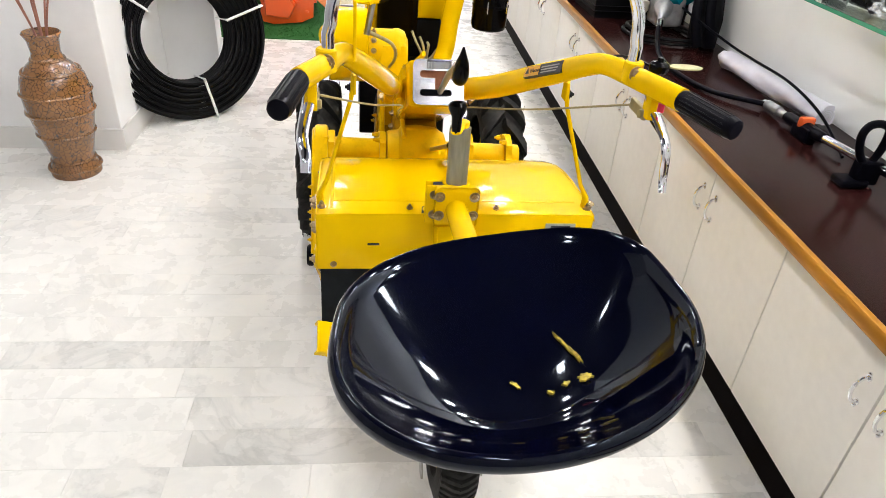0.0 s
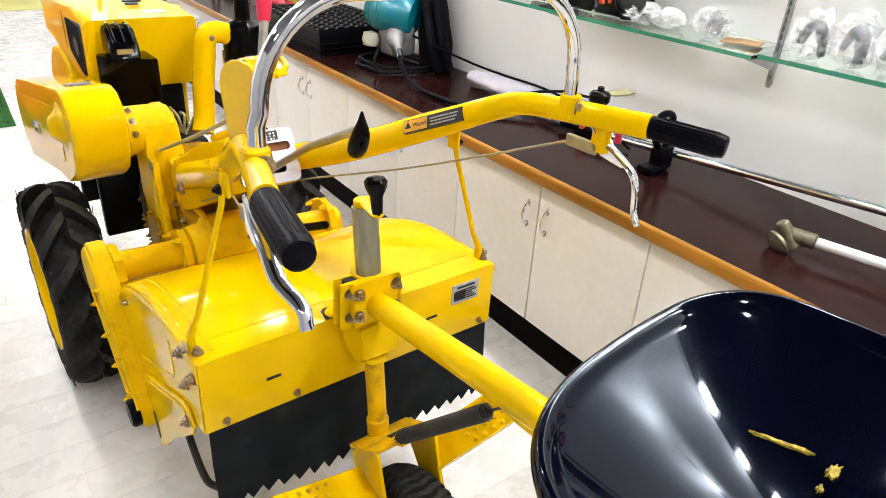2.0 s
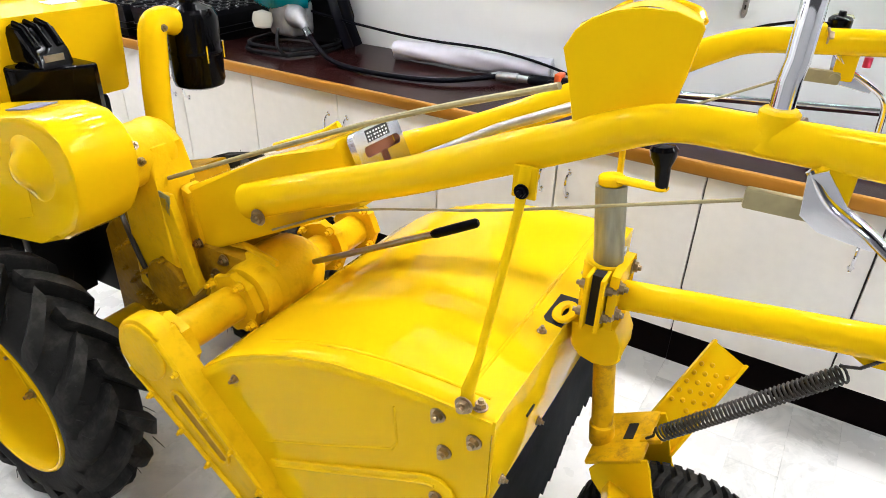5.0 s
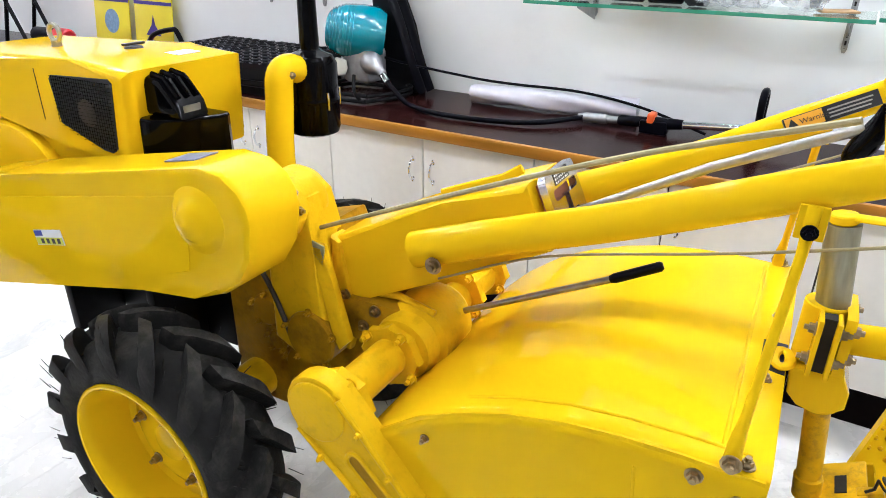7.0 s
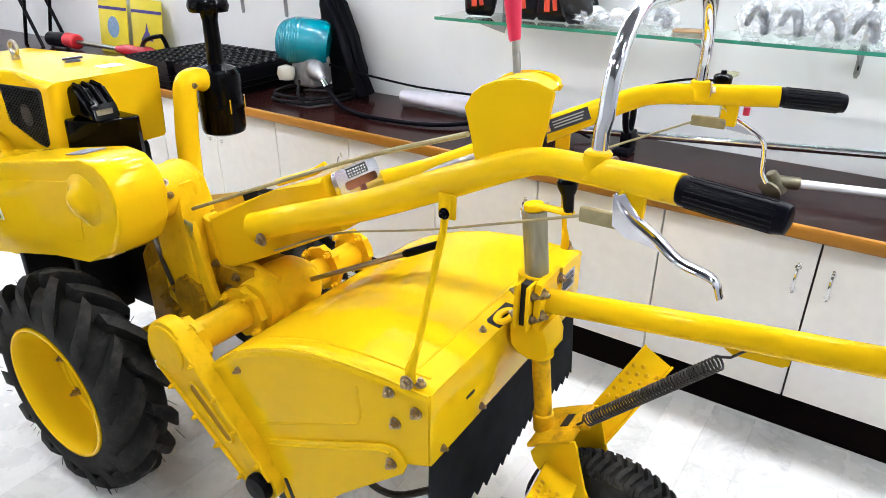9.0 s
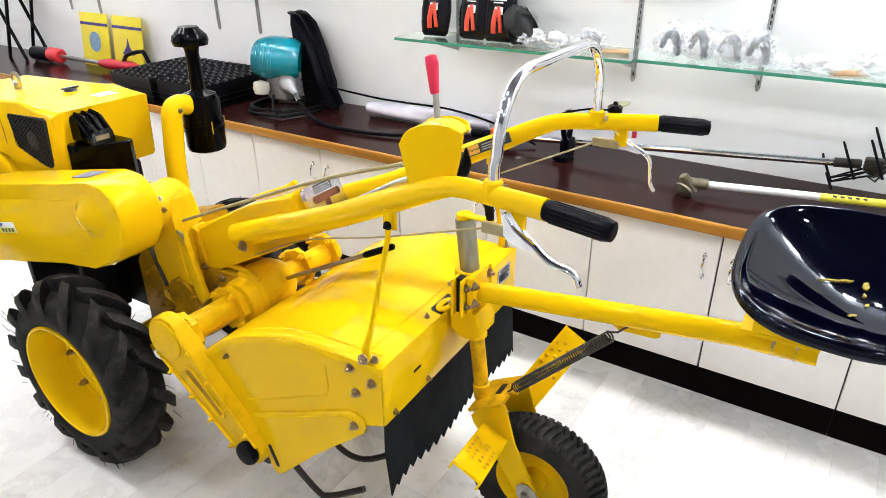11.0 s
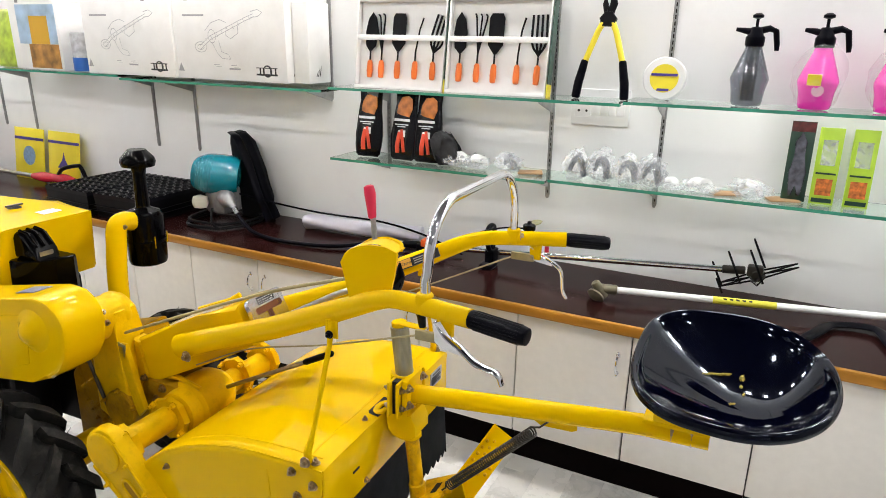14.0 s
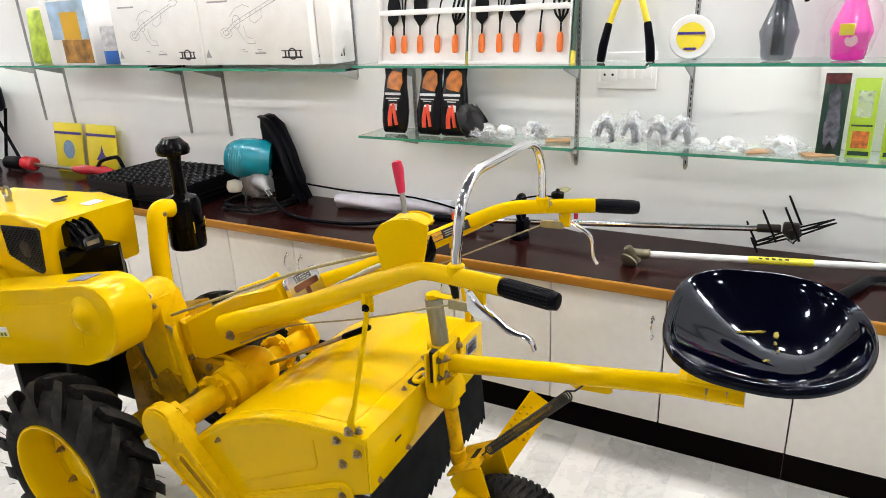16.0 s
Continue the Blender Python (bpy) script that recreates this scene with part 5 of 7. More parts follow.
lime = mat("lime_card", (0.42, 0.62, 0.04), 0.42, vary=0.06, scale=20)
yellow_card = mat("yellow_card", (0.80, 0.66, 0.03), 0.4, vary=0.05, scale=10)
green_dark = mat("dark_green_card", (0.012, 0.05, 0.03), 0.35, vary=0.2, scale=20)
grey_plastic = mat("smoky_grey_plastic", (0.24, 0.26, 0.3), 0.12, transmission=0.75, vary=0.1, scale=12)
pink_plastic = mat("magenta_plastic", (0.80, 0.03, 0.42), 0.22, coat=0.3, vary=0.05, scale=12)
white_plastic = mat("white_plastic", (0.80, 0.80, 0.80), 0.3, vary=0.03, scale=10)
blue_print = mat("navy_print", (0.05, 0.03, 0.25), 0.4)
brown_kraft = mat("brown_kraft", (0.45, 0.27, 0.13), 0.6, vary=0.1, scale=15)


def shelf(y0, y1, z, x0, group="glass wall shelves", rails=()):
    t = thing("glass_shelf", pose(0, 0, 0), "green-edged clear glass shelf on steel brackets", "shelf", group)
    pane = part("pane", one(box, (x0 + 0.003, y0, z - 0.010), (WALL_X - 0.006, y1, z), 0.0), glass, t, smooth=0)
    pane.visible_shadow = False
    part("front_edge", one(box, (x0, y0, z - 0.0105), (x0 + 0.003, y1, z + 0.0002)), glass_edge, t, "bright green polished edge", smooth=0)
    for y in rails:
        bm = bm_new()
        prism(bm, [(x0 + 0.05, z - 0.0115), (WALL_X - 0.004, z - 0.0115), (WALL_X - 0.004, z - 0.075), (WALL_X - 0.02, z - 0.07), (x0 + 0.06, z - 0.022)], 0.004, Matrix(((1, 0, 0, 0), (0, 0, 1, y), (0, 1, 0, 0), (0, 0, 0, 1))))
        part("bracket", bm, bracket_steel, t, "grey steel bracket")
    return t


UP_Z, LOW_Z, LEFT_Z = 1.352, 1.043, 1.352
shelf(-0.24, 1.03, UP_Z, 0.965, rails=(0.08, 0.86))
shelf(-1.75, -0.246, UP_Z + 0.006, 0.985, rails=(-0.36, -1.3))
shelf(0.02, 1.03, LOW_Z, 0.965, rails=(0.08, 0.86))
shelf(-1.75, 0.014, LOW_Z + 0.004, 0.985, rails=(-0.36, -1.3))
shelf(1.06, 2.36, LEFT_Z - 0.014, 0.955, rails=(1.18, 2.09))
shelf(2.37, 4.9, LEFT_Z, 0.955, rails=(2.41, 3.52, 3.84))


def rail(y, z0, z1):
    t = thing("shelf_upright", pose(WALL_X, y, 0), "slotted grey steel shelf upright on the wall", "shelf upright", "uprights of the shelves")
    bm = bm_new()
    for a, b in ((-0.0085, -0.003), (0.003, 0.0085)):
        box(bm, (-0.009, a, z0 + 0.012), (-0.0005, b, z1))
    prism(bm, [(-0.0085, z0 + 0.012), (0.0085, z0 + 0.012), (0.004, z0), (-0.004, z0)], 0.008, side(-0.0048))
    z = z0 + 0.014
    while z < z1 - 0.02:
        box(bm, (-0.0085, -0.003, z), (-0.0005, 0.003, z + 0.008))
        z += 0.022
    part("slot_shadow", one(box, (-0.0012, -0.0029, z0 + 0.012), (-0.0003, 0.0029, z1)), slot_mat, t, "dark slots", smooth=0)
    part("channel", bm, bracket_steel, t, smooth=0)
    return t


for y, z0, z1 in ((0.08, 0.922, 2.1), (-0.36, 0.937, 2.1), (-1.3, 0.93, 2.1), (2.41, 0.945, 1.9), (2.09, 0.945, 1.9), (3.84, 0.967, 1.9), (3.52, 0.96, 1.9), (1.18, 1.27, 1.9), (0.86, 0.98, 1.34)):
    rail(y, z0, z1)

# switch plate
sw = thing("switch_plate", pose(WALL_X, -0.115, 1.312), "white electric switch plate with a socket", "switch plate")
part("plate", one(box, (-0.014, -0.115, -0.07), (-0.0005, 0.115, 0.07), 0.004), white_plastic, sw)
for k in range(4):
    part("rocker", one(box, (-0.019, -0.098 + k * 0.032, -0.03), (-0.0142, -0.07 + k * 0.032, 0.03), 0.002), white_plastic, sw)
bm = bm_new()
box(bm, (-0.017, 0.035, -0.04), (-0.0142, 0.1, 0.04), 0.002)
sock = part("socket", bm, white_plastic, sw)
for dy, dz in ((0.05, 0.012), (0.085, 0.012), (0.052, -0.015), (0.083, -0.015), (0.0675, 0.025)):
    part("pin_hole", one(cyl, (-0.0172, dy, dz), (-0.0178, dy, dz), 0.005, seg=10), slot_mat, sock)


# ---- goods on the upper shelf ----
def lean(x, y, z, deg):
    """Stands on the shelf and leans back to the wall by deg; the thing's own front is -x."""
    return pose(x, y, z, 0, deg, 0)


def tool_head(bm, kind):
    """Heads of hand tools, pointing up from z = 0."""
    if kind == 0:
        prism(bm, [(-0.022, 0.02), (-0.026, 0.07), (-0.018, 0.115), (0.0, 0.14), (0.018, 0.115), (0.026, 0.07), (0.022, 0.02), (0.004, 0.0), (-0.004, 0.0)], 0.006, side(0.0), 0.002)
    elif kind == 1:
        for d in (-0.02, 0.0, 0.02):
            sweep(bm, smooth_path([(0, 0, 0), (0, d * 0.5, 0.06), (0, d, 0.12), (-0.012, d, 0.13)], 4), 0.003, 6)
    elif kind == 2:
        prism(bm, [(-0.028, 0.03), (-0.028, 0.12), (-0.02, 0.135), (0.02, 0.135), (0.028, 0.12), (0.028, 0.03), (0.005, 0.0), (-0.005, 0.0)], 0.006, side(0.0), 0.002)
    elif kind == 3:
        sweep(bm, [(0, 0, 0), (0, 0, 0.09), (0, -0.008, 0.14)], 0.004, 6)
    else:
        for d in (-0.024, -0.008, 0.008, 0.024):
            sweep(bm, smooth_path([(0, 0, 0.0), (0, d, 0.04), (0, d, 0.13)], 4), 0.004, 6)


def tool_kit(y, z, w, h, deg, swap):
    t = thing("garden_tool_kit", lean(1.03, y, z, deg), "open white box holding hand garden tools with orange handles", "tool kit", "boxed garden tool kits")
    part("tray", one(box, (0.03, -w / 2, 0), (0.034, w / 2, h)), white_card, t, smooth=0)
    for name, lo, hi in (("rim", (0, -w / 2, 0), (0.03, -w / 2 + 0.006, h)), ("rim", (0, w / 2 - 0.006, 0), (0.03, w / 2, h)), ("rim", (0, -w / 2 + 0.006, 0), (0.03, w / 2 - 0.006, 0.012)), ("rim", (0, -w / 2 + 0.006, h - 0.012), (0.03, w / 2 - 0.006, h))):
        part(name, one(box, lo, hi, 0.001), white_card, t)
    part("sleeve", one(box, (0.0345, -w / 2 - 0.004, -0.0), (0.05, w / 2 + 0.004, h + 0.002), 0.001), green_dark, t, "dark green outer sleeve")
    part("sleeve_edge", one(box, (0.002, -w / 2 - 0.0075, 0.05), (0.0495, -w / 2 - 0.0042, h)), green_dark, t, "dark green sleeve edge", smooth=0)
    part("sleeve_corner", one(box, (0.002, -w / 2 - 0.0075, 0.0), (0.0495, -w / 2 - 0.0042, 0.0495)), yellow_card, t, "yellow sleeve corner", smooth=0)
    part("strap", one(box, (0.002, -w / 2 + 0.007, h * 0.54), (0.008, w / 2 - 0.007, h * 0.6), 0.002), white_card, t, "white cardboard holding strap")
    rz_ = random.Random(int(y * 100))
    for k in range(5):
        yy = w * (0.37 - 0.185 * k) + rz_.uniform(-0.012, 0.012) + (0.01 if swap and k % 2 else 0)
        kind = (0, 1, 2, 3, 4)[k]
        bm = bm_new()
        cyl(bm, (0.016, yy, h * 0.3), (0.016, yy, h * 0.42), 0.004, seg=8)
        tool_head(bm, kind)
        vs = [v for v in bm.verts if abs(v.co.y) < 0.05 and v.co.z < 0.2 and abs(v.co.x) < 0.015 and not (abs(v.co.x - 0.016) < 0.0045 and v.co.z > h * 0.29)]
        tilt = Matrix.Translation((0.016, yy, h * 0.42)) @ Matrix.Rotation(radians((2, -6, 1, 9, 15)[k] if swap else (-2, 3, 0, 5, -2)[k]), 4, "X") @ Matrix.Scale(1.15 if kind != 3 else 1.0, 4)
        bmesh.ops.transform(bm, matrix=tilt, verts=vs)
        tl = part("hand_tool", bm, black_steel, t, "black steel tool head")
        part("tool_handle", one(sweep, [(0.016, yy, h * 0.12), (0.016, yy, h * 0.13), (0.016, yy, h * 0.2), (0.016, yy, h * 0.3), (0.016, yy, h * 0.32)], [0.006, 0.011, 0.0135, 0.011, 0.006], 12), orange_plastic, tl, "orange plastic handle")
    return t


tool_kit(0.72, UP_Z + 0.001, 0.43, 0.37, 8, True)
tool_kit(0.278, UP_Z + 0.001, 0.43, 0.37, 8, False)

lop = thing("lopping_shears", lean(1.085, -0.135, UP_Z + 0.002, 8), "lopping shears with yellow arms and black grips", "lopping shears")
for s in (-1, 1):
    bm = bm_new()
    sweep(bm, [(0, s * 0.071, 0.13), (0, s * 0.052, 0.19), (0, s * 0.033, 0.245), (0, s * 0.018, 0.275)], 0.011, 12)
    a = part("arm", bm, yellow_card, lop, "yellow tubular arm")
    part("grip", one(sweep, [(0, s * 0.092, 0.0), (0, s * 0.0917, 0.006), (0, s * 0.086, 0.06), (0, s * 0.071, 0.135), (0, s * 0.07, 0.14)], [0.012, 0.0165, 0.0165, 0.014, 0.012], 14), black_grip, a, "black rubber grip")
bm = bm_new()
for poly_, t_, x_ in (([(-0.022, 0.262), (-0.032, 0.29), (-0.014, 0.312), (0.014, 0.312), (0.032, 0.29), (0.022, 0.262)], 0.02, 0.0), ([(-0.018, 0.3), (-0.03, 0.34), (-0.014, 0.385), (0.0, 0.4), (-0.004, 0.345), (0.01, 0.305)], 0.006, -0.004), ([(0.018, 0.3), (0.028, 0.34), (0.02, 0.375), (0.006, 0.34), (0.0, 0.305)], 0.006, 0.004)):
    prism(bm, poly_, t_, side(x_), 0.002)
part("blades", bm, black_steel, lop, "dark steel bypass blades")

disc = thing("line_spool", lean(1.11, -0.358, UP_Z + 0.085, 8), "round white spool with a yellow label leaning on the wall", "spool")
part("body", one(lathe, [(0.0005, 0.0), (0.071, 0.0), (0.0755, 0.004), (0.0765, 0.01), (0.0765, 0.026), (0.072, 0.032), (0.0005, 0.032)], (0.032, 0, 0), (-1, 0, 0), 48), white_plastic, disc)
part("label", one(lathe, [(0.0005, 0), (0.05, 0), (0.05, 0.0015), (0.0005, 0.0015)], (-0.0002, 0, 0), (-1, 0, 0), 40), yellow_card, disc, "yellow round label")
for z0, z1, w in ((0.008, 0.017, 0.046), (-0.045, -0.036, 0.021)):
    part("label_band", one(box, (-0.003, -w, z0), (-0.0019, w, z1)), blue_print, disc, smooth=0)


def sprayer(x, y, z, body, label, turn, patch):
    t = thing("pressure_sprayer", pose(x, y, z, 0, 0, turn), label, "sprayer", "hand pressure sprayers")
    b = part("bottle", one(lathe, [(0.038, 0.0), (0.046, 0.003), (0.05, 0.015), (0.053, 0.05), (0.06, 0.08), (0.061, 0.09), (0.056, 0.105), (0.04, 0.15), (0.029, 0.18), (0.025, 0.193), (0.018, 0.2)], (0, 0, 0), Z, 20), body, t, smooth=60)
    part("pump_tube", one(cyl, (0, 0, 0.02), (0, 0, 0.19), 0.014, seg=14), black_grip, t, "dark pump tube inside the bottle")
    h = part("pump_head", one(lathe, [(0.028, 0.193), (0.03, 0.198), (0.03, 0.222), (0.024, 0.23), (0.02, 0.25), (0.014, 0.255)], (0, 0, 0), Z, 20), black_grip, t, "black screw pump head")
    bm = bm_new()
    sweep(bm, [(0, 0.0, 0.235), (0, 0.035, 0.243), (0, 0.062, 0.247)], [0.014, 0.01, 0.006], 10)
    sweep(bm, [(0, 0.0, 0.24), (0, -0.04, 0.25), (0, -0.06, 0.242), (0, -0.068, 0.2), (0, -0.07, 0.18)], [0.013, 0.011, 0.01, 0.009, 0.007], 10)
    cyl(bm, (0, 0, 0.25), (0, 0, 0.285), 0.005, seg=10)
    lathe(bm, [(0.006, 0.28), (0.017, 0.284), (0.017, 0.292), (0.008, 0.298)], (0, 0, 0), Z, 16)
    part("trigger", bm, black_grip, h, "black nozzle, trigger and plunger")
    if patch:
        part("oval_label", one(lathe, [(0.0005, 0), (0.018, 0), (0.018, 0.002), (0.0005, 0.002)], (-0.0555, -0.006, 0.062), (-1, 0, 0), 20), mat("pale_pink_label", (0.75, 0.45, 0.55), 0.4), b, "pale oval label", smooth=0)
        bm = bm_new()
        bmesh.ops.create_icosphere(bm, subdivisions=3, radius=1.0)
        for v in bm.verts:
            k_ = 1 + 0.16 * noise.noise(v.co * 3.0) + 0.1 * noise.noise(v.co * 8.0)
            v.co = Vector((v.co.x * 0.068 * k_, v.co.y * 0.078 * k_, max(0.0, 0.1 + v.co.z * 0.11 * k_)))
        part("clear_bag", bm, thin_wrap, t, "loose clear wrap round the bottle", smooth=0)
        part("label", one(box, (-0.058, -0.012, 0.105), (-0.054, 0.028, 0.14), 0.0, Matrix.Rotation(radians(-17), 4, "Y") @ Matrix.Translation((0.022, 0, -0.012))), yellow_card, b, "yellow label", smooth=0)
    return t


sprayer(1.08, -0.64, UP_Z + 0.008, grey_plastic, "smoky grey pressure sprayer with a black pump head", 8, False)
sprayer(1.08, -0.845, UP_Z + 0.008, pink_plastic, "magenta pressure sprayer in clear wrap with a yellow label", -4, True)
sprayer(1.08, -1.06, UP_Z + 0.008, pink_plastic, "magenta pressure sprayer on the glass shelf", 5, True)


# ---- goods on the lower shelf ----
amber_bag = mat("amber_bag_print", (0.5, 0.15, 0.02), 0.25, coat=0.3, vary=0.5, scale=30)
def tool_bag(y, label, deg):
    t = thing("pruner_pack", pose(1.06, y, LOW_Z + 0.004, 0, 10, deg), label, "packed tool", "bagged pruners")
    bm = bm_new()
    loops = []
    for z, w, d in ((0.0, 0.05, 0.008), (0.012, 0.06, 0.02), (0.05, 0.066, 0.026), (0.1, 0.068, 0.027), (0.15, 0.064, 0.023), (0.2, 0.058, 0.018), (0.245, 0.054, 0.012), (0.28, 0.056, 0.005), (0.3, 0.058, 0.003)):
        loop = []
        for a in [2 * math.pi * k / 28 for k in range(28)]:
            wob = noise.noise(Vector((math.cos(a) * 2.2, math.sin(a) * 2.2 + y * 7, z * 16)))
            loop.append(Vector((d * math.cos(a) * (1 + 0.3 * wob), w * math.copysign(abs(math.sin(a)) ** 0.7, math.sin(a)) * (1 + 0.06 * wob), z)))
        loops.append(loop)
    rings(bm, loops)
    b = part("bag", bm, bag_black, t, smooth=50)
    hm = mat("red_orange_handle", (0.7, 0.07, 0.03), 0.35)
    bm = bm_new()
    sweep(bm, smooth_path([(-0.026, 0.012, 0.03), (-0.032, 0.012, 0.07), (-0.03, 0.005, 0.12)], 4), 0.011, 10, flat=0.6)
    part("pruner_handle", bm, hm, b, "red-orange pruner handle seen through the bag")
    bm = bm_new()
    sweep(bm, smooth_path([(-0.024, -0.018, 0.035), (-0.031, -0.012, 0.08), (-0.03, -0.002, 0.13)], 4), 0.011, 10, flat=0.6)
    part("pruner_handle", bm, hm, b, "red-orange pruner handle seen through the bag")
    part("orange_print", one(prism, [(-0.03, 0.185), (-0.044, 0.22), (-0.04, 0.262), (-0.02, 0.276), (0.012, 0.27), (0.03, 0.24), (0.034, 0.2), (0.012, 0.192)], 0.004, side(-0.0205), 0.001), amber_bag, b, "amber printed panel")
    part("barcode", one(box, (-0.0345, -0.024, 0.1), (-0.031, 0.012, 0.128), 0.001), white_label, b, "white barcode sticker")
    for z0_, w_ in ((0.166, 0.04), (0.15, 0.034), (0.141, 0.02)):
        part("print", one(box, (-0.0305, -w_, z0_), (-0.0285, w_, z0_ + (0.011 if w_ == 0.04 else 0.004))), white_label, b, smooth=0)
    return t


tool_bag(0.89, "black printed bag holding a red-handled pruner", 4)
tool_bag(0.71, "black bag with amber print holding a pruner", -3)
tool_bag(0.59, "black bag with barcode holding a red-handled pruner", 2)
pouch = thing("black_pouch", pose(1.06, 0.50, LOW_Z + 0.002), "small crumpled black fabric pouch", "pouch")
bm = bm_new()
bmesh.ops.create_icosphere(bm, subdivisions=4, radius=1.0)
for v in bm.verts:
    n_ = noise.noise(v.co * 1.7 + Vector((3, 1, 2)))
    v.co = Vector((v.co.x * 0.045, v.co.y * 0.065 * (1 - 0.35 * max(0, v.co.z)), 0.075 + v.co.z * 0.073)) * (1 + 0.0) + Vector((0.02, 0.04, 0.03)) * n_ + Vector((0.006, 0.012, 0.012)) * noise.noise(v.co * 5)
    v.co.z = max(0.0, v.co.z)
part("fabric", bm, mat("black_fabric", (0.008, 0.008, 0.01), 0.7, vary=0.3, scale=60, bump=0.6), pouch, smooth=60)


def wrapped(y, w, h, seed, core, label):
    """Small parts in crumpled clear bags."""
    t = thing("wrapped_part", pose(1.05, y, LOW_Z + 0.005, 0, 0, (seed * 47) % 70 - 35), label, "wrapped part", "small parts in clear bags")
    rr = random.Random(seed)
    bm = bm_new()
    pts = [(rr.uniform(-0.015, 0.015), -w * 0.3 * math.cos(k * 0.7), 0.014 + h * 0.62 * math.sin(k * 0.7)) for k in range(5)]
    sweep(bm, smooth_path(pts, 5), [0.012 + 0.006 * math.sin(i * 0.16) for i in range(21)], 10, flat=0.7)
    part("core", bm, core, t)
    bm = bm_new()
    bmesh.ops.create_icosphere(bm, subdivisions=3, radius=1.0)
    for v in bm.verts:
        k = 1 + 0.6 * noise.noise(v.co * 2.6 + Vector((seed, 0, 0))) + 0.3 * noise.noise(v.co * 7 + Vector((0, seed, 0)))
        v.co = Vector((v.co.x * 0.045 * k, v.co.y * w * 0.55 * k, h * 0.5 + v.co.z * h * 0.52 * k))
        v.co.z = max(0.0, v.co.z)
    b = part("clear_bag", bm, clear_wrap, t, "crumpled clear plastic bag", smooth=0)
    return t


grey_part = mat("grey_cast_part", (0.12, 0.13, 0.15), 0.4, 0.4, vary=0.2, scale=30)
for y, w, h, sd, c in ((0.43, 0.11, 0.05, 1, white_plastic), (0.34, 0.10, 0.05, 2, white_plastic), (0.2, 0.12, 0.07, 3, grey_part), (-0.08, 0.09, 0.11, 4, grey_part), (-0.17, 0.09, 0.115, 5, grey_part),
                       (-0.275, 0.1, 0.105, 6, grey_part), (-0.36, 0.09, 0.11, 7, grey_part), (-0.43, 0.08, 0.03, 11, white_plastic), (-0.53, 0.12, 0.04, 8, white_plastic), (-0.70, 0.13, 0.06, 9, white_plastic)):
    wrapped(y, w, h, sd, c, "small metal part in a crumpled clear bag" if c is grey_part else "white part in a crumpled clear bag")
for y in (0.12, -0.62, -0.8):
    t = thing("kraft_card", pose(1.08, y, LOW_Z + 0.0045, 0, 0, 20), "small brown kraft card lying on glass", "card")
    part("card", one(box, (-0.04, -0.05, 0.0), (0.03, 0.05, 0.006), 0.002), brown_kraft, t)

blister = thing("blister_pack", lean(1.08, -0.832, LOW_Z + 0.005, 9), "dark green card with a bagged pruner in a blister", "blister pack")
part("card", one(box, (0, -0.037, 0), (0.003, 0.037, 0.27), 0.001), green_dark, blister)
part("card_head", one(box, (-0.0015, -0.036, 0.235), (-0.0002, 0.036, 0.268)), mat("dark_red_print", (0.12, 0.02, 0.02), 0.35, vary=0.4, scale=50), blister, "printed head of the card", smooth=0)
bm = bm_new()
prism(bm, [(-0.02, 0.02), (-0.028, 0.1), (-0.012, 0.15), (-0.018, 0.2), (0.0, 0.235), (0.02, 0.2), (0.012, 0.15), (0.026, 0.1), (0.018, 0.02), (0.006, 0.02), (0.0, 0.1), (-0.008, 0.02)], 0.014, side(-0.008), 0.004)
part("pruner", bm, mat("grey_pruner", (0.12, 0.12, 0.15), 0.2, 0.3, coat=0.4, vary=0.7, scale=40, bump=0.6, bump_scale=60), blister, "grey pruner under plastic")
for y, g in ((-0.918, 0), (-1.018, 1)):
    lp = thing("lime_pack", lean(1.075, y, LOW_Z + 0.005, 9), "tall lime green carton with a window", "carton", "lime green cartons")
    part("box", one(box, (0, -0.036, 0), (0.022, 0.036, 0.255), 0.001), lime, lp)
    part("window", one(box, (-0.0018, -0.022, 0.13), (-0.0002, 0.022, 0.215)), clear_wrap, lp, "clear window", smooth=0)
    part("picture", one(box, (-0.0018, -0.024, 0.03), (-0.0002, 0.024, 0.085)), mat("orange_picture", (0.6, 0.16, 0.03), 0.4, vary=0.7, scale=60), lp, "orange and black picture", smooth=0)
    for z0_, z1_ in ((0.1, 0.106), (0.006, 0.02)):
        part("print", one(box, (-0.0018, -0.03, z0_), (-0.0002, 0.03, z1_)), green_dark, lp, smooth=0)


# ---- goods on the far shelf ----
def carton(y0, y1, x0, h, label):
    t = thing("carton", pose(0, 0, LEFT_Z + 0.002), label, "carton", "white cartons on the glass shelf")
    part("box", one(box, (x0, y0, 0), (1.19, y1, h), 0.003), white_card, t)
    return t


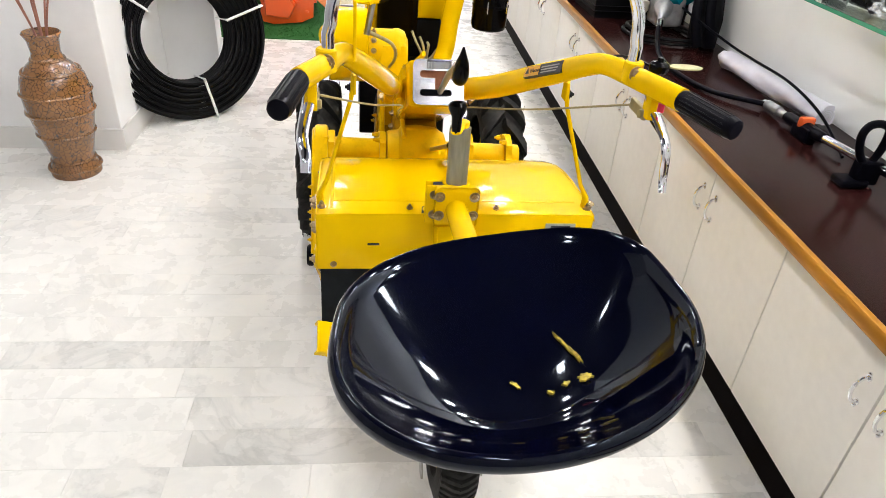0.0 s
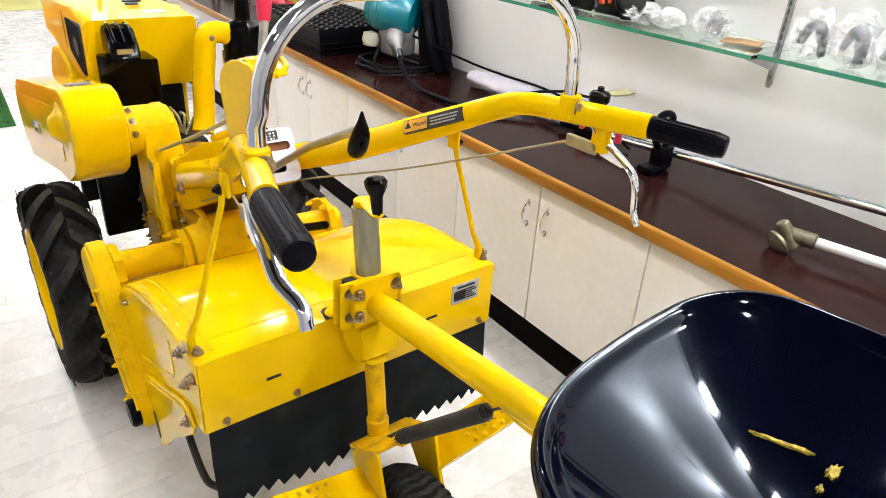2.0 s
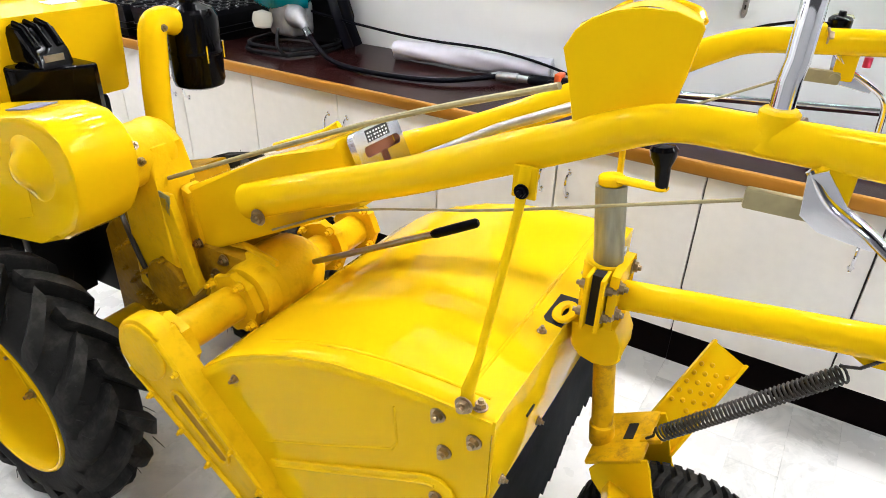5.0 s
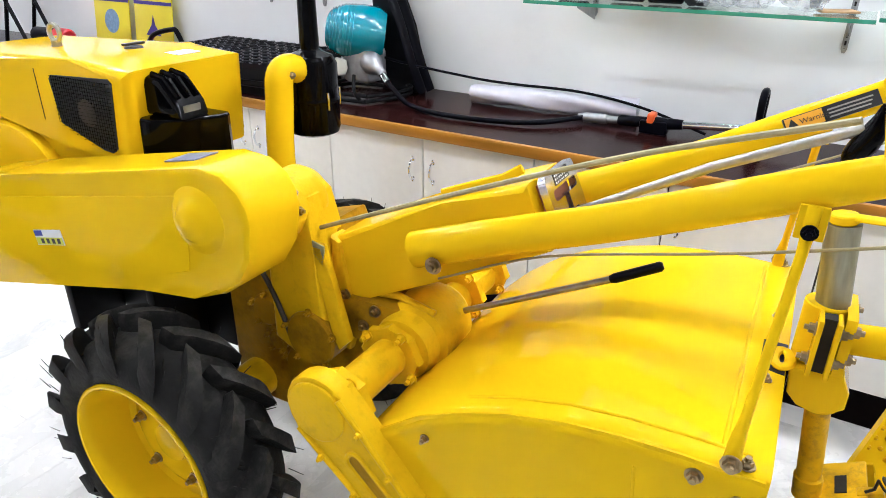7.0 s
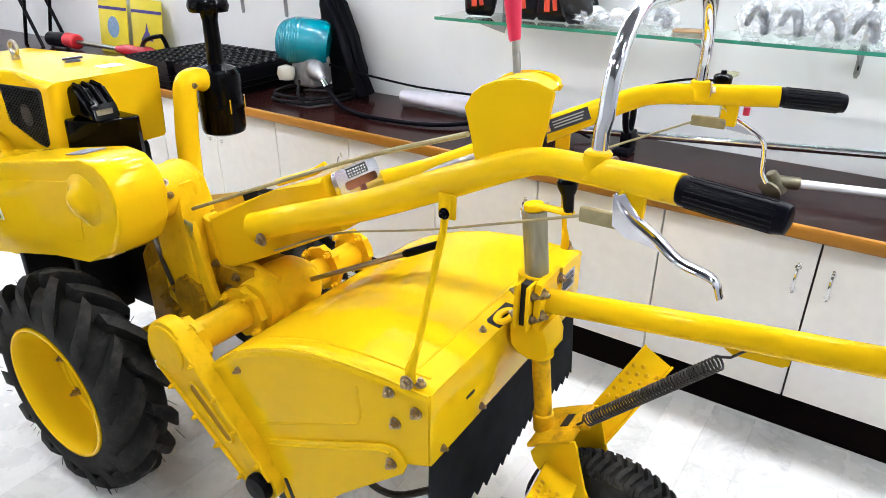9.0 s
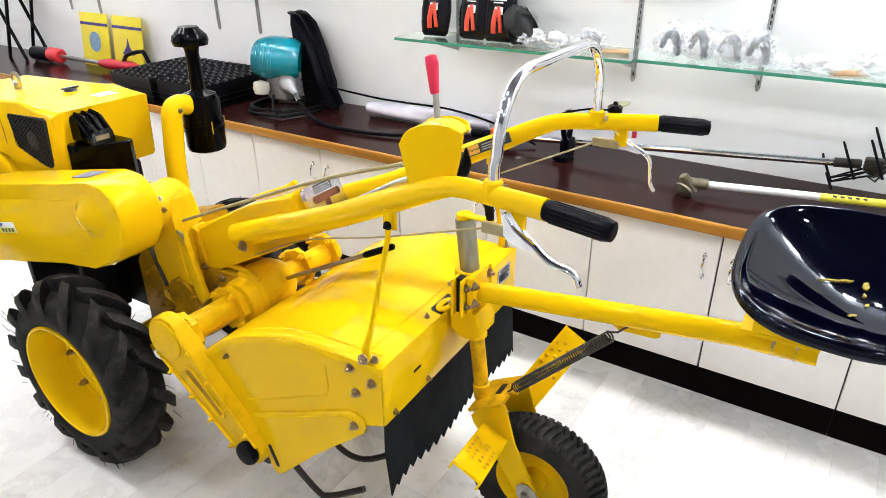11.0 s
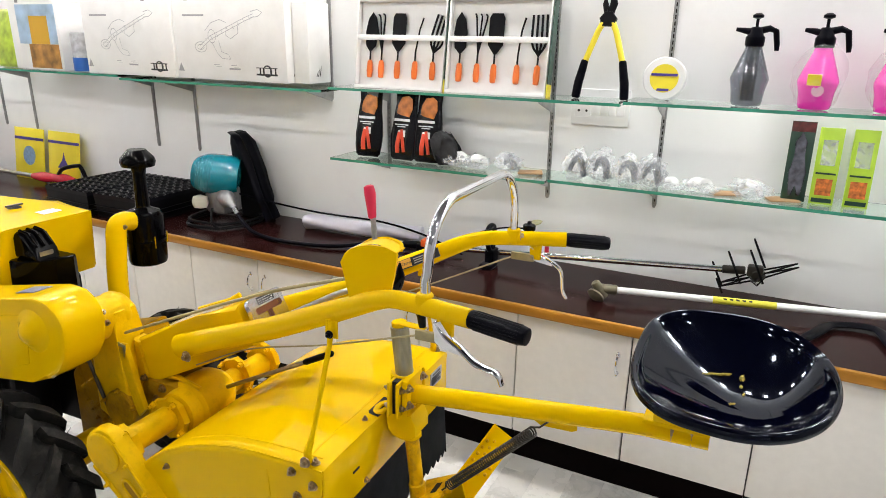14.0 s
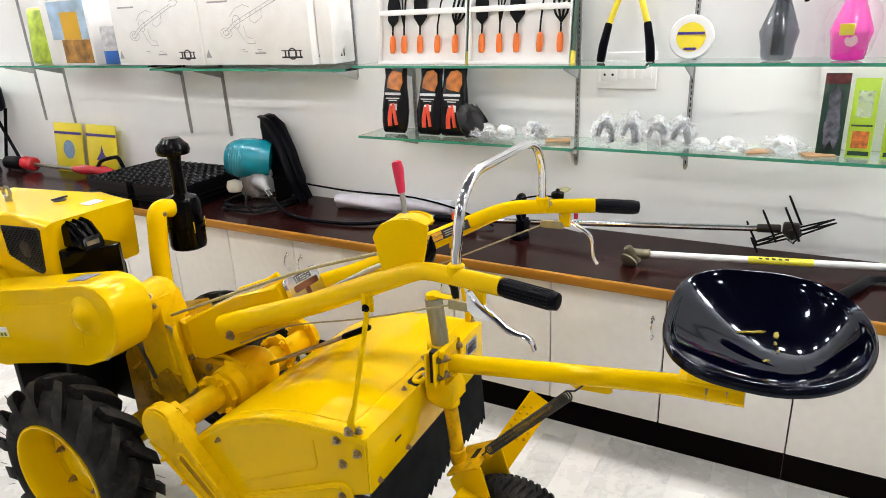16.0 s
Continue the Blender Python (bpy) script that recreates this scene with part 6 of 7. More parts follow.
def carton_print(t, y0, y1, x0):
    w = y1 - y0
    bm = bm_new()
    def stroke(*pts, r=0.0012):
        for a, b in zip(pts, pts[1:]):
            sweep(bm, [(x0 - 0.0004, y0 + w * (1 - a[0]), a[1]), (x0 - 0.0004, y0 + w * (1 - b[0]), b[1])], r, 4)

    def ellipse(u, v, ru, rv, n=18):
        stroke(*[(u + ru * math.cos(2 * math.pi * k / n), v + rv * math.sin(2 * math.pi * k / n)) for k in range(n + 1)])

    stroke((0.24, 0.155), (0.34, 0.2), (0.66, 0.282), (0.74, 0.3))
    stroke((0.25, 0.14), (0.35, 0.186), (0.67, 0.27), (0.75, 0.288))
    ellipse(0.25, 0.15, 0.055, 0.024)
    ellipse(0.25, 0.15, 0.03, 0.012)
    ellipse(0.36, 0.2, 0.035, 0.03)
    stroke((0.36, 0.17), (0.4, 0.125), (0.44, 0.1), (0.52, 0.098), (0.5, 0.12), (0.44, 0.13), (0.42, 0.18))
    stroke((0.5, 0.245), (0.49, 0.205), (0.53, 0.19), (0.6, 0.215), (0.6, 0.25))
    stroke((0.3, 0.225), (0.36, 0.26), (0.44, 0.275), (0.5, 0.262))
    stroke((0.72, 0.31), (0.78, 0.318), (0.82, 0.305), (0.78, 0.288), (0.72, 0.285))
    for k in range(9):
        stroke((0.3 + 0.05 * k, 0.19 + 0.0125 * k), (0.315 + 0.05 * k, 0.172 + 0.0125 * k), r=0.0009)
    for u in (0.36, 0.52):
        stroke((u, 0.07), (u + 0.05, 0.072), r=0.0016)
        stroke((u + 0.02, 0.062), (u + 0.07, 0.063), r=0.0009)
    tagged(part("line_drawing", bm, grey_ink, t, "thin line drawing of a tool", smooth=0), kind="stuff")
    bm = bm_new()
    box(bm, (x0 - 0.0012, y0 + w * 0.08, 0.03), (x0 - 0.0002, y0 + w * 0.26, 0.038))
    for k, d in enumerate((0.09, 0.13, 0.19, 0.22)):
        box(bm, (x0 - 0.0012, y0 + w * d, 0.038), (x0 - 0.0002, y0 + w * (d + 0.012), 0.062))
    box(bm, (x0 - 0.0012, y0 + w * 0.08, 0.062), (x0 - 0.0002, y0 + w * 0.26, 0.066))
    sweep(bm, [(x0 - 0.0008, y0 + w * 0.165 + 0.024 * math.cos(a), 0.05 + 0.024 * math.sin(a)) for a in [2 * math.pi * k / 20 for k in range(20)]], 0.0035, 5, up=X, closed=True)
    tagged(part("logo_shape", bm, black_ink, t, "dark plain logo shape", smooth=0), kind="stuff")
    bm = bm_new()
    prism(bm, [(y0 + w * 0.93, 0.035), (y0 + w * 0.985, 0.035), (y0 + w * 0.958, 0.075)], 0.001, side(x0 - 0.0006))
    part("triangle_mark", bm, grey_ink, t, smooth=0)
    for u0, u1, z0 in ((0.4, 0.5, 0.05), (0.7, 0.9, 0.29)):
        part("print_bar", one(box, (x0 - 0.0012, y0 + w * u0, z0), (x0 - 0.0002, y0 + w * u1, z0 + 0.008)), grey_ink, t, smooth=0)


c1 = carton(1.96, 2.615, 0.975, 0.36, "large white carton with a line drawing")
carton_print(c1, 1.96, 2.615, 0.975)
c2 = carton(1.265, 1.955, 0.985, 0.36, "large white carton with a black logo shape")
carton_print(c2, 1.265, 1.955, 0.985)
c3 = carton(1.175, 1.26, 1.03, 0.35, "slim white carton beside large ones")
for c_, y_, x_ in ((c2, 1.2645, 1.03), (c3, 1.1745, 1.08)):
    for k in range(3):
        part("leaf_mark", one(prism, [(x_ + 0.012 * k, 0.03), (x_ + 0.006 + 0.012 * k, 0.03), (x_ + 0.016 + 0.012 * k, 0.055 + 0.01 * k)], 0.001, Matrix(((1, 0, 0, 0), (0, 0, 1, y_), (0, 1, 0, 0), (0, 0, 0, 1)))), black_ink, c_, smooth=0)
pb = thing("picture_carton", pose(0, 0, LEFT_Z + 0.002), "white carton with an amber photo print", "carton")
part("box", one(box, (0.99, 2.84, 0), (1.18, 3.27, 0.36), 0.003), white_card, pb)
part("photo", one(box, (0.9885, 2.86, 0.01), (0.9898, 3.12, 0.14)), mat("amber_photo", (0.45, 0.22, 0.05), 0.4, vary=0.6, scale=16), pb, "amber and brown photo", smooth=0)
part("photo_panel", one(box, (0.9875, 2.93, 0.1405), (0.9887, 3.09, 0.29)), mat("amber_panel", (0.7, 0.4, 0.03), 0.4), pb, "amber panel", smooth=0)
part("sky_print", one(box, (0.9888, 2.86, 0.1405), (0.9899, 3.2, 0.35)), mat("pale_sky_print", (0.42, 0.58, 0.75), 0.4, vary=0.3, scale=9), pb, "pale blue sky print", smooth=0)
can = thing("blue_can", pose(1.03, 2.71, LEFT_Z + 0.002), "small can with blue band and grey print", "can")
part("can_body", one(lathe, [(0.055, 0), (0.06, 0.004), (0.06, 0.2), (0.055, 0.206), (0.0005, 0.206)], (0, 0, 0), Z, 28), mat("pale_can", (0.55, 0.56, 0.58), 0.3, vary=0.3, scale=40), can)
part("blue_band", one(lathe, [(0.0605, 0.005), (0.0612, 0.006), (0.0612, 0.075), (0.0605, 0.076)], (0, 0, 0), Z, 28, cap=False), mat("blue_print", (0.02, 0.12, 0.45), 0.35), can)
lg = thing("lime_bag", pose(1.05, 3.39, LEFT_Z + 0.002, 0, 6, 0), "lime green printed seed bag", "bag")
bm = bm_new()
box(bm, (-0.04, -0.13, 0), (0.04, 0.13, 0.33), 0.03, None, 4)
part("bag", bm, mat("lime_print", (0.45, 0.6, 0.05), 0.35, vary=0.5, scale=14), lg, smooth=60)


# ---- things on the worktop ----
tray_plastic = mat("black_tray_plastic", (0.004, 0.004, 0.006), 0.35, spec=0.15, vary=0.2, scale=25)


def seed_tray(x, y, turn):
    t = thing("seedling_tray", pose(x, y, TOP_Z, 0, 0, turn), "stack of black plastic seedling trays", "seedling tray", "seedling trays on the counter")
    W2, L2, H2 = 0.26, 0.17, 0.125
    bm = bm_new()
    rings(bm, [[(-W2, -L2, 0), (W2, -L2, 0), (W2, L2, 0), (-W2, L2, 0)], [(-W2 - 0.008, -L2 - 0.008, H2 - 0.02), (W2 + 0.008, -L2 - 0.008, H2 - 0.02), (W2 + 0.008, L2 + 0.008, H2 - 0.02), (-W2 - 0.008, L2 + 0.008, H2 - 0.02)]])
    body = part("body", bm, black_steel, t, smooth=0)
    bm = bm_new()
    nx, ny = 10, 7
    px_, py_ = (2 * W2 + 0.016) / nx, (2 * L2 + 0.016) / ny
    for i in range(nx):
        for j in range(ny):
            cx_, cy_ = -W2 - 0.008 + px_ * (i + 0.5), -L2 - 0.008 + py_ * (j + 0.5)
            top_, mid_, low_ = [], [], []
            for k in range(8):
                a = k * math.pi / 4 + math.pi / 8
                ca, sa = math.cos(a), math.sin(a)
                q_ = max(abs(ca), abs(sa))
                top_.append(bm.verts.new((cx_ + px_ / 2 * ca / q_, cy_ + py_ / 2 * sa / q_, H2)))
                mid_.append(bm.verts.new((cx_ + px_ * 0.43 * ca, cy_ + py_ * 0.43 * sa, H2 - 0.001)))
                low_.append(bm.verts.new((cx_ + px_ * 0.3 * ca, cy_ + py_ * 0.3 * sa, H2 - 0.0185)))
            for k in range(8):
                m_ = (k + 1) % 8
                bm.faces.new((top_[k], top_[m_], mid_[m_], mid_[k]))
                bm.faces.new((mid_[k], mid_[m_], low_[m_], low_[k]))
    rings(bm, [[(-W2 - 0.0085, -L2 - 0.0085, z_), (W2 + 0.0085, -L2 - 0.0085, z_), (W2 + 0.0085, L2 + 0.0085, z_), (-W2 - 0.0085, L2 + 0.0085, z_)] for z_ in (H2 - 0.02, H2)], cap=False)
    tagged(part("cell_grid", bm, tray_plastic, t, "grid of round planting cells", smooth=0), kind="stuff")
    for z in (0.03, 0.055):
        bm = bm_new()
        box(bm, (-W2 - 0.012, -L2 - 0.012, z), (W2 + 0.012, L2 + 0.012, z + 0.004))
        part("rim", bm, black_steel, t, smooth=0)
    return t


seed_tray(0.985, 2.19, 2)
seed_tray(0.97, 2.56, -2)

teal = mat("teal_plastic", (0.0, 0.20, 0.26), 0.25, coat=0.5, vary=0.08, scale=12)
alu = mat("cast_aluminium", (0.36, 0.36, 0.37), 0.45, 0.85, vary=0.2, scale=40, bump=0.3)
be = thing("backpack_engine", pose(0.97, 1.7, TOP_Z), "teal backpack brush-cutter engine with black harness and hose", "brush cutter")
bm = bm_new()
lathe(bm, [(0.0005, 0.13), (0.06, 0.126), (0.098, 0.105), (0.12, 0.065), (0.126, 0.0), (0.12, -0.06), (0.1, -0.09), (0.0005, -0.095)], (0.0, 0.03, 0.25), (-0.55, 0.75, 0.12), 28)
FLAT = Matrix.Translation((0.006, -0.008, 0.037)) @ Matrix.Diagonal((1.03, 1.03, 0.82, 1))
part("starter_cover", bm, teal, be, "ribbed teal engine cover").matrix_local = FLAT
bm = bm_new()
for k in range(9):
    r = 0.02 + k * 0.0095
    ax = Vector((-0.55, 0.75, 0.12)).normalized()
    qq = ax.to_track_quat("Z", "Y")
    c = Vector((0, 0.03, 0.25)) + ax * (0.131 - (r / 0.112) ** 4 * 0.04)
    sweep(bm, [c + qq @ Vector((r * math.cos(a), r * math.sin(a), 0)) for a in [2 * math.pi * i / 24 for i in range(24)]], 0.0022, 5, up=Vector(ax), closed=True)
ax_ = Vector((-0.55, 0.75, 0.12)).normalized()
qx_ = ax_.to_track_quat("Z", "Y")
for h_, r_ in ((0.03, 0.1235), (0.042, 0.1228), (0.054, 0.1215), (0.066, 0.1192), (0.078, 0.1135), (0.09, 0.1085), (0.101, 0.1015)):
    sweep(bm, [Vector((0, 0.03, 0.25)) + ax_ * h_ + qx_ @ Vector((r_ * math.cos(a), r_ * math.sin(a), 0)) for a in [2 * math.pi * i / 28 for i in range(28)]], 0.0024, 6, up=ax_, closed=True)
tagged(part("cooling_ribs", bm, teal, be), kind="stuff").matrix_local = FLAT
bm = bm_new()
box(bm, (-0.08, -0.07, 0.06), (0.05, 0.06, 0.19), 0.02)
lathe(bm, [(0.04, 0.0), (0.043, 0.03), (0.03, 0.06), (0.018, 0.08), (0.015, 0.11)], (-0.05, -0.05, 0.15), (-0.3, -0.8, -0.35), 20)
part("crankcase", bm, alu, be, "cast aluminium crankcase and clutch bell")
bm = bm_new()
lathe(bm, [(0.0005, 0.0), (0.03, 0.004), (0.04, 0.03), (0.035, 0.06), (0.0005, 0.07)], (-0.12, 0.05, 0.09), (0.2, 0.1, 1), 20)
part("fuel_tank", bm, mat("milky_plastic", (0.6, 0.58, 0.5), 0.35, transmission=0.2), be, "milky plastic fuel tank")
bm = bm_new()
for zz, s in ((0.012, 1.0), (0.03, 0.9)):
    pts = [(-0.15 * s, -0.1, zz), (-0.16 * s, 0.1, zz), (-0.05, 0.16, zz), (0.1, 0.14, zz), (0.12, -0.12, zz), (0.0, -0.16, zz)]
    sweep(bm, smooth_path(pts + pts[:1], 5), 0.008, 8)
sweep(bm, smooth_path([(-0.15, -0.08, 0.012), (-0.16, -0.06, 0.05), (-0.12, -0.03, 0.1)], 4), 0.007, 8)
part("base_frame", bm, black_steel, be, "black tubular stand")
bm = bm_new()
prism(bm, [(-0.17, 0.0), (-0.16, 0.12), (-0.13, 0.26), (-0.07, 0.4), (-0.01, 0.445), (0.05, 0.44), (0.06, 0.38), (0.02, 0.3), (0.0, 0.16), (0.02, 0.0)], 0.07, side(0.15), 0.02)
hn = part("back_pad", bm, mat("black_padding", (0.007, 0.007, 0.009), 0.65, spec=0.1, vary=0.3, scale=30, bump=0.5), be, "black padded harness back")
for dx in (-0.03, 0.03):
    bm = bm_new()
    sweep(bm, smooth_path([(0.14 + dx, 0.03, 0.44), (0.1 + dx, -0.05, 0.42), (0.09 + dx, -0.12, 0.3), (0.08 + dx, -0.18, 0.15), (0.1 + dx, -0.22, 0.02)], 5), 0.02, 8, flat=0.35)
    part("strap", bm, black_grip, hn, "black shoulder strap")
bm = bm_new()
sweep(bm, smooth_path([(-0.09, -0.14, 0.11), (-0.11, -0.2, 0.07), (-0.13, -0.3, 0.02), (-0.15, -0.5, 0.012), (-0.1, -0.75, 0.014), (0.04, -0.9, 0.022)], 8), 0.0095, 10)
part("drive_hose", bm, black_grip, be, "thick black flexible drive hose")
bm = bm_new()
cyl(bm, (-0.075, -0.115, 0.125), (-0.1, -0.175, 0.085), 0.014, seg=14)
part("hose_ferrule", bm, chrome, be, "bright hose ferrule")
bm = bm_new()
sweep(bm, smooth_path([(0.03, -0.06, 0.15), (0.06, -0.2, 0.125), (0.1, -0.45, 0.095), (0.12, -0.6, 0.087), (0.13, -0.85, 0.086), (0.12, -1.08, 0.06), (0.08, -1.3, 0.012)], 8), 0.005, 8)
part("throttle_cable", bm, black_grip, be, "thin black throttle cable")

roll = thing("paper_roll", pose(0, 0, TOP_Z), "loose white paper roll in plastic wrap", "paper roll")
bm = bm_new()
a, b = Vector((1.07, 1.27, 0.04)), Vector((1.135, 0.65, 0.042))
d = (b - a).normalized()
q1 = d.cross(Z).normalized()
loops = []
for i in range(12):
    f = i / 11
    p = a.lerp(b, f)
    loops.append([p + (q1 * math.cos(t_) + Z * math.sin(t_)) * (0.034 + 0.005 * math.sin(3 * t_ + f * 9) + 0.002 * math.sin(7 * t_ + f * 31)) for t_ in [2 * math.pi * k / 30 for k in range(30)]])
rings(bm, loops)
part("sheet", bm, mat("white_paper", (0.70, 0.67, 0.76), 0.35, vary=0.08, scale=20), roll, smooth=60)
bm = bm_new()
sweep(bm, [b + d * 0.002 + (q1 * math.cos(t_) + Z * math.sin(t_)) * (0.006 + 0.0035 * t_ / math.pi) for t_ in [k * 0.35 for k in range(50)]], 0.0012, 4)
part("roll_end", bm, mat("paper_shade", (0.55, 0.54, 0.57), 0.6), roll, "spiral of sheet edges")

# first brush-cutter shaft with loop handle and cultivator
sh = thing("cultivator_shaft", pose(0, 0, 0), "chrome brush-cutter shaft with loop handle and tine cultivator", "cultivator")
A, B = Vector((1.02, 0.54, 0.682)), Vector((1.085, -0.655, 0.766))
D = (B - A).normalized()
part("tube", one(sweep, [A, B], 0.0125, 16), chrome, sh, "long chrome tube")
C0 = Vector((1.015, 0.82, 0.668))
D0 = (A - C0).normalized()
part("coupling", one(sweep, [C0, C0 + D0 * 0.02, C0 + D0 * 0.021, C0 + D0 * 0.1, C0 + D0 * 0.101, C0 + D0 * 0.15], [0.012, 0.012, 0.017, 0.017, 0.013, 0.013], 16), alu, sh, "bright clamp coupling")
bm = bm_new()
sweep(bm, [C0 + D0 * 0.14, C0 + D0 * 0.15, C0 + D0 * 0.26, C0 + D0 * 0.3, A - D * 0.02, A + D * 0.07], [0.013, 0.018, 0.019, 0.022, 0.022, 0.016], 16)
box(bm, (-0.02, -0.045, -0.035), (0.02, 0.045, 0.01), 0.008, Matrix.Translation(A + Vector((-0.005, 0.02, 0.0))))
gr = part("throttle_grip", bm, black_grip, sh, "black throttle grip")
bm = bm_new()
box(bm, (-0.024, -0.012, 0.0), (0.024, 0.012, 0.035), 0.006, Matrix.Translation(A - D * 0.03))
part("switch", bm, mat("orange_switch", (0.8, 0.12, 0.02), 0.35), gr, "orange switch")
bm = bm_new()
H0 = A + D * 0.295
pts = [(0.0, 0, -0.005), (-0.045, 0, 0.04), (-0.065, 0, 0.1), (-0.05, 0, 0.135), (-0.01, 0, 0.14), (0.02, 0, 0.12), (0.02, 0, 0.06), (0.0, 0, 0.0)]
sweep(bm, [H0 + Vector((x_ * 0.85 - 0.025, y_, z_ * 0.88)) for x_, y_, z_ in smooth_path(pts, 4)], 0.011, 10, up=Y)
box(bm, (-0.06, -0.02, -0.05), (0.01, 0.02, 0.02), 0.008, Matrix.Translation(H0))
# flat black block in place of the handle's shadow and reflection on the worktop
box(bm, (-0.1, -0.03, -0.0545), (-0.02, 0.03, -0.032), 0.008, Matrix.Translation(H0))
part("loop_handle", bm, black_grip, sh, "black D-shaped loop handle, with a block for its shadow on the worktop")
bm = bm_new()
cyl(bm, B - D * 0.01, B + D * 0.07, 0.0155, seg=14, bevel=0.004)
box(bm, (-0.02, -0.03, -0.02), (0.02, 0.025, 0.022), 0.008, Matrix.Translation(B + D * 0.1))
head = part("tine_gearbox", bm, dark_metal, sh, "dark tine gearbox")
HB = B + D * 0.1
E1, E2, E3 = Vector((0, -0.9, 0.43)), Vector((1, 0, 0)), Vector((0, 0.43, 0.9))
HC = HB + Vector((0, -0.015, -0.02))
for off in (0.0, 0.014):
    bm = bm_new()
    loop = []
    for k in range(8):
        r = 0.135 if k % 4 == 0 else (0.1 if k % 2 == 0 else 0.035)
        loop.append(HC + E3 * off + E1 * r * math.cos(k * math.pi / 4) + E2 * r * math.sin(k * math.pi / 4))
    sweep(bm, loop, 0.0035, 6, closed=True, up=E3)
    part("star_plate", bm, black_steel, head, "black star-shaped tine plate")
for k, (e1, e2, h) in enumerate(((-0.13, 0.0, 0.1), (0.02, -0.095, 0.13), (0.02, 0.095, 0.12), (-0.06, -0.03, 0.13), (-0.12, -0.09, 0.06))):
    bm = bm_new()
    p0 = HC + E1 * e1 + E2 * e2
    sweep(bm, [p0, p0 + E3 * h * 0.9, p0 + E3 * h], [0.0045, 0.004, 0.003], 7)
    part("tine", bm, black_steel, head)
part("hub_cap", one(cyl, HC - E3 * 0.012, HC + E3 * 0.03, 0.025, seg=20, bevel=0.005), dark_metal, head)

ws = thing("brush_cutter_shaft", pose(0, 0, 0), "white brush-cutter shaft with a bare gear head and yellow label", "brush cutter shaft")
A, B = Vector((0.87, -0.30, 0.69)), Vector((1.1, -1.32, 0.69))
D = (B - A).normalized()
sft = part("tube", one(sweep, [A, B], 0.0125, 16), white_plastic, ws, "white painted tube")
part("label", one(sweep, [A.lerp(B, 0.33), A.lerp(B, 0.53)], 0.0131, 16, cap=False), mat("yellow_label", (0.75, 0.68, 0.05), 0.4, vary=0.1, scale=40), sft, "yellow wrap label")
bm = bm_new()
for k in range(5):
    p = A.lerp(B, 0.37 + 0.02 * k) + Vector((-0.0085, 0, 0.0098))
    box(bm, (-0.003, -0.006, -0.001), (0.003, 0.006, 0.001), 0.0, Matrix.Translation(p) @ Matrix.Rotation(radians(-45), 4, "Y"))
part("label_mark", bm, black_ink, sft, smooth=0)
bm = bm_new()
cyl(bm, A + D * 0.015, A - D * 0.05, 0.0185, seg=16, bevel=0.003)
cyl(bm, A - D * 0.03 + Vector((0.0, 0, -0.03)), A - D * 0.055 + Vector((-0.015, 0.01, 0.028)), 0.022, 0.016, seg=16, bevel=0.004)
lathe(bm, [(0.016, 0.0), (0.018, 0.01), (0.032, 0.014), (0.034, 0.022), (0.02, 0.03), (0.01, 0.036)], A - D * 0.05 + Vector((-0.005, 0.0, -0.012)), (-0.75, 0.3, -0.55), 20)
part("gear_head", bm, mat("olive_cast", (0.2, 0.18, 0.12), 0.4, 0.7, vary=0.3, scale=40, bump=0.3), ws, "olive cast gear head")
mt = thing("strap_bundle", pose(0.88, -1.02, TOP_Z), "dark folded strap bundle on the worktop", "strap")
bm = bm_new()
sweep(bm, smooth_path([(-0.12, 0.12, 0.012), (0.0, 0.05, 0.02), (0.1, 0.0, 0.016), (0.12, -0.12, 0.018), (0.0, -0.16, 0.014)], 6), 0.02, 10, flat=0.5)
part("webbing", bm, black_grip, mt)

# far end of the worktop
for y, lab in ((3.545, "yellow blade packet with a round blue print"), (3.2, "yellow packet with a dark triangular print")):
    pk = thing("blade_packet", lean(1.11, y, TOP_Z, 8), lab, "packet", "yellow packets against the wall")
    part("card", one(box, (0, -0.15, 0), (0.006, 0.15, 0.325), 0.002), yellow_card, pk)
    part("stripe", one(box, (-0.0015, -0.148, 0.25), (-0.0002, 0.148, 0.267)), blue_print, pk, smooth=0)
    bm = bm_new()
    if y > 3.4:
        lathe(bm, [(0.0005, 0), (0.062, 0), (0.062, 0.001), (0.0005, 0.001)], (-0.0003, 0, 0.15), (-1, 0, 0), 32)
        part("blade_print", bm, mat("pale_blue_print", (0.2, 0.32, 0.5), 0.35, vary=0.3, scale=50), pk, "round pale blue blade print")
    else:
        prism(bm, [(-0.06, 0.1), (0.06, 0.1), (0.015, 0.15), (0.0, 0.2), (-0.015, 0.15)], 0.001, side(-0.001))
        part("blade_print", bm, blue_print, pk, "dark blue triangular blade print")
rt = thing("pole_pruner", pose(-0.01, -0.05, TOP_Z), "red and black pole tool with a grey tube", "pole tool")
bm = bm_new()
cyl(bm, (1.02, 4.15, 0.05), (1.04, 3.9, 0.05), 0.045, seg=18, bevel=0.008)
part("motor", bm, black_grip, rt, "black motor housing")
bm = bm_new()
cyl(bm, (1.035, 3.97, 0.055), (1.04, 3.86, 0.05), 0.047, seg=18, bevel=0.01)
part("collar", bm, mat("red_housing", (0.6, 0.02, 0.03), 0.3), rt, "red collar")
part("pole", one(sweep, [(1.04, 3.9, 0.05), (1.06, 3.35, 0.045)], 0.013, 12), steel, rt)
bm = bm_new()
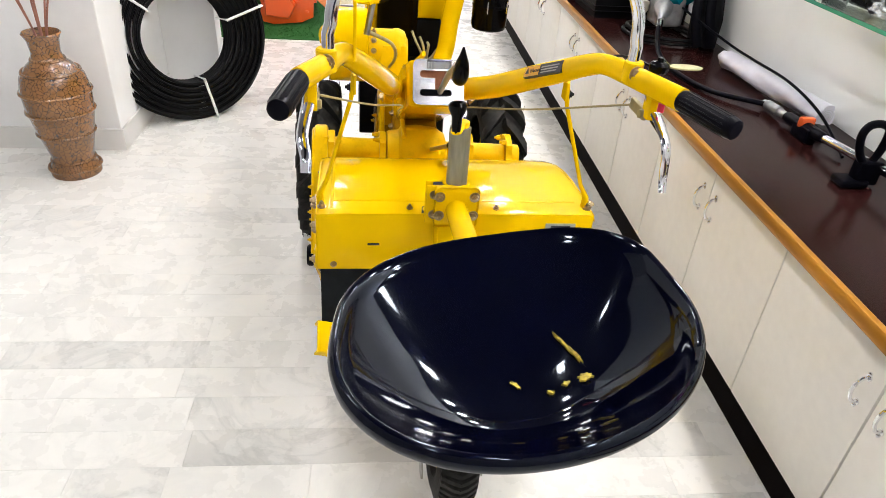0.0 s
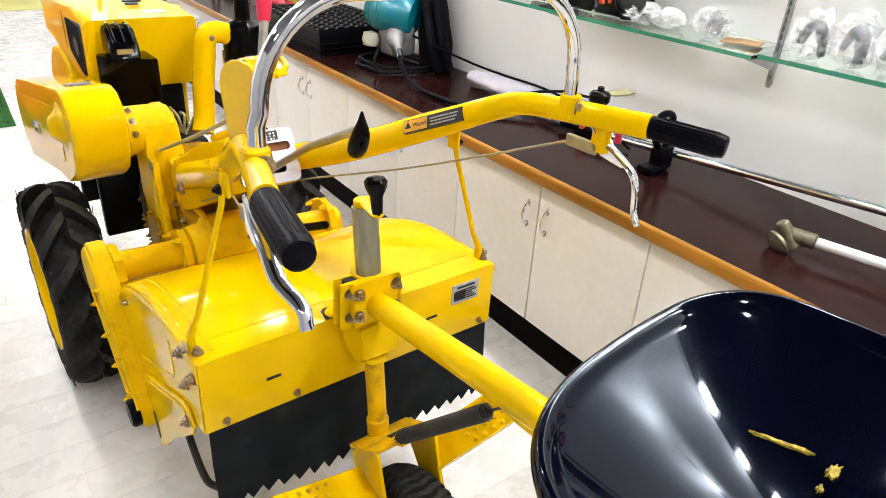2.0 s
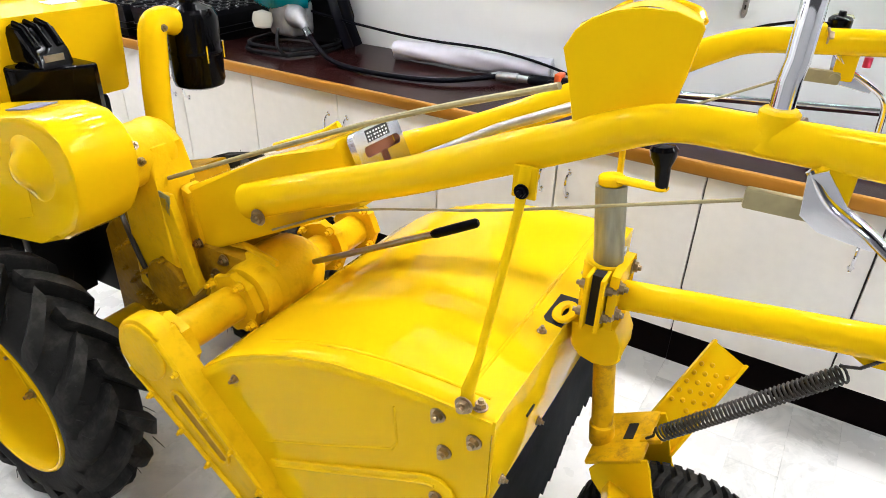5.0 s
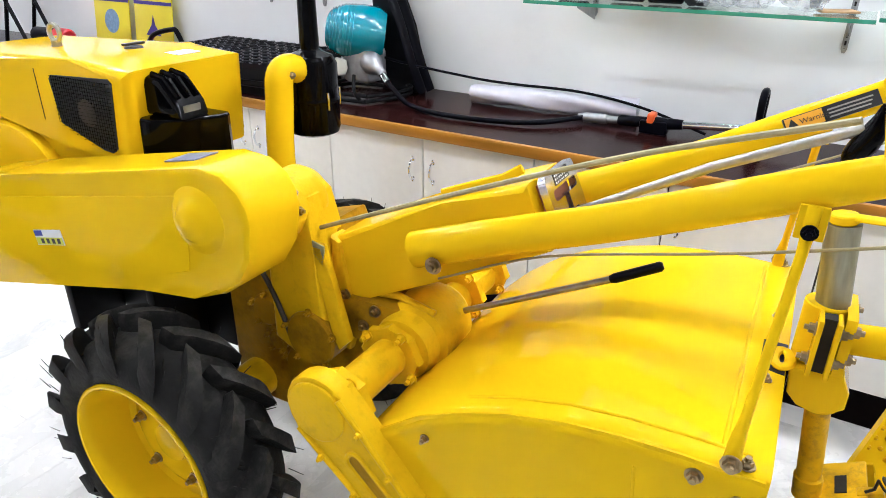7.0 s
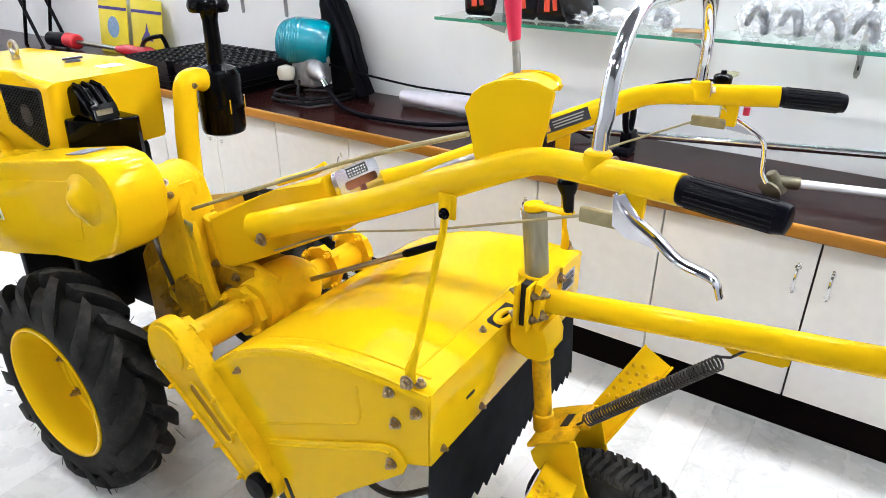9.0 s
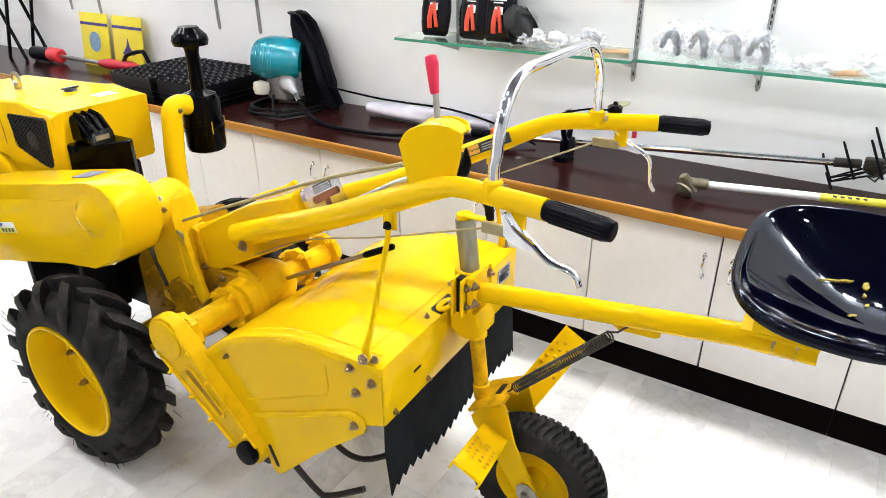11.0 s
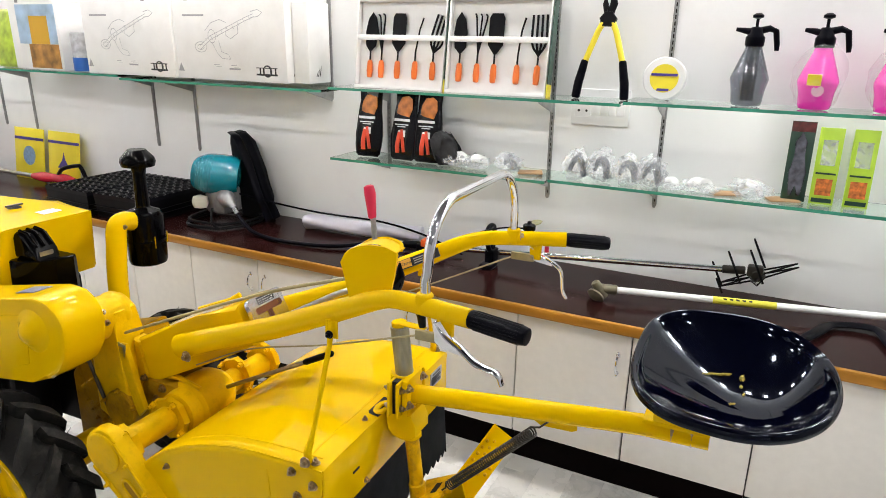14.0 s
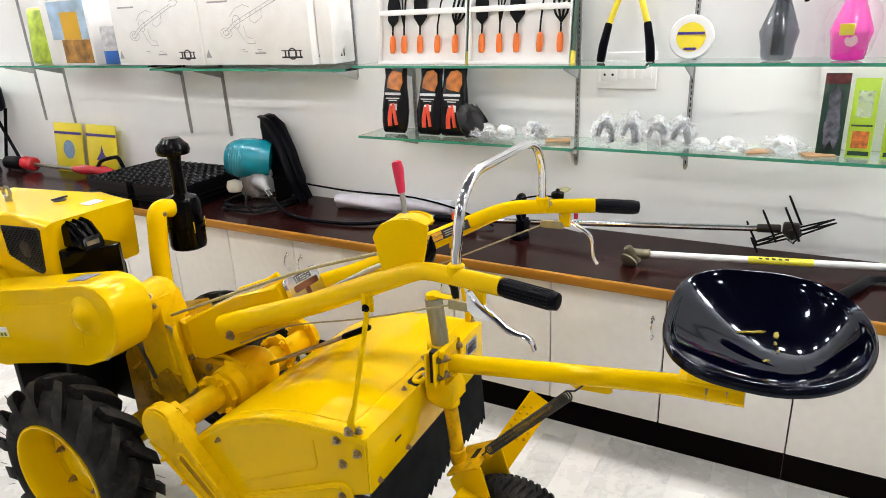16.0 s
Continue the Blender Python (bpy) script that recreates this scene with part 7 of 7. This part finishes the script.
sweep(bm, smooth_path([(1.055, 3.45, 0.045), (1.06, 3.3, 0.05), (1.06, 3.15, 0.055), (1.05, 3.02, 0.05)], 4), [0.018, 0.024, 0.03, 0.032, 0.03, 0.026, 0.026, 0.03, 0.032, 0.03, 0.026, 0.022, 0.012], 12)
part("red_handle", bm, mat("red_housing_glossy", (0.62, 0.02, 0.04), 0.25, coat=0.3), rt, "glossy red handle")
bm = bm_new()
sweep(bm, smooth_path([(1.06, 3.2, 0.08), (1.03, 3.1, 0.13), (1.03, 2.97, 0.16), (1.03, 2.93, 0.15), (1.04, 2.9, 0.06)], 5), 0.012, 10)
part("loop", bm, black_grip, rt, "black loop handle")
bm = bm_new()
sweep(bm, smooth_path([(1.04, 3.05, 0.04), (0.95, 3.0, 0.03), (0.85, 2.95, 0.012), (0.78, 2.93, 0.01)], 4), 0.006, 8)
part("thin_rod", bm, dark_metal, rt)
ch = thing("folding_stand", pose(1.05, 4.24, TOP_Z), "black folded metal stand with a padded top", "stand")
bm = bm_new()
box(bm, (-0.1, -0.08, 0.38), (0.1, 0.16, 0.58), 0.05, None, 4)
part("pad", bm, black_grip, ch, "black padded top", smooth=60)
for a, b in (((-0.08, -0.1, 0.0), (-0.08, 0.12, 0.4)), ((-0.08, 0.12, 0.0), (-0.08, -0.06, 0.4)), ((0.08, -0.1, 0.0), (0.08, 0.12, 0.4)), ((0.08, 0.12, 0.0), (0.08, -0.06, 0.4))):
    part("leg", one(sweep, [a, b], 0.011, 10), black_steel, ch)

# ---- things on the floor ----


def crackle():
    """Glazed brown pottery with a dark crackle."""
    m = mat("crackle_glaze", (0.26, 0.12, 0.042), 0.22, coat=0.4, vary=0.35, scale=9, bump=0.2, bump_scale=40)
    n, l = m.node_tree.nodes, m.node_tree.links
    p = n["Principled BSDF"]
    tc = n.new("ShaderNodeTexCoord")
    wob = n.new("ShaderNodeTexNoise")
    wob.inputs["Scale"].default_value = 14
    l.new(tc.outputs["Object"], wob.inputs["Vector"])
    add = n.new("ShaderNodeVectorMath")
    sc = n.new("ShaderNodeVectorMath")
    sc.operation = "SCALE"
    sc.inputs["Scale"].default_value = 0.05
    l.new(wob.outputs["Color"], sc.inputs[0])
    l.new(tc.outputs["Object"], add.inputs[0])
    l.new(sc.outputs[0], add.inputs[1])
    vo = n.new("ShaderNodeTexVoronoi")
    vo.feature = "DISTANCE_TO_EDGE"
    vo.inputs["Scale"].default_value = 52
    l.new(add.outputs[0], vo.inputs["Vector"])
    r = n.new("ShaderNodeValToRGB")
    r.color_ramp.elements[0].position, r.color_ramp.elements[1].position = 0.015, 0.07
    r.color_ramp.elements[0].color, r.color_ramp.elements[1].color = (0.09, 0.09, 0.09, 1), (1, 1, 1, 1)
    l.new(vo.outputs["Distance"], r.inputs["Fac"])
    mx = n.new("ShaderNodeMix")
    mx.data_type, mx.blend_type = "RGBA", "MULTIPLY"
    mx.inputs["Factor"].default_value = 1.0
    src = p.inputs["Base Color"].links[0].from_socket
    l.new(src, mx.inputs["A"])
    l.new(r.outputs["Color"], mx.inputs["B"])
    l.new(mx.outputs["Result"], p.inputs["Base Color"])
    return m


wick = crackle()
vs_ = thing("floor_vase", pose(-1.705, 1.555, FLOOR), "tall glazed brown crackle vase with dry stems", "vase")
prof = [(0.05, 0.0), (0.105, 0.0), (0.108, 0.03), (0.095, 0.05), (0.088, 0.07), (0.09, 0.1), (0.115, 0.2), (0.135, 0.32), (0.138, 0.39), (0.125, 0.45), (0.09, 0.495), (0.062, 0.52), (0.056, 0.55), (0.062, 0.6), (0.075, 0.625), (0.07, 0.63), (0.052, 0.6), (0.045, 0.56), (0.0005, 0.5)]
bm = bm_new()
lathe(bm, prof, (0, 0, 0), Z, 40)
vb = part("body", bm, wick, vs_, "glossy brown crackle body")
for z, r in ((0.035, 0.108), (0.07, 0.09), (0.2, 0.117), (0.3, 0.135), (0.385, 0.1395), (0.47, 0.112), (0.52, 0.064)):
    part("band", one(sweep, [(r * math.cos(a), r * math.sin(a), z) for a in [2 * math.pi * k / 36 for k in range(36)]], 0.006, 6, closed=True), wick, vb)
stem_mat = mat("dry_stem", (0.3, 0.12, 0.08), 0.6, vary=0.2)
for k in range(6):
    a = k * 1.05
    st = part("stem", one(sweep, smooth_path([(0.01 * math.cos(a), 0.01 * math.sin(a), 0.52), (0.03 * math.cos(a), 0.03 * math.sin(a), 0.65), (0.09 * math.cos(a), 0.09 * math.sin(a), 0.85 + 0.03 * (k % 3))], 4), 0.004, 6), stem_mat, vs_)
    bm = bm_new()
    for j in range(5):
        b_ = j * 1.256
        cx, cy, cz = 0.09 * math.cos(a), 0.09 * math.sin(a), 0.85 + 0.03 * (k % 3)
        sweep(bm, [(cx, cy, cz), (cx + 0.02 * math.cos(b_), cy + 0.02 * math.sin(b_), cz + 0.015), (cx + 0.035 * math.cos(b_), cy + 0.035 * math.sin(b_), cz + 0.03)], [0.004, 0.012, 0.003], 6, flat=0.3)
    part("flower", bm, mat("red_petals", (0.6, 0.02, 0.03), 0.5) if k == 0 else bpy.data.materials["red_petals"], st, "red artificial flower")

pipe_mat = mat("black_polythene_pipe", (0.004, 0.004, 0.005), 0.4, spec=0.14, vary=0.2, scale=20)
coil = thing("pipe_coil", pose(-1.28, 2.2, FLOOR, -8, 0, 36) @ Matrix.Scale(1.07, 4), "coil of black irrigation pipe tied with white straps leaning upright", "pipe coil")
rr = random.Random(3)
for k in range(14):
    for j in range(5):
        R = 0.225 + k * 0.0134
        y_ = -0.05 + j * 0.024 + (0.013 if k % 2 else 0)
        ph = rr.random() * 6
        pts = [(R * math.cos(a) + 0.002 * math.sin(3 * a + ph), y_ + 0.05 + 0.003 * math.sin(2 * a + ph), 0.408 + R * math.sin(a)) for a in [2 * math.pi * i / 56 for i in range(56)]]
        if k in (0, 13) or j in (0, 4):
            part("turn", one(sweep, pts, 0.0073, 7, up=Y, closed=True), pipe_mat, coil)
for a in (2.45, 0.25, -1.4):
    bm = bm_new()
    c, s_ = math.cos(a), math.sin(a)
    loop = [(0.212, -0.012), (0.212, 0.115), (0.41, 0.115), (0.41, -0.012)]
    P3 = [(r * c, y_, 0.408 + r * s_) for r, y_ in loop]
    sweep(bm, P3, 0.011, 6, closed=True, up=Vector((-s_, 0, c)), flat=0.6)
    part("strap", bm, white_plastic, coil, "white tie strap")

turf = mat("artificial_turf", (0.015, 0.12, 0.015), 0.9, vary=0.4, scale=120, bump=1.0, bump_scale=300)
gm_ = thing("grass_mat", pose(0, 0, FLOOR), "green artificial grass mat on the floor", "mat")
part("backing", one(box, (-2.2, 3.76, 0.0005), (-0.49, 5.5, 0.008), 0.002), turf, gm_)
gv, gf = [], []
rr = random.Random(8)
for _ in range(9000):
    x_, y_ = rr.uniform(-2.19, -0.495), rr.uniform(3.765, 5.49)
    a = rr.uniform(0, 6.28)
    h = rr.uniform(0.012, 0.022)
    c = len(gv)
    gv += [(x_ - 0.004 * math.cos(a), y_ - 0.004 * math.sin(a), 0.007), (x_ + 0.004 * math.cos(a), y_ + 0.004 * math.sin(a), 0.007), (x_ + rr.uniform(-0.01, 0.01), y_ + rr.uniform(-0.01, 0.01), h)]
    gf.append((c, c + 1, c + 2))
gme = bpy.data.meshes.new("turf")
gme.from_pydata(gv, [], gf)
gme.materials.append(turf)
gob = new("turf", gme)
gob.parent = gm_
tagged(gob, kind="stuff")

orange = mat("orange_enamel", (0.80, 0.10, 0.008), 0.35, coat=0.4, vary=0.08, scale=6, dirt=(0.35, 0.06, 0.02), dirt_amount=0.3, dirt_scale=10)
rv = thing("rotavator", pose(-1.15, 4.15, FLOOR + 0.008, 0, 0, 4), "orange tractor rotavator standing on the grass mat", "rotavator")


def upright(y, t=0.012):
    """Frame for a plate that stands across the rotavator."""
    return Matrix.Translation((0, y, 0)) @ Matrix(((1, 0, 0, 0), (0, 0, -1, 0), (0, 1, 0, 0), (0, 0, 0, 1)))


bm = bm_new()
prism(bm, [(-0.14, 0.03), (-0.02, 0.0), (0.2, 0.02), (0.29, 0.06), (0.3, 0.2), (0.2, 0.24), (0.14, 0.3), (0.12, 0.56), (0.06, 0.75), (-0.08, 0.8), (-0.2, 0.72), (-0.24, 0.56), (-0.36, 0.5), (-0.4, 0.42), (-0.34, 0.4), (-0.2, 0.34), (-0.12, 0.26), (-0.1, 0.14)], 0.02, upright(0.0), 0.004)
plate_ = part("end_plate", bm, orange, rv, "tall orange end plate with bolted flanges")
bm = bm_new()
prism(bm, [(-0.08, 0.08), (0.1, 0.06), (0.16, 0.16), (0.06, 0.28), (0.05, 0.5), (0.02, 0.62), (-0.1, 0.62), (-0.14, 0.48), (-0.06, 0.28)], 0.07, upright(-0.04), 0.012)
part("chain_case", bm, orange, plate_, "orange cast chain case")
for x_, z_ in ((-0.1, 0.3), (-0.06, 0.1), (0.12, 0.09), (0.17, 0.18), (0.09, 0.3), (0.09, 0.46), (0.06, 0.6), (-0.04, 0.68), (-0.15, 0.6), (-0.18, 0.46), (0.24, 0.1), (-0.3, 0.45)):
    part("bolt", one(hexbolt, (x_, -0.012, z_), (0, -1, 0), 0.016, 0.014), orange, plate_)
part("hole", one(cyl, (0.0, -0.0745, 0.42), (0.0, -0.077, 0.42), 0.016, seg=16), dark_metal, plate_)
part("name_strip", one(box, (-0.1, -0.0785, 0.5), (0.03, -0.0755, 0.54)), white_label, plate_, smooth=0)
part("small_label", one(box, (0.07, -0.0145, 0.24), (0.13, -0.0105, 0.27)), white_label, plate_, smooth=0)
bm = bm_new()
prism(bm, [(-0.32, 0.3), (-0.2, 0.5), (0.0, 0.56), (0.2, 0.5), (0.3, 0.28), (0.32, 0.16), (0.27, 0.16), (0.18, 0.4), (0.0, 0.48), (-0.2, 0.42), (-0.28, 0.28)], 1.0, upright(0.53), 0.006)
part("hood", bm, orange, rv, "curved orange hood")
bm = bm_new()
box(bm, (-0.2, 0.3, 0.5), (0.15, 0.6, 0.72), 0.03)
cyl(bm, (-0.2, 0.45, 0.62), (-0.34, 0.45, 0.62), 0.05, seg=20, bevel=0.006)
part("gearbox", bm, orange, rv, "orange gearbox")
bm = bm_new()
for y_ in (0.3, 0.6):
    sweep(bm, [(-0.3, y_, 0.45), (-0.14, y_, 0.95), (0.16, y_, 0.5)], 0.025, 10)
    cyl(bm, (-0.14, 0.3, 0.95), (-0.14, 0.6, 0.95), 0.022)
part("mast", bm, orange, rv, "orange three-point mast")
bm = bm_new()
prism(bm, [(0.12, 0.42), (0.2, 0.66), (0.38, 0.62), (0.52, 0.42), (0.46, 0.12), (0.42, 0.1), (0.3, 0.22), (0.26, 0.3)], 0.014, upright(-0.06) @ Matrix.Rotation(0.25, 4, "Y"), 0.004)
wing = part("deflector", bm, mat("pale_orange_enamel", (0.82, 0.24, 0.07), 0.3, coat=0.3, vary=0.1, scale=7), rv, "pale orange deflector board sticking out sideways")
for x_, z_ in ((0.3, 0.55), (0.38, 0.42)):
    part("bolt", one(hexbolt, (x_, -0.145, z_), (0, -1, 0), 0.018, 0.012), white_label, wing)
for k in range(7):
    y_ = 0.1 + k * 0.13
    bm = bm_new()
    a = k * 0.9
    sweep(bm, smooth_path([(0, y_, 0.22), (0.12 * math.cos(a), y_, 0.22 + 0.12 * math.sin(a)), (0.19 * math.cos(a + 0.3), y_ + 0.04, max(0.03, 0.22 + 0.19 * math.sin(a + 0.3)))], 4), 0.013, 6, flat=0.5)
    part("blade", bm, dark_metal, rv)
part("rotor", one(cyl, (0, 0.02, 0.22), (0, 1.0, 0.22), 0.035, seg=16), dark_metal, rv)
dm = thing("engine_set", pose(-2.25, 5.6, FLOOR), "dark engine unit on a stand near the far wall", "engine")
bm = bm_new()
box(bm, (-0.28, -0.25, 0.12), (0.28, 0.25, 0.5), 0.04)
cyl(bm, (-0.1, -0.25, 0.34), (-0.1, -0.34, 0.34), 0.17, seg=28, bevel=0.02)
part("block", bm, dark_metal, dm)
for x_ in (-0.25, 0.25):
    part("foot", one(box, (x_ - 0.03, -0.28, 0.0), (x_ + 0.03, 0.28, 0.12), 0.005), black_steel, dm)

ban = thing("yellow_banner", pose(0, 0, FLOOR + 0.0005), "pale yellow banner sheet lying on the floor", "banner")
bm = bm_new()
loops = [[(-1.9 + 2.2 * i / 12, y_, 0.004 + 0.003 * math.sin(i * 1.7 + y_)) for i in range(13)] + [(0.3 - 2.2 * i / 12, y_, 0.0) for i in range(13)] for y_ in (8.0, 8.2, 8.4, 8.6, 8.8)]
rings(bm, loops)
part("sheet", bm, mat("pale_yellow_vinyl", (0.8, 0.75, 0.2), 0.4, vary=0.1, scale=3), ban)

# ---- the floor's slabs ----
ROW, GAP = 0.1235, 0.0002
slab_rng = random.Random(5)
slab_mesh = {}


def slab_shape(n):
    if n not in slab_mesh:
        bm = bm_new()
        box(bm, (GAP, GAP, -0.02), (n * 0.0605 - GAP, ROW - GAP, 0.0), 0.0)
        es = [e for e in bm.edges if all(v.co.z > -0.001 for v in e.verts)]
        bmesh.ops.bevel(bm, geom=es, offset=0.0003, segments=1, affect="EDGES")
        me = bpy.data.meshes.new("marble_slab")
        bm.to_mesh(me)
        bm.free()
        me.materials.append(marble)
        slab_mesh[n] = me
    return slab_mesh[n]


rest_v, rest_f, near = [], [], 0
for row in range(-29, 78):
    y = row * ROW
    x = -3.2 + slab_rng.random() * 0.3
    while x < 0.735:
        n = slab_rng.choice((4, 6, 8, 8, 10, 12))
        if x + n * 0.0605 > 0.76:
            n = max(1, int((0.76 - x) / 0.0605))
        if -1.9 < x + n * 0.03 < 0.75 and -1.0 < y < 2.3 and near < 300:
            ob = new("slab", slab_shape(n))
            ob.location = (x, y, FLOOR)
            ob.parent = floor
            near += 1
        else:
            x0, x1, y0, y1, c = x + GAP, x + n * 0.0605 - GAP, y + GAP, y + ROW - GAP, len(rest_v)
            rest_v += [(x0, y0, FLOOR), (x1, y0, FLOOR), (x1, y1, FLOOR), (x0, y1, FLOOR), (x0, y0, FLOOR - 0.006), (x1, y0, FLOOR - 0.006), (x1, y1, FLOOR - 0.006), (x0, y1, FLOOR - 0.006)]
            rest_f += [tuple(c + i for i in f) for f in ((0, 1, 2, 3), (0, 4, 5, 1), (1, 5, 6, 2), (2, 6, 7, 3), (3, 7, 4, 0))]
        x += n * 0.0605
far_mesh = bpy.data.meshes.new("far_slabs")
far_mesh.from_pydata(rest_v, [], rest_f)
far_mesh.materials.append(marble)
far = new("far_slabs", far_mesh)
far.parent = floor
tagged(far, kind="stuff")
